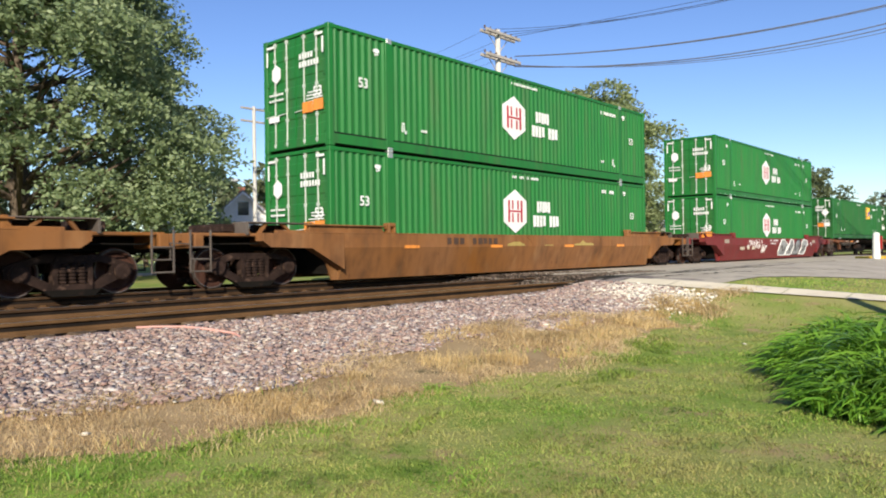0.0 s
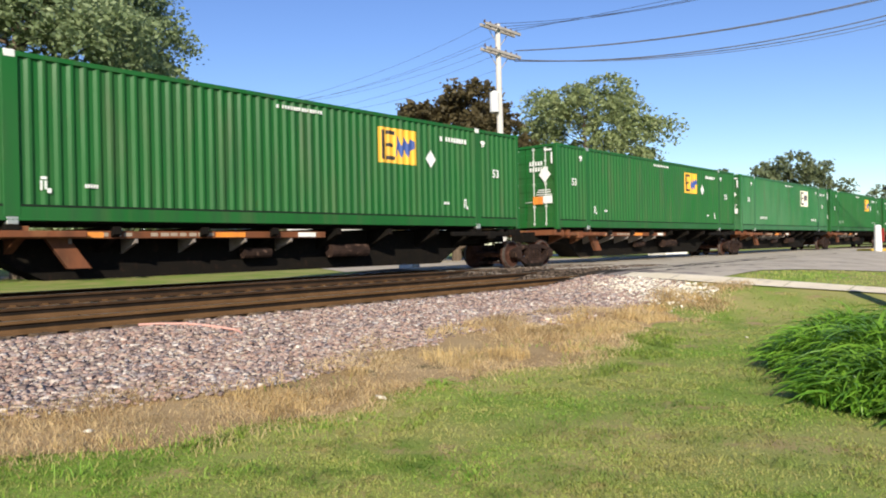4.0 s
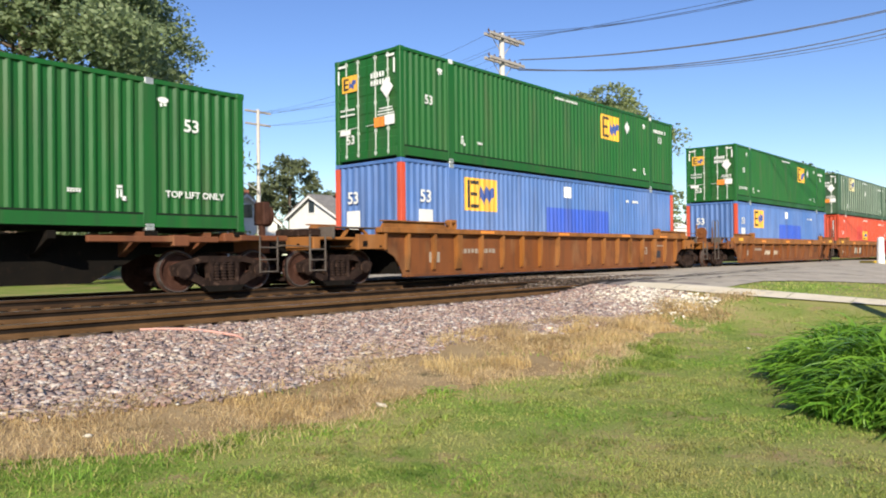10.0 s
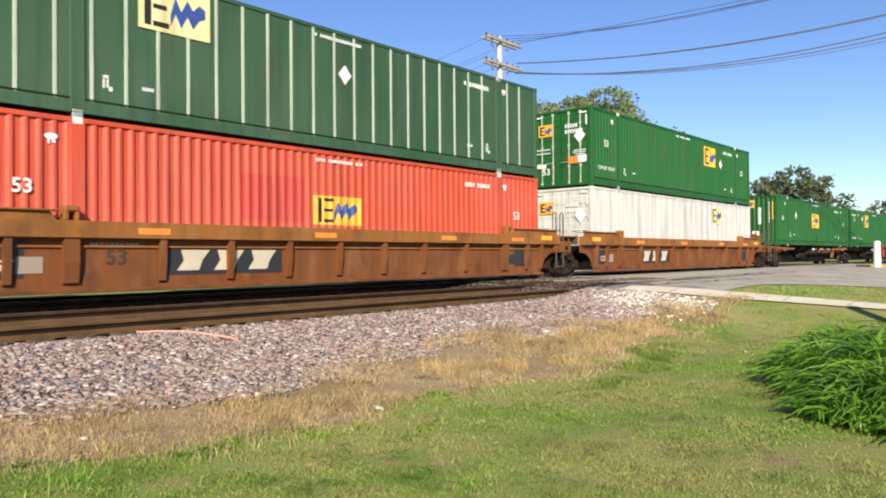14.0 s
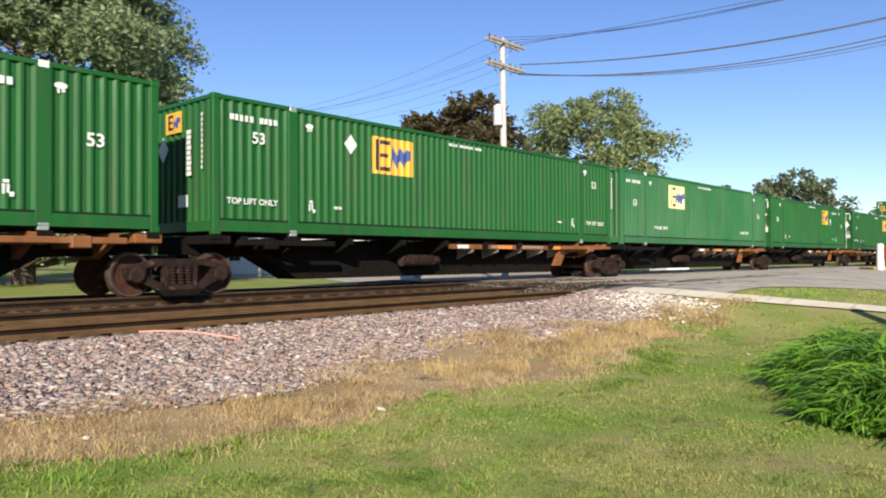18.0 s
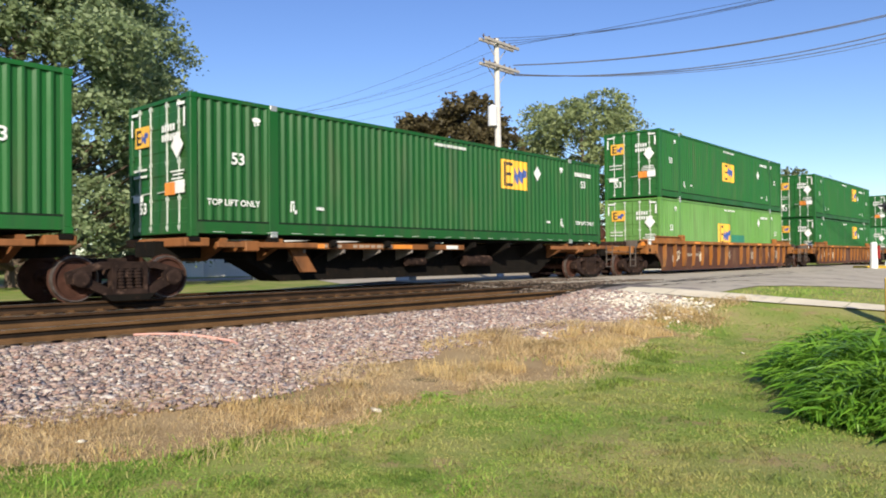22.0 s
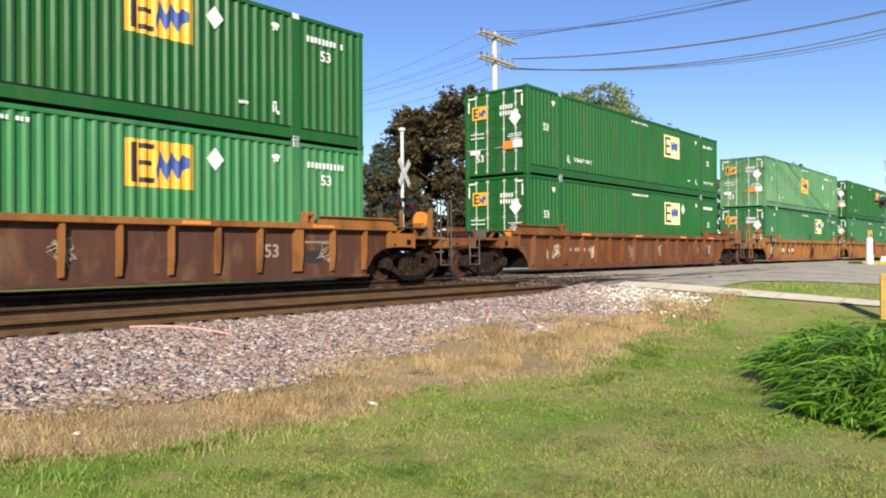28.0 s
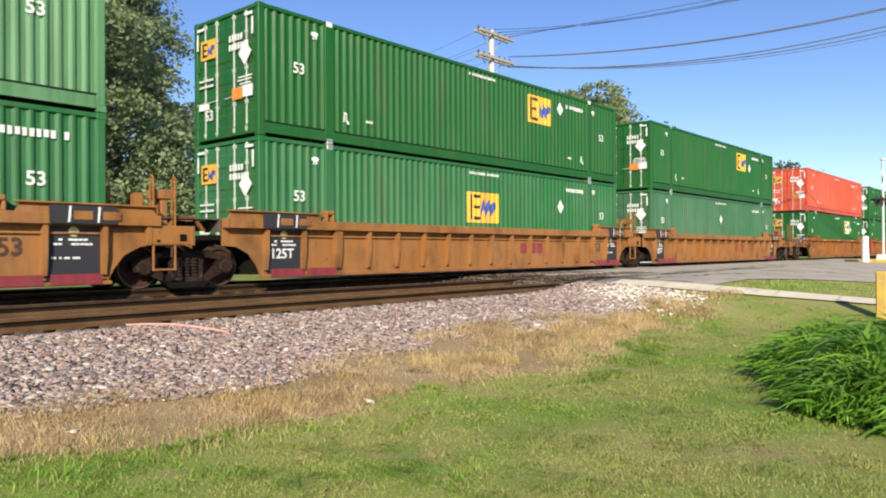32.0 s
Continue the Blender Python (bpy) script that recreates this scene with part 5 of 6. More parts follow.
stack("M", badged(RED_ORANGE, "orange-red corrugated container with a yellow badge", "o", None, seed=9, doors="right", extra=(("repainted_patch", (5.3, 7.0, 1.2, 2.2), DEEP_RED, "deeper red repainted patch"),)),
      badged(GREEN_OLD, "dark green container with pale worn side ribs", "v", 8.2, seed=10, doors="left", ribs=RIB_PALE))
stack("N", badged(CREAM, "white ribbed container with a small yellow badge", "w", None, seed=11, ribs=CREAM), badged(GREEN_NEW, BADGE_L, "R", 12.35, seed=12, lift=(1.1,)))
stack("T", badged(GREEN_YELLOW, "faded yellow-green container with a worn yellow badge", "m", 12.35, seed=13, extra=(("repainted_patch", (8.25, 10.2, .95, 1.45), TEAL_PATCH, "teal repainted patch"),)), badged(GREEN_NEW, BADGE_L, "C", 12.35, seed=14))
stack("U", badged(GREEN_NEW, BADGE_L, "R", 12.25, seed=15), badged(GREEN_NEW, BADGE_L, "R", 12.25, seed=16))
stack("V", badged(GREEN_FADED, "sun-faded green container with a yellow badge", "R", 12.25, seed=17, id_right=True), badged(GREEN_NEW, BADGE_L, "R", 12.25, seed=18, id_right=True))
stack("X", badged(GREEN_NEW, BADGE_L, "r", 12.25, seed=19), badged(GREEN_NEW, BADGE_L, "r", None, seed=20, lift=(3.5, 15.25)))
stack("Y", badged(GREEN_MID, BADGE_L, "r", 12.25, seed=21), badged(GREEN_PALE, "faded pale green container with a yellow badge", "C", 12.35, seed=22))
stack("a", badged(GREEN_MID, BADGE_L, "C", 12.3, seed=23), badged(GREEN_NEW, BADGE_L, "R", 12.3, seed=24))
stack("b", badged(GREEN_DULL, "dull grey-green corrugated container without a badge", None, 8.0, seed=25), badged(GREEN_NEW, BADGE_L, "R", 12.3, seed=26))
stack("c", badged(GREEN_NEW, BADGE_L, "r", 12.3, seed=27), badged(RED_ORANGE, "orange-red corrugated container on a green one", None, None, seed=28))
stack("d", badged(GREEN_NEW, BADGE_L, "R", 12.3, seed=29), badged(GREEN_NEW, BADGE_L, "R", 12.3, seed=30))

BROWN_W = "rust-brown well car with ribbed sides and low trucks"
RED_W = "dark red smooth-sided well car with grey spray paint"
SMOOTH_W = "orange-brown smooth-sided well car with flared sills"
WELL = 17.0
CARS = {}
IN_PANEL = -1.50 + .146
PALE_STENCIL = plain("cream_stencil", (.62, .54, .40), .7)
DATA_INK = plain("pale_stencil", (.34, .28, .22), .7)
DARK_STENCIL = plain("dark_stencil", (.07, .04, .025), .7)
RED_TAPE = paint("red_reflective_tape", (.22, .02, .03), .1, .1)


def data_panels(car, k):
    """Black data panels, stencilled sizes and red tape at both ends of an ochre car."""
    for sg, text in ((-1, "125T"), (1, "53")):
        a, b = sorted((sg * 7.12, sg * 8.03))
        pan = part("data_panel", Build().box(a, b, IN_PANEL - .008, IN_PANEL, .24, 1.18), BLACK_PANEL, car, "black data panel")
        q = Build().prism([((a + b) / 2 + .09 * math.cos(w * .52), 1.08 + .09 * math.sin(w * .52)) for w in range(12)], IN_PANEL - .012, IN_PANEL - .008)
        part("round_sign", q, PALE_YELLOW, pan)
        tagged(part("stencil", bars(bars(Build(), a + .2, b - .2, .92, .96, IN_PANEL - .009, 6, .2, 2), a + .12, b - .12, .84, .88, IN_PANEL - .009, 9, .2, 3), WHITE, pan), kind="stuff")
        if sg < 0:
            letters("size_mark", text, .30, WHITE, car, (a + b) / 2 - .05, IN_PANEL - .012, .66)
        else:
            tagged(part("stencil", bars(Build(), a + .08, b - .3, .60, .64, IN_PANEL - .009, 12, .15, 5), WHITE, pan), kind="stuff")
            letters("size_mark", text, .42, DARK_STENCIL, car, 6.56, IN_PANEL - .006, .80)
        for x0 in (6.16, 7.14):
            a, b = sorted((sg * x0, sg * (x0 + .87)))
            part("red_tape", Build().box(a, b, -1.492, -1.484, .16, .34), RED_TAPE, car, "red reflective tape")
        pg = part("black_guide", Build().box(*sorted((sg * 7.1, sg * 8.25)), -1.56, -1.548, 1.22, 1.53), BLACK_PANEL, car)
        for w in range(2):
            xs = sg * 7.4 + sg * .5 * w
            part("white_stripe", Build().prism([(xs, 1.24), (xs + .035, 1.24), (xs + .06, 1.52), (xs + .025, 1.52)], -1.566, -1.560), WHITE, pg)
            part("ochre_block", Build().box(xs + .1, xs + .42, -1.566, -1.560, 1.29, 1.44), WELL_YELLOW, pg)
    if k == "Y":
        plate = part("number_plate", Build().box(-5.75, -3.05, IN_PANEL - .006, IN_PANEL + .001, .56, .98), BLACK_PANEL, car, "black patch with pale stencilled bars")
        tagged(part("stencil", bars(bars(Build(), -5.6, -4.75, .66, .88, IN_PANEL - .007, 4, .3, 2), -4.2, -3.15, .66, .88, IN_PANEL - .007, 6, .3, 2), WHITE, plate), kind="stuff")
    else:
        tagged(part("stencil", bars(Build(), 1.6, 3.0, .62, .95, IN_PANEL, 3, .25, 8), RED_TAPE, car), kind="stuff")


def plain_data(car, k):
    """Stencilled size and unreadable data on a brown car, with orange flashes on its chord."""
    rs = random.Random(ord(k))
    letters("size_mark", "53", .40, DARK_STENCIL if k in "KMN" else DATA_INK, car, -5.53 if k == "M" else 5.4, IN_PANEL - .006, .76)
    tagged(part("stencil", bars(bars(Build(), *((-6.0, -5.1) if k in "MN" else (-5.9, -4.3)), *((.98, 1.02) if k in "MN" else (.74, .87)), IN_PANEL, 10, .3, ord(k)), 6.3, 7.1, .95, 1.0, IN_PANEL, 8, .3, 4), DATA_INK, car), kind="stuff")
    if k == "K":
        tagged(part("stencil", bars(bars(Build(), -4.35, -3.35, .52, .74, IN_PANEL, 4, .35, 3), -2.95, -1.6, .52, .74, IN_PANEL, 6, .35, 9), PALE_STENCIL, car), kind="stuff")
    if k in "MN":
        for sx, t in ((-7.5, "125T"), (7.2, "")):
            part("data_panel", Build().box(sx - .42, sx + .42, IN_PANEL - .006, IN_PANEL + .001, .42, 1.06), BLACK_PANEL, car, "black data panel")
            if t:
                letters("size_mark", t, .26, PALE_STENCIL, car, sx, IN_PANEL - .010, .62)
        pan = part("owner_panel", Build().box(-4.55, -1.9, IN_PANEL - .004, IN_PANEL + .002, .42, .98), BLACK_PANEL, car, "black panel with three cream shapes")
        for x0 in (-4.35, -3.55, -2.75):
            part("cream_shape", Build().prism([(x0, .50), (x0 + .46, .50), (x0 + .54, .70), (x0 + .70, .90), (x0 + .08, .90), (x0 + .14, .70)], IN_PANEL - .010, IN_PANEL - .005), PALE_STENCIL, pan)
    if k in "TUVX":
        for x0 in (-6.6, -4.1, rs.uniform(-2, 0), rs.uniform(1, 3), 6.9):
            part("chalk_tag", Build().wire([(x0 + .26 * math.sin(q * 1.7 + x0) * (.4 + (q % 7) / 9), IN_PANEL - .01, .76 + .27 * math.cos(q * 1.3 + x0 * 3) * (1 - (q % 11) / 16)) for q in range(12 + rs.randint(0, 12))], .014, 5), PALE_STENCIL if x0 < -4 else DATA_INK, car, "scrawled white chalk tag")
    for x0 in (-5.2, -1.1, 3.2, 6.4):
        part("reflector", Build().box(x0, x0 + .62, -1.539, -1.531, 1.30, 1.37) if k not in "KMN" else Build().box(x0, x0 + .62, -1.539, -1.531, 1.18, 1.30), ORANGE, car, "orange reflector strip")
    for x0 in (6.35, -7.2):
        part("sticker", Build().box(x0, x0 + .42, IN_PANEL - .008, IN_PANEL - .001, .5, .78), BLACK_PANEL if x0 > 0 else DATA_INK, car)


def skirt_y(z):
    """Where the flared sill's outer skin lies at a height."""
    return -1.50 - float(np.interp(z, (.07, .83, 1.2), (-.16, .08, .08))) - .008


def skirt_decal(outline):
    bm = bmesh.new()
    bm.faces.new([bm.verts.new((x, 0, z)) for x, z in outline])
    bmesh.ops.bisect_plane(bm, geom=bm.verts[:] + bm.edges[:] + bm.faces[:], plane_co=(0, 0, .83), plane_no=(0, 0, 1))
    bm.verts.index_update()
    bd = Build()
    bd.add([(v.co.x, skirt_y(v.co.z), v.co.z) for v in bm.verts], [[v.index for v in q.verts] for q in bm.faces])
    bm.free()
    return bd


def spray_paint(car):
    """Large silver letters-like blobs with dark outlines, and thin white scrawls, none of them readable."""
    shapes = ([(0, .60), (.18, .42), (1.2, .40), (1.52, .52), (1.40, .74), (1.55, .98), (1.2, 1.10), (.9, 1.25), (.35, 1.22), (.05, .98)],
              [(0, .42), (.9, .40), (1.3, .46), (1.36, .8), (1.2, 1.22), (.75, 1.26), (.45, 1.05), (.3, .8)],
              [(.05, .42), (1.15, .42), (1.34, .66), (1.2, 1.24), (.8, 1.25), (.3, 1.12), (.12, .9)],
              [(.0, .44), (1.0, .42), (1.28, .6), (1.2, .84), (1.42, 1.0), (1.2, 1.22), (.5, 1.25), (.1, 1.05), (.3, .8)])
    shapes = [[(a, .22 + (z - .40) * 1.06) for a, z in sk] for sk in shapes]
    for i, sk in enumerate(shapes):
        x0 = .45 + i * 1.36
        full = []
        for (a, za), (b, zb) in zip(sk, sk[1:] + sk[:1]):
            full += [(x0 + a + (b - a) * q / 4, za + (zb - za) * q / 4) for q in range(4)]
        blob = part("spray_blob", skirt_decal(full), SILVER, car, "silver sprayed blob")
        part("spray_line", Build().wire([(x, skirt_y(z) - .006, z) for x, z in full + full[:1]], .030, 5), WHITE if i != 2 else INK, blob)
        part("spray_line", Build().wire([(x0 + .35 + .13 * q, skirt_y(.62 + .16 * math.sin(q * 1.1 + i)) - .006, .62 + .16 * math.sin(q * 1.1 + i)) for q in range(7)], .018, 5), INK, blob)
    rs = random.Random(4)
    for i in range(16):
        x0 = -4.7 + i * .19
        part("white_scrawl", Build().wire([(x0 + rs.uniform(-.16, .16), skirt_y(z) - .006, z) for z in [rs.uniform(.62, 1.12) - .25 * (i > 11) for q in range(6)]], .010, 5), WHITE, car, "thin white sprayed scrawl")
    tagged(part("stencil", bars(bars(Build(), -5.75, -5.1, .58, .73, skirt_y(.74), 4, .35, 2), -4.7, -3.5, .58, .73, skirt_y(.74), 7, .35, 3), PALE_STENCIL, car), kind="stuff")
    tagged(part("stencil", bars(bars(Build(), -1.2, .2, 1.02, 1.09, skirt_y(1.1), 9, .3, 3), -1.1, -.2, .86, .93, skirt_y(.95), 5, .4, 6), WHITE, car), kind="stuff")
    letters("size_mark", "53", .30, WHITE, car, 6.65, skirt_y(.85) - .01, .85)
    for x0 in (-7.9, 7.0):
        part("sticker", Build().box(x0, x0 + .6, -1.592, -1.582, .92, 1.1), DATA_INK, car)


STRAW_STAIN = paint("yellow_stain", (.34, .25, .06), .3, .1)


def sill_marks(car):
    """Dark number bars, orange reflectors, a pale plate and yellow stains on a smooth sill."""
    tagged(part("stencil", bars(bars(Build(), -4.35, -3.55, .90, 1.08, -1.590, 3, .3, 2), -3.25, -2.05, .90, 1.08, -1.590, 5, .3, 6), DARK_STENCIL, car), kind="stuff")
    for x0 in (-6.0, -2.4, 1.6, 5.2):
        part("reflector", Build().box(x0, x0 + .55, -1.590, -1.584, .80, .88), ORANGE, car, "orange reflector strip")
    for x0, w in ((-1.6, .9), (2.2, 1.3), (.4, .5)):
        rs = random.Random(int(x0 * 10))
        up = [(x0 + w * i / 7, .90 + rs.uniform(.02, .14) * math.sin(math.pi * i / 7)) for i in range(8)]
        part("yellow_stain", skirt_decal([(x0, .85)] + up + [(x0 + w, .85)]), STRAW_STAIN, car, "yellow stain")
    part("trapezoid_plate", Build().prism([(-.6, 1.14), (-.2, .88), (2.0, .88), (2.4, 1.14)], -1.592, -1.580), SMOOTH_PAINT, car)
    part("jack_pad", Build().box(4.0, 4.25, -1.60, -1.58, .90, 1.08, .01), SMOOTH_PAINT, car)


SMOOTH_PAINT = paint("smooth_car_brown", (0.205, 0.080, 0.017), .8, .10, .62)
sill_marks(load(well_car(X0["A"], WELL, SMOOTH_PAINT, SMOOTH_W, ribbed=False, seed=1)))
sill_marks(load(well_car(X0["C1"], WELL, SMOOTH_PAINT, SMOOTH_W, ribbed=False, seed=2)))
CARS["C2"] = load(well_car(X0["C2"], WELL, WELL_RED, RED_W, ribbed=False, seed=3))
plain_data(load(well_car(X0["J"], WELL, WELL_RUST, BROWN_W, dark=WELL_TAN, seed=4, ends=(3.2, 3.4))), "J")
RUST_W = "articulated rust-brown well car with an orange top chord"
YW = "articulated ochre well car with ribbed sides and black data panels"
for k, mat, top, lab, ends, kinds, rails in (("K", WELL_RUST, WELL_TAN, RUST_W, (3.4, 1.4), ("own", "shared"), (True, "posts")), ("M", WELL_RUST, WELL_TAN, RUST_W, (1.4, 1.4), ("none", "shared"), (False, "posts")),
                                             ("N", WELL_RUST, WELL_TAN, RUST_W, (1.4, 3.0), ("none", "own"), (False, True)),
                                             ("T", WELL_BROWN, WELL_TAN, BROWN_W, (3.2, 3.3), ("own", "own"), (False, False)), ("U", WELL_BROWN, WELL_TAN, BROWN_W, (3.3, 3.3), ("own", "own"), (False, False)),
                                             ("V", WELL_BROWN, WELL_TAN, BROWN_W, (3.3, 3.3), ("own", "own"), (False, ORANGE)), ("X", WELL_DEEP, WELL_RUST, BROWN_W, (3.3, 3.4), ("own", "own"), (False, True)),
                                             ("Y", WELL_YELLOW, WELL_YELLOW, YW, (3.4, 1.4), ("own", "shared"), (True, True)), ("a", WELL_YELLOW, WELL_YELLOW, YW, (1.4, 1.4), ("none", "shared"), (True, True)),
                                             ("b", WELL_YELLOW, WELL_YELLOW, YW, (1.4, 3.4), ("none", "own"), (True, True)), ("c", WELL_TAN, WELL_TAN, BROWN_W, (3.4, 1.4), ("own", "shared"), (False, False)),
                                             ("d", WELL_TAN, WELL_TAN, BROWN_W, (1.4, 3.4), ("none", "own"), (False, False))):
    car = load(well_car(X0[k], WELL, mat, lab, ends=ends, trucks=kinds, rails=rails, dark=top, chord=.30 if k in "KMN" else .20 if k in "Yab" else .13))
    if k in "Yab":
        data_panels(car, k)
    else:
        plain_data(car, k)
spray_paint(CARS["C2"])
for run in ("DEFGI", ("O1", "O2", "P", "Q", "R")):
    run = list(run)
    for i, k in enumerate(run):
        gap = (X0[run[i + 1]] - X0[k]) if i < 4 else 17.3
        load(spine_car(X0[k], SPINE_BROWN if run[0] == "D" else SPINE_TAN, "articulated spine car with rust-brown arms and a dark centre beam" if run[0] == "D" else "articulated spine car with orange-tan sills and a dark centre beam", i == 0, i == 4, (17.3, gap), i, 1 if k in ("O1", "O2", "P", "Q") else -1))

# ---- stones, grass and plants ----
SHARD_V = np.array([(x, y, z) for x in (-.7, .7) for y in (-.7, .7) for z in (-.7, .7)])
SHARD_F = np.array([(0, 1, 3, 2), (4, 6, 7, 5), (0, 4, 5, 1), (2, 3, 7, 6), (0, 2, 6, 4), (1, 5, 7, 3)])


def heights(x, y):
    return np.array([ground_z(a, b) for a, b in zip(x, y)])


def stones(name, x, y, size, material, seed, label, category):
    """Broken stones strewn at x, y: dented, flattened and turned every way."""
    rs = np.random.RandomState(seed)
    n = len(x)
    v = np.repeat(SHARD_V[None], n, 0) * rs.uniform(.45, 1.35, (n, 8, 1)) + rs.normal(0, .16, (n, 8, 3))
    v *= np.stack([rs.uniform(.8, 1.6, n), rs.uniform(.5, 1.1, n), rs.uniform(.35, .85, n)], 1)[:, None, :]
    a, b = rs.uniform(0, 6.28, n), rs.uniform(-.7, .7, n)
    ca, sa, cb, sb = np.cos(a), np.sin(a), np.cos(b), np.sin(b)
    yv, zv = v[:, :, 1] * cb[:, None] - v[:, :, 2] * sb[:, None], v[:, :, 1] * sb[:, None] + v[:, :, 2] * cb[:, None]
    xv = v[:, :, 0]
    v = np.stack([xv * ca[:, None] - yv * sa[:, None], xv * sa[:, None] + yv * ca[:, None], zv * .8], 2) * size[:, None, None]
    v += np.stack([x, y, heights(x, y) + size * .30 + .012], 1)[:, None, :]
    f = (SHARD_F[None] + (np.arange(n) * 8)[:, None, None]).reshape(-1, 4)
    return tagged(bulk(name, v.reshape(-1, 3), f, material), label, category, kind="stuff")


rs = np.random.RandomState(11)
n = 62000
sx, sy = .8 + 15.3 * rs.rand(n) ** 1.12, rs.uniform(-7.1, -3.97, n)
keep = sy > stone_edge(sx) - .05 - .30 * rs.rand(n) ** 2
stones("ballast_stones", sx[keep], sy[keep], ((.014 + .030 * rs.rand(n) ** 1.6) * (1 + .02 * sx))[keep], STONE, 1, "pink and grey crushed ballast stones on the shoulder", "stones")
n = 6000
sx, sy = rs.uniform(2, 22, n), np.concatenate([rs.uniform(-3.4, -2.1, n // 2), rs.uniform(-1.5, .3, n - n // 2)])
stones("track_stones", sx, sy, rs.uniform(.02, .042, n), TRACK_STONE, 2, "brownish ballast stones between the rails", "stones")
n = 2000
sx, sy = rs.normal(15.45, .55, n), rs.normal(-5.8, .7, n)
keep = (sx < 16.12) & (sy < -4.65) & (sy > -7.3)
stones("limestone_gravel", sx[keep], sy[keep], rs.uniform(.025, .06, n)[keep], PALE_STONE, 3, "pale limestone gravel beside the footpath", "stones")
for x, y, r in ((10.4, -6.4, .085), (4.9, -8.15, .036), (5.6, -5.9, .055), (2.43, -7.4, .035), (11.6, -9.3, .04), (3.4, -7.0, .04)):
    st = stones("white_stone", np.array([x]), np.array([y]), np.array([r]), PALE_STONE, int(x * 10), "single white stone lying on the verge", "stone")
    st["kind"] = ""
cord = Build().wire([(4.52, -3.95, -.235), (4.75, -4.1, -.235), (5.0, -4.3, -.245), (5.2, -4.6, -.28), (5.38, -4.9, -.33), (5.36, -5.05, -.36)], .017, 6)
solid("plastic_cord", cord, plain("faded_pink_plastic", (.62, .33, .27), .5), "faded pink plastic cord lying on the ballast", "cord")


def blade_mat(name, stops, gloss=.5):
    m, nn, l, b = nodes_of(name)
    g = nn.new("ShaderNodeNewGeometry")
    ramp = nn.new("ShaderNodeValToRGB")
    els = ramp.color_ramp.elements
    els[0].color, els[1].color = (*stops[0], 1), (*stops[-1], 1)
    for i, c in enumerate(stops[1:-1]):
        els.new((i + 1) / (len(stops) - 1)).color = (*c, 1)
    l.new(g.outputs["Random Per Island"], ramp.inputs[0])
    f, _ = noise_fac(nn, l, .75, .40, .70)
    f2, _ = noise_fac(nn, l, 1.9, .50, .75)
    f3, _ = noise_fac(nn, l, 5.5, .57, .72)
    half = nn.new("ShaderNodeMath")
    half.operation = "MULTIPLY"
    half.inputs[1].default_value = .75
    l.new(f, half.inputs[0])
    col = mix_rgb(nn, l, half.outputs[0], ramp.outputs[0], stops[-1])
    col = mix_rgb(nn, l, f2, col, tuple(q * .62 for q in stops[0]))
    col = mix_rgb(nn, l, f3, col, tuple(q * .75 for q in stops[-1]))
    l.new(col, b.inputs["Base Color"])
    b.inputs["Roughness"].default_value = gloss
    b.inputs["Specular IOR Level"].default_value = .18
    tr = nn.new("ShaderNodeBsdfTranslucent")
    l.new(col, tr.inputs["Color"])
    mx = nn.new("ShaderNodeMixShader")
    mx.inputs[0].default_value = .35
    l.new(b.outputs[0], mx.inputs[1])
    l.new(tr.outputs[0], mx.inputs[2])
    l.new(mx.outputs[0], nn["Material Output"].inputs["Surface"])
    return m


LAWN = blade_mat("lawn_blades", ((.17, .34, .045), (.25, .43, .060), (.33, .47, .080), (.54, .46, .18)))
FRINGE = blade_mat("fringe_blades", ((.10, .19, .025), (.19, .31, .04), (.34, .42, .09)))
STRAW = blade_mat("straw_blades", ((.50, .36, .17), (.70, .53, .28), (.38, .24, .11), (.80, .64, .38)), .6)
PALE_STRAW = blade_mat("pale_straw_blades", ((.46, .31, .12), (.66, .48, .22), (.54, .37, .15), (.74, .58, .30)), .6)
STRAP = blade_mat("strap_leaves", ((.065, .18, .018), (.14, .32, .03), (.24, .43, .055)), .38)


def blades(name, x, y, z, h, w, lean, material, seed, label, category, segs=2, kind="stuff", az=None):
    """Leaf blades at x, y, z: tapering, bent over by lean (a share of their height)."""
    rs = np.random.RandomState(seed)
    n = len(x)
    a = rs.uniform(0, 2 * math.pi, n) if az is None else az
    d = np.stack([np.cos(a), np.sin(a), 0 * a], 1)
    t = rs.uniform(0, 2 * math.pi, n)
    s = np.stack([np.cos(t), np.sin(t), 0 * t], 1) if az is None else np.stack([-np.sin(a), np.cos(a), 0 * a], 1)
    if az is not None:
        tw = rs.normal(0, .75, n)[:, None]
        s = s * np.cos(tw) + (d * .6 + np.array((0, 0, .8))) * np.sin(tw)
    base = np.stack([x, y, z], 1)
    rows = []
    for k in range(segs + 1):
        u = k / segs
        arch = u * (1 - (.50 if az is None else .62) * lean * u * u)
        c = base + d * (h * lean * u ** 1.8)[:, None] + np.array((0, 0, 1)) * (h * arch)[:, None]
        ww = (w * (1 - u ** 1.6) + .0006)[:, None]
        rows.append(c - s * ww / 2)
        rows.append(c + s * ww / 2)
    v = np.stack(rows, 1)
    q = []
    for k in range(segs):
        q.append((2 * k, 2 * k + 1, 2 * k + 3, 2 * k + 2))
    f = (np.array(q)[None] + (np.arange(n) * (2 * segs + 2))[:, None, None]).reshape(-1, 4)
    ob = bulk(name, v.reshape(-1, 3), f, material)
    return tagged(ob, label, category, kind=kind)


# lawn
n = 300000
d = 3.4 + 15 * rs.rand(n) ** 1.5
a = np.radians(rs.uniform(8, 86, n))
lx, ly = EYE.x + d * np.sin(a), EYE.y + d * np.cos(a)
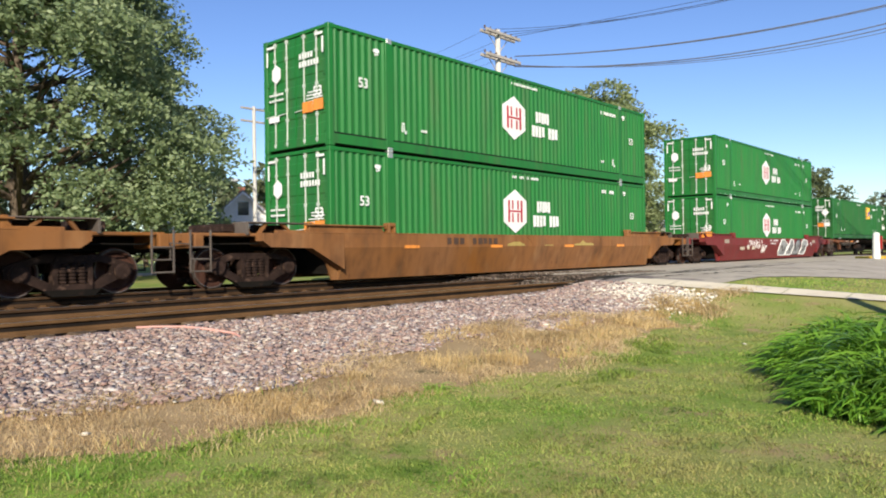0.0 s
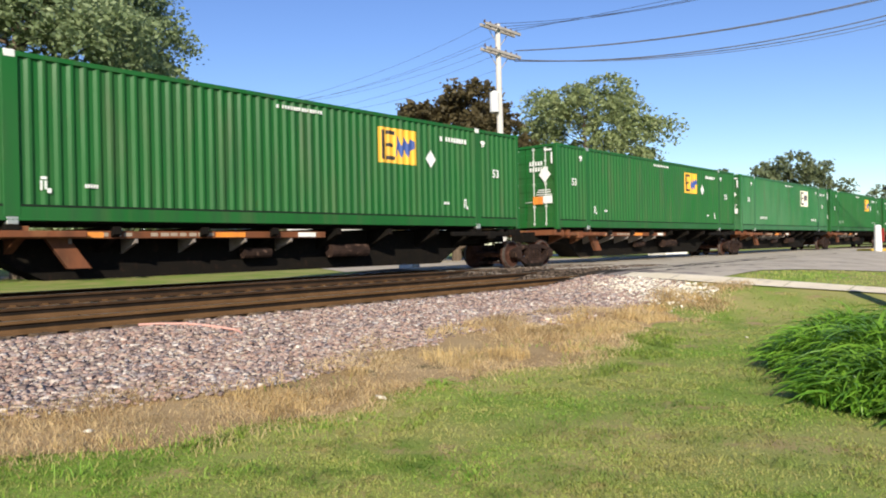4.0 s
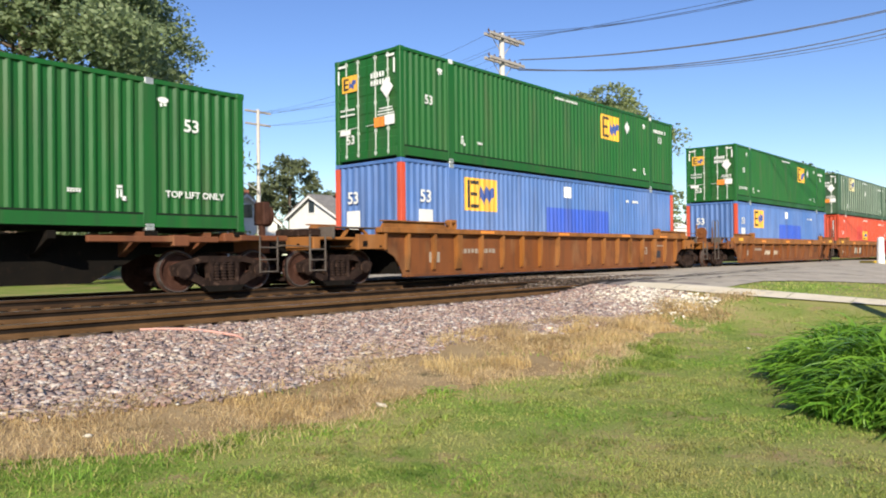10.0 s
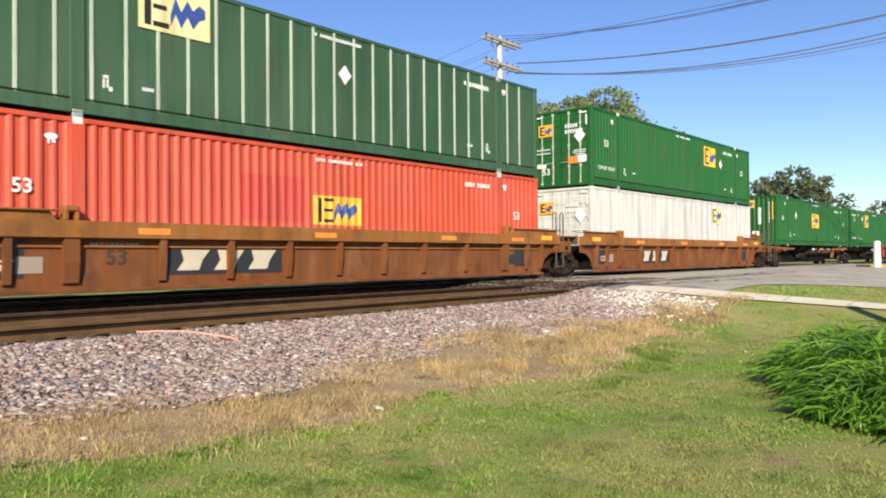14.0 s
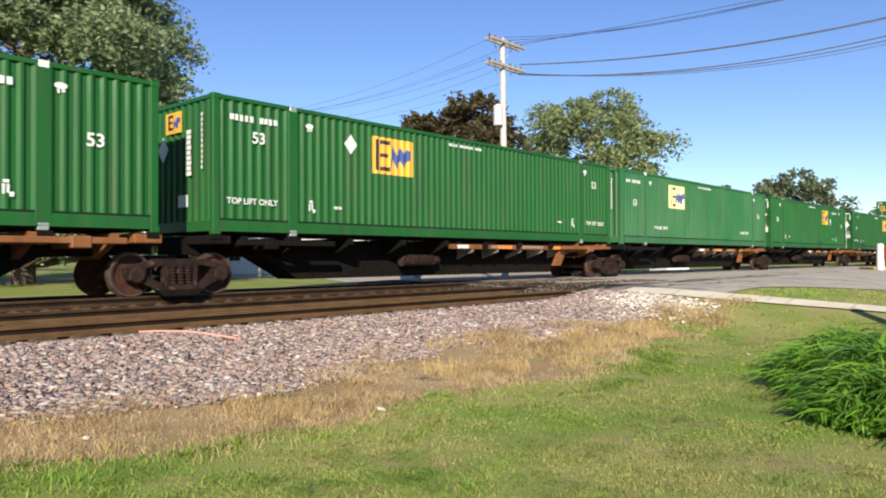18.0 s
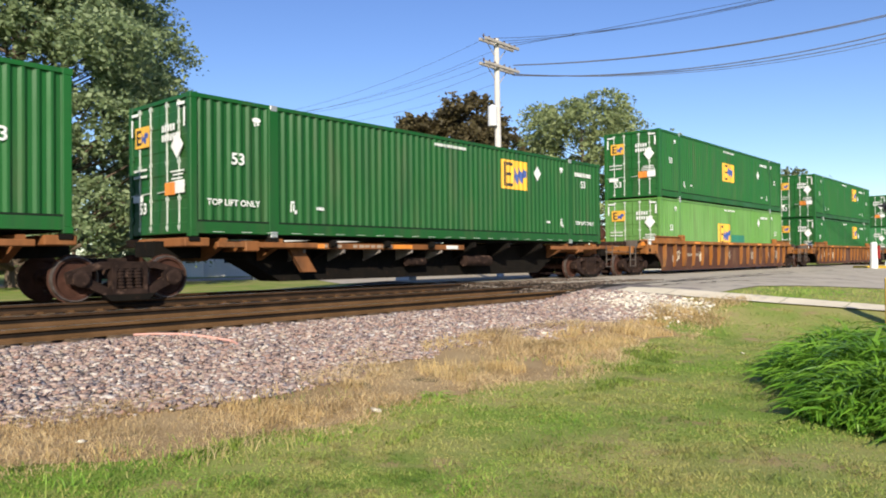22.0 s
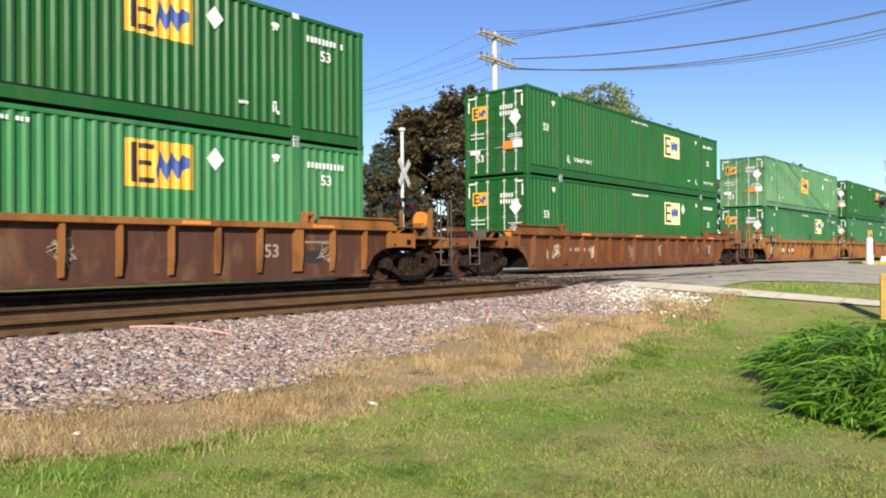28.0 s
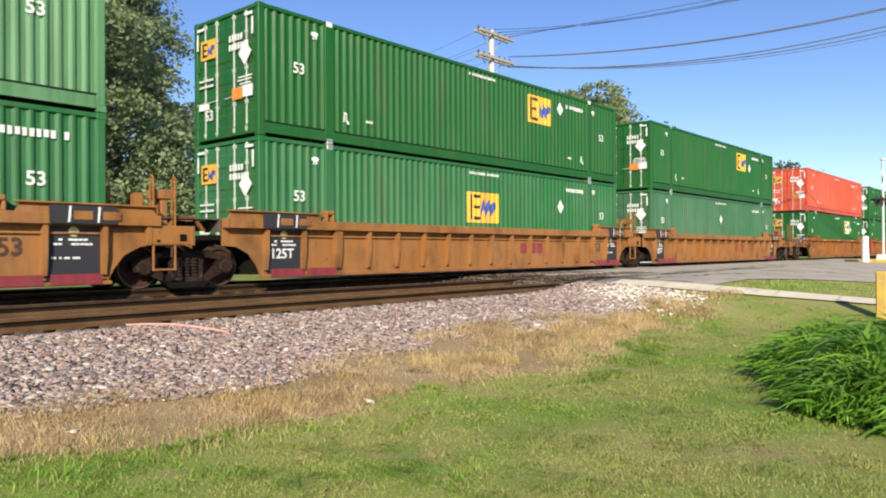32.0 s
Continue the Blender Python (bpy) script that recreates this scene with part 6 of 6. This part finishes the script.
keep = (ly < verge_edge(lx) + rs.normal(0, .10, n)) & (lx < 16.15)
patch_n = np.array([noise.noise((p * .8, q * .8, 3)) for p, q in zip(lx, ly)])
keep &= rs.rand(n) > np.clip(1.0 * (patch_n - .12) * 3.0, 0, .55)
lx, ly, d = lx[keep], ly[keep], d[keep]
tuft = np.array([noise.noise((p * 2.6, q * 2.6, 14)) + .6 * noise.noise((p * 6.0, q * 6.0, 15)) for p, q in zip(lx, ly)])
blades("lawn_grass", lx, ly, heights(lx, ly), rs.uniform(.014, .045, len(lx)) * (1 + 1.5 * np.clip(tuft, -.3, .9)), .003 + .0007 * d * rs.uniform(.5, 1.3, len(lx)), rs.uniform(.6, 2.0, len(lx)), LAWN, 5, "short mown lawn grass with worn patches", "grass")
# the lawn behind and beside, out of the lens
n = 45000
d = .3 + 13 * rs.rand(n) ** .8
a = np.radians(rs.uniform(0, 360, n))
lx, ly = EYE.x + d * np.sin(a), EYE.y + d * np.cos(a)
keep = (ly < verge_edge(lx)) & (lx < 16.1) & ((d < 3.4) | (np.degrees(a) > 86) | (np.degrees(a) < 8))
lx, ly = lx[keep], ly[keep]
blades("lawn_grass", lx, ly, heights(lx, ly), rs.uniform(.02, .05, len(lx)), np.full(len(lx), .012), rs.uniform(.6, 2.0, len(lx)), LAWN, 25, "short mown lawn grass round the viewpoint", "grass")
# unmown fringe along the verge
n = 8000
lx = 1.5 + 9.5 * rs.rand(n) ** 1.4
ly = verge_edge(lx) - .05 - .75 * rs.rand(n) ** 1.5
fr = np.array([noise.noise((p * .9, q * .9, 33)) for p, q in zip(lx, ly)])
keep = fr > .0
lx, ly = lx[keep], ly[keep]
blades("fringe_grass", lx, ly, heights(lx, ly), rs.uniform(.05, .13, len(lx)), .006 + .0007 * np.hypot(lx, ly + 13.3), rs.uniform(.4, 1.6, len(lx)), FRINGE, 15, "longer fresh green grass along the lawn's edge", "grass")
# the strip between footpath and road, seen from far
n = 9000
lx, ly = rs.uniform(17.05, 25, n), rs.uniform(-14, -6.6, n)
keep = ly < np.interp(lx, (17.05, 18.27, 20.4, 21.9, 23.06, 23.8, 25), (-6.95, -6.9, -6.75, -7.4, -8.3, -9.1, -14.4))
keep &= lx > near_edge(ly) + .76
lx, ly = lx[keep], ly[keep]
blades("lawn_grass", lx, ly, heights(lx, ly), rs.uniform(.02, .055, len(lx)), np.full(len(lx), .020), rs.uniform(.2, 1.0, len(lx)), LAWN, 6, "grass strip between footpath and road", "grass")
# dry verge
n = 120000
lx = 1.0 + 15.6 * rs.rand(n) ** 1.25
ly = rs.uniform(-8.9, -5.9, n)
wild = np.array([noise.noise((p * .7, q * 1.1, 9)) for p, q in zip(lx, ly)])
keep = (ly > verge_edge(lx) - .12 + rs.normal(0, .12, n)) & (ly < stone_edge(lx) + .22 + .35 * wild + rs.normal(0, .10, n)) & (rs.rand(n) < .64 + 1.2 * wild)
lx, ly, wild = lx[keep], ly[keep], wild[keep]
m = len(lx)
blades("dry_grass", lx, ly, heights(lx, ly), rs.uniform(.02, .10, m) * (1 + .9 * np.clip(wild * 2, -.4, 1)) * (1 + .35 * (lx > 8)), .002 + .00055 * np.hypot(lx, ly + 13.3) * rs.uniform(.5, 1.3, m), rs.uniform(.3, 1.7, m), STRAW, 7, "dry straw-coloured grass along the ballast", "grass", segs=2)
# taller pale straw in bunches
n = 26000
lx, ly = rs.uniform(1.4, 15.3, n), rs.uniform(-8.1, -6.0, n)
wild = np.array([noise.noise((p * 1.1, q * 1.4, 51)) for p, q in zip(lx, ly)])
keep = (wild > .08) & (ly > verge_edge(lx) + .1) & (ly < stone_edge(lx) + .15 * np.sin(lx * 1.7))
lx, ly = lx[keep], ly[keep]
blades("tall_straw", lx, ly, heights(lx, ly), rs.uniform(.06, .22, len(lx)) * np.where(lx < 5, .7, 1), .002 + .0006 * np.hypot(lx, ly + 13.3), rs.uniform(.15, .9, len(lx)), PALE_STRAW, 17, "bunches of tall pale dry grass on the verge", "grass")
n = 5000
lx, ly = 1.0 + 15.0 * rs.rand(n), rs.uniform(-8.6, -6.6, n)
wild = np.array([noise.noise((p * .6, q * .9, 21)) for p, q in zip(lx, ly)])
keep = (wild > .12) & (ly < -7.0 - rs.rand(n))
lx, ly = lx[keep], ly[keep]
blades("green_tufts", lx, ly, heights(lx, ly), rs.uniform(.05, .13, len(lx)), np.full(len(lx), .009), rs.uniform(.2, .9, len(lx)), LAWN, 8, "green grass tufts in the dry verge", "grass")


def clump(name, x, y, r, h, n, seed, label, material=STRAP, w=.058, mound=0.0):
    """A plant of long arching strap leaves that spring from its middle."""
    rs = np.random.RandomState(seed)
    rr = r * .72 * np.sqrt(rs.rand(n))
    a = rs.uniform(0, 6.283, n)
    px, py = x + rr * np.cos(a), y + rr * np.sin(a)
    az = a + rs.normal(0, 1.7, n)
    edge = rr / (r * .72)
    z = heights(px, py) + mound * h * (1 - edge ** 2) * rs.uniform(.2, 1, n)
    hh = h * rs.uniform(.65, 1.08, n) * (1 - .25 * edge ** 2)
    return blades(name, px, py, z, hh, w * rs.uniform(.6, 1.3, n), np.clip(rs.normal(.85, .25, n) + .45 * edge, .3, 1.5), material, seed, label, "plant", 6, "", az)


for i, (x, y, r, h, k) in enumerate(((7.45, -11.9, .8, .88, 800), (8.4, -11.75, .95, 1.10, 1000), (8.9, -12.75, 1.1, 1.22, 900), (9.9, -11.9, 1.1, 1.22, 1000), (7.1, -12.65, .8, .84, 650), (10.8, -12.7, 1.2, 1.24, 800), (9.05, -10.95, .65, .80, 650), (10.2, -10.95, .9, 1.0, 800))):
    x += .25
    k = int(k * 1.9)
    plant = thing("daylily_clump", pose(x, y, float(ground_z(x, y))), "dense green clump of arching strap leaves on the lawn", "plant", "strap-leaved plants")
    for nm, share, hh, rr, lab in (("inner_leaves", .55, 1.0, .75, ""), ("outer_leaves", .45, .86, 1.05, "leaves that arch out to the ground")):
        ob = clump(nm, x, y, r * rr * 1.15, h * hh * .54, int(k * share), 40 + i + 10 * (hh < 1), lab, w=.046, mound=.80)
        ob.parent = plant
        ob.matrix_parent_inverse = plant.matrix_basis.inverted()
        for q in ("category", "group"):
            if q in ob:
                del ob[q]
clump("weed", 11.2, -8.0, .22, .16, 90, 60, "small green weed in the dry verge", LAWN, .02)
clump("weed", 8.9, -8.3, .2, .2, 80, 61, "tuft of taller green grass at the lawn's edge", LAWN, .014)
clump("weed", 5.7, -8.15, .2, .2, 70, 62, "tuft of taller green grass at the lawn's edge", LAWN, .014)


# ---- poles, signals and houses ----
POLE = surface("weathered_pole", (.52, .50, .47), (.62, .60, .57), .9, 0, 2.0, 40.0, (4, 4, .5), .3)
POLE_ARM = surface("grey_timber", (.34, .31, .28), (.44, .41, .37), .9, 0, 2.0, 40.0, bumpy=.3)
PORCELAIN = plain("brown_porcelain", (.10, .07, .06), .3)
CABLE = plain("black_cable", (.05, .055, .07), .6)
GREY_METAL = plain("light_grey_metal", (.66, .67, .67), .4)
SIDING = surface("white_siding", (.80, .80, .78), (.74, .74, .72), .7, 0, 1.5, 30.0, bumpy=.05)
SHINGLE = surface("grey_shingles", (.20, .195, .19), (.27, .26, .25), .95, 0, 2.0, 20.0, bumpy=.3, by_island=.15)
TAN_ROOF = surface("brown_shingles", (.24, .20, .17), (.30, .26, .22), .95, 0, 2.0, 20.0, bumpy=.3)
BRICK = surface("chimney_brick", (.32, .12, .08), (.38, .16, .10), .9, 0, 3.0, 20.0, bumpy=.4)
GLASS = plain("dark_window_glass", (.02, .025, .03), .08)


def sag(a, b, drop, n=14):
    a, b = Vector(a), Vector(b)
    return [a.lerp(b, i / n) - Vector((0, 0, drop * 4 * (i / n) * (1 - i / n))) for i in range(n + 1)]


def utility_pole():
    px, py = polar(53.25, 36)
    zb = ground_z(px, py)
    p = thing("utility_pole", pose(px, py, 0), "pale weathered utility pole with two crossarms", "utility pole")
    part("pole", Build().rod((0, 0, zb - .3), (-.12, 0, 11.55), .19, 14, .13), POLE, p)
    for k, z in enumerate((11.28, 10.12)):
        ax, ay = polar(52.03, 34.9)
        bx, by = polar(54.66, 37.1)
        a, b = Vector((ax - px, ay - py, z)), Vector((bx - px, by - py, z))
        d = (b - a).normalized()
        s = Vector((-d.y, d.x, 0))
        bd = Build()
        for o in (-.17, .17):
            m = Matrix.Translation((a + b) / 2 + s * o) @ Matrix.Rotation(math.atan2(d.y, d.x), 4, "Z")
            q = Build().box(-(b - a).length / 2, (b - a).length / 2, -.05, .05, -.07, .07, .01)
            bd.add([m @ Vector(v) for v in q.v], q.f)
        arm = part("crossarm", bd, POLE_ARM, p, "grey double crossarm")
        for u in (.04, .2, .36, .64, .8, .96):
            w = a.lerp(b, u)
            part("insulator", Build().rod(w + Vector((0, 0, .06)), w + Vector((0, 0, .12)), .02).rod(w + Vector((0, 0, .12)), w + Vector((0, 0, .24)), .06, 10, .035), PORCELAIN, arm)
        for u in (.2, .8):
            w = a.lerp(b, u)
            part("brace", Build().rod(w + s * .17, (0, 0, z - .85), .022, 6), POLE_ARM, arm)
    part("transformer", Build().rod((-.42, .05, 7.2), (-.42, .05, 8.15), .23, 14).rod((-.42, .05, 8.15), (-.42, .05, 8.25), .2, 14, .06).box(-.3, -.05, -.05, .15, 7.5, 7.6), GREY_METAL, p, "light grey transformer can")
    far = Vector((45 - px, -20 - py, 0))
    far2 = Vector((36 - px, -24 - py, 0))
    ax, ay = polar(52.03, 34.9)
    bx, by = polar(54.66, 37.1)
    for z0, z1, u, r, e, drop in ((10.5, 15.5, .96, .028, 0, 1.6), (10.45, 15.45, .9, .018, .1, 1.62), (9.95, 15.5, .90, .028, 0, 2.2), (9.95, 15.5, .74, .024, .4, 2.4), (9.93, 15.4, .66, .014, .6, 2.5)):
        w = Vector((ax - px, ay - py, z0)).lerp(Vector((bx - px, by - py, z0)), u)
        part("wire", Build().wire(sag(w, far + Vector((e, -e, z1)), drop, 28), r, 5), CABLE, p)
    for u, e, z1, drop in ((.96, 0, 12.5, .2), (.8, .5, 14.5, 1.2), (.36, 1.2, 18.6, 2.9), (.6, .8, 16.5, 2.1)):
        w = Vector((ax - px, ay - py, 11.5)).lerp(Vector((bx - px, by - py, 11.5)), u)
        part("wire", Build().wire(sag(w, far2 + Vector((e, -e, z1)), drop, 28), .012, 4), CABLE, p)
    lx, ly = polar(34.25, 45)
    for z0, z1, u in ((10.34, 9.35, .04), (10.34, 9.35, .36), (10.34, 8.6, .64), (11.5, 9.35, .2), (11.5, 9.35, .8), (9.4, 8.6, .5)):
        w = Vector((ax - px, ay - py, z0)).lerp(Vector((bx - px, by - py, z0)), u)
        part("wire", Build().wire(sag(w, (lx - px + u, ly - py, z1), .55), .008, 4), CABLE, p)
    return p


utility_pole()


def street_pole():
    x, y = polar(34.25, 45)
    p = thing("street_pole", pose(x, y, 0), "slim grey pole with crossarms and a street lamp", "utility pole")
    part("pole", Build().rod((0, 0, ground_z(x, y) - .2), (0, 0, 9.5), .13, 12, .10), POLE, p)
    for z in (9.35, 8.6):
        part("crossarm", Build().box(-.9, .9, -.05, .05, z - .06, z + .06, .01), POLE_ARM, p)
    part("lamp_arm", Build().wire([(0, 0, 4.6), (-.8, -.2, 4.95), (-1.4, -.3, 5.0)], .03, 6), GREY_METAL, p)
    part("lamp_head", Build().ball((-1.55, -.32, 4.98), .22, (1.3, .8, .5)), GREY_METAL, p)


street_pole()

SIGNAL_BLACK = plain("signal_black", (.02, .02, .022), .5)
RED_LENS = plain("red_lens", (.28, .02, .02), .15)
SIGNAL_WHITE = plain("signal_white", (.80, .80, .78), .5)
KERB_YELLOW = paint("kerb_yellow", (.75, .48, .04), .1, .1)


def lamp_unit(parent, x, y, z, turn):
    """One flashing lamp: a round black backboard, a hood and a red lens."""
    m = pose(x, y, z, 0, 0, turn)
    b = part("backboard", lambda: Build().lathe([(-.012, .30), (.012, .30)], 20), SIGNAL_BLACK, parent, key="sigback", at=m)
    part("lens", lambda: Build().lathe([(-.06, .09), (-.05, .15), (-.012, .15)], 16), RED_LENS, b, key="siglens")
    part("hood", lambda: Build().prism([(.17 * math.cos(k * .35 + .2), .17 * math.sin(k * .35 + .2)) for k in range(9)] + [(.155 * math.cos(k * .35 + .2), .155 * math.sin(k * .35 + .2)) for k in range(8, -1, -1)], -.28, -.012), SIGNAL_BLACK, b, key="sighood")
    part("housing", lambda: Build().lathe([(.012, .14), (.14, .13), (.2, .08)], 14), SIGNAL_BLACK, b, key="sigcan")


def crossing_signal(x, y, turn, label, gate, board=4.55, lamps=3.35, top=5.6):
    z = ground_z(x, y)
    s = thing("crossing_signal", pose(x, y, z, 0, 0, turn), label, "railway signal", "crossing signals")
    part("mast", Build().rod((0, 0, .1), (0, 0, top), .065, 12), GREY_METAL, s, "silver mast")
    part("base", Build().prism([(-.3, 0), (-.3, .12), (-.12, .45), (.12, .45), (.3, .12), (.3, 0)], -.28, .28), GREY_METAL, s)
    for k, ang in enumerate((45, -45)):
        q = Build().box(-.62, .62, -.09 - .012 * k, -.075 - .012 * k, -.115, .115)
        m = Matrix.Translation((0, 0, board)) @ Matrix.Rotation(radians(ang), 4, "Y")
        q.v = [tuple(m @ Vector(v)) for v in q.v]
        part("crossbuck_board", q, SIGNAL_WHITE, s, "white crossbuck board")
    part("lamp_arm", Build().rod((-.62, 0, lamps), (.62, 0, lamps), .035, 8), SIGNAL_BLACK, s)
    for xx in (-.6, .6):
        lamp_unit(s, xx, -.12, lamps, 0)
        lamp_unit(s, xx, .12, lamps, 180)
    part("bell", Build().ball((0, 0, top + .08), .14, (1, 1, .6)), GREY_METAL, s)
    if gate:
        part("gate_motor", Build().box(-.22, .22, .12, .5, .95, 1.45, .03), SIGNAL_WHITE, s, "white gate mechanism box")
        part("gate_arm", Build().box(-.05, .05, .2, .28, 1.3, 6.2, .01), SIGNAL_WHITE, s, "raised white gate arm")
        part("counterweight", Build().box(-.1, .1, .15, .35, .45, 1.0, .02), SIGNAL_BLACK, s)
    return s


x, y = polar(45.87, 27)
crossing_signal(x, y, 18, "crossing signal with white crossbuck and hooded lamps", False, 3.75, 2.6, 5.25)
x, y = polar(80.35, 47)
crossing_signal(x, y, -8, "crossing signal with hooded red lamps by the road", False)
x, y = polar(79.3, 46)
post = thing("white_post", pose(x, y, ground_z(x, y)), "short white post on a yellow kerb island", "post")
part("post", Build().lathe([(0, .19), (.05, .20), (1.35, .17), (1.42, .14), (1.45, .04)], 16, "z"), SIGNAL_WHITE, post)
part("side_plate", Build().box(-.06, .06, -.30, -.19, .55, 1.25, .01), RED_LENS, post, "dark red plate on the post's side")
isl = Build().prism([(-2.0, 0), (-1.9, .16), (3.0, .16), (3.1, 0)], -1.3, 1.3)
solid("kerb_island", isl, KERB_YELLOW, "low traffic island with a yellow-painted kerb", "kerb", m=pose(x + 2.6, y - .6, ground_z(x, y) - .02, 0, 0, -20))
x, y = polar(80.25, 15.8)
bol = thing("wooden_bollard", pose(x, y, ground_z(x, y)), "square timber bollard with flaking yellow paint", "bollard")
part("post", Build().box(-.09, .09, -.09, .09, -.1, .88, .02), surface("flaking_yellow", (.62, .40, .09), (.40, .28, .12), .8, 0, 3.0, 30.0, bumpy=.3), bol)


def gable_house(name, x, y, turn, w, d, eave, ridge, label, roof_mat, wings=(), chimney=False, seed=0):
    """A house with its ridge along local x: walls, roof slabs, gables, windows and door."""
    z = ground_z(x, y)
    h = thing(name, pose(x, y, z, 0, 0, turn), label, "house")
    outline = [(-d / 2, 0), (-d / 2, eave), (0, ridge), (d / 2, eave), (d / 2, 0)]
    for nm, xa, xb in (("gable_wall", -w / 2, -w / 2 + .2), ("gable_wall", w / 2 - .2, w / 2)):
        part(nm, Build().prism(outline, xa, xb, "x"), SIDING, h, "white clapboard gable")
    for yy in (-d / 2, d / 2 - .2):
        wl_ = part("side_wall", Build().box(-w / 2 + .2, w / 2 - .2, yy, yy + .2, 0, eave), SIDING, h)
        for k in range(int(eave / .24)):
            part("siding_board", lambda w=w, d=d: Build().box(-w / 2 + .02, w / 2 - .02, -.012, .012, 0, .20), SIDING, wl_, key=("board", w), at=pose(0, yy + (0 if yy < 0 else .2), .1 + k * .24))
    rise = math.atan2(ridge - eave, d / 2)
    for s in (-1, 1):
        o = .35
        a = (s * (d / 2 + o), eave - o * math.tan(rise) + .02)
        b = (0, ridge + .02)
        part("roof_slope", Build().prism([a, b, (b[0], b[1] + .14), (a[0], a[1] + .14)], -w / 2 - .35, w / 2 + .35, "x"), roof_mat, h, "shingled roof slope")
        part("fascia", Build().prism([(a[0], a[1] - .14), (a[0] - s * .06, a[1] - .14), (a[0] - s * .06, a[1] + .02), (a[0], a[1] + .02)], -w / 2 - .35, w / 2 + .35, "x"), SIDING, h)
        for xx in (-w / 2 - .37, w / 2 + .33):
            part("barge_board", Build().prism([a, b, (b[0], b[1] - .2), (a[0], a[1] - .2)], xx, xx + .04, "x"), SIDING, h)
    for xx, yy, zz, fx in [(-w / 2, -d * .2, .9, True), (-w / 2, d * .2, .9, True), (-w / 2, 0, eave + .15, True)] + [(-w / 2 + 1.6 + i * 2.6, -d / 2, .95, False) for i in range(max(1, int((w - 2) / 2.6)))]:
        if fx:
            wi = part("window", Build().box(xx - .05, xx + .02, yy - .5, yy + .5, zz, zz + 1.2), SIDING, h, "white framed window")
            part("pane", Build().box(xx - .06, xx - .045, yy - .40, yy + .40, zz + .1, zz + 1.1), GLASS, wi)
        else:
            wi = part("window", Build().box(xx - .5, xx + .5, yy - .05, yy + .02, zz, zz + 1.2), SIDING, h, "white framed window")
            part("pane", Build().box(xx - .40, xx + .40, yy - .06, yy - .045, zz + .1, zz + 1.1), GLASS, wi)
    if chimney:
        part("chimney", Build().box(w * .18, w * .18 + .55, -.28, .28, ridge - .6, ridge + .75, .01), BRICK, h, "red brick chimney")
    for i in range(0, 5):
        if w > 9:
            part("roof_vent", Build().box(-w / 2 + 2 + i * 1.7, -w / 2 + 2.35 + i * 1.7, -.55, -.3, ridge - .22, ridge + .12, .02), STEEL_DARK, h)
    return h


# the cottage with a chimney, its lean-to, and the long white house
x, y = polar(33.3, 60)
gable_house("house", x, y, 58, 7.0, 4.4, 3.75, 5.75, "small white cottage with grey gable and chimney", TAN_ROOF, chimney=True)
x, y = polar(30.2, 58)
gable_house("shed", x, y, 24, 3.6, 3.6, 2.9, 4.6, "low white outbuilding with a pitched roof", TAN_ROOF)
x, y = 45.2, 35.6
gable_house("house", x, y, -2, 13.0, 6.6, 4.5, 6.15, "white house with a long grey shingle roof", SHINGLE)
x, y = polar(65.6, 62)
solid("utility_shed", Build().box(-1.2, 1.2, -1, 1, 0, 3.0, .03).prism([(-1.35, 3.0), (-1.35, 3.1), (0, 3.45), (1.35, 3.1), (1.35, 3.0)], -1.1, 1.1), SIDING, "small white equipment shed beside the line", "shed", m=pose(x, y, ground_z(x, y), 0, 0, -20))

# ---- what moves ----
TRAIN = ((0, 0.0), (4, -54.11), (8, -107.91), (12, -161.53), (16, -215.08), (20, -268.62), (24, -322.19), (28, -375.76), (32, -429.28))


def run_at(t):
    """How far the train has rolled at t seconds."""
    ts = [q[0] for q in TRAIN]
    return float(np.interp(t, ts, [q[1] for q in TRAIN]))


def motions():
    starts = {}
    for ob in MOVING:
        x, y, z = ob.location
        starts[ob] = x
        walk(ob, [(t, pose(x + s, y, z)) for t, s in TRAIN])
    for w, car, dx in WHEELSETS:
        x, y, z = w.location
        home = starts[car] + w.parent.location.x + dx
        seen = [k for k in range(961) if -1 < home + run_at(k / 30) < 42]
        rows = []
        for k in sorted({0, *seen, 960}):
            turn = math.degrees(run_at(min(max(k, seen[0]), seen[-1]) / 30) / WHEEL_R) if seen else 0.0
            rows.append((k / 30, pose(x, y, z, 0, turn % 360, 0)))
        walk(w, rows)


motions()
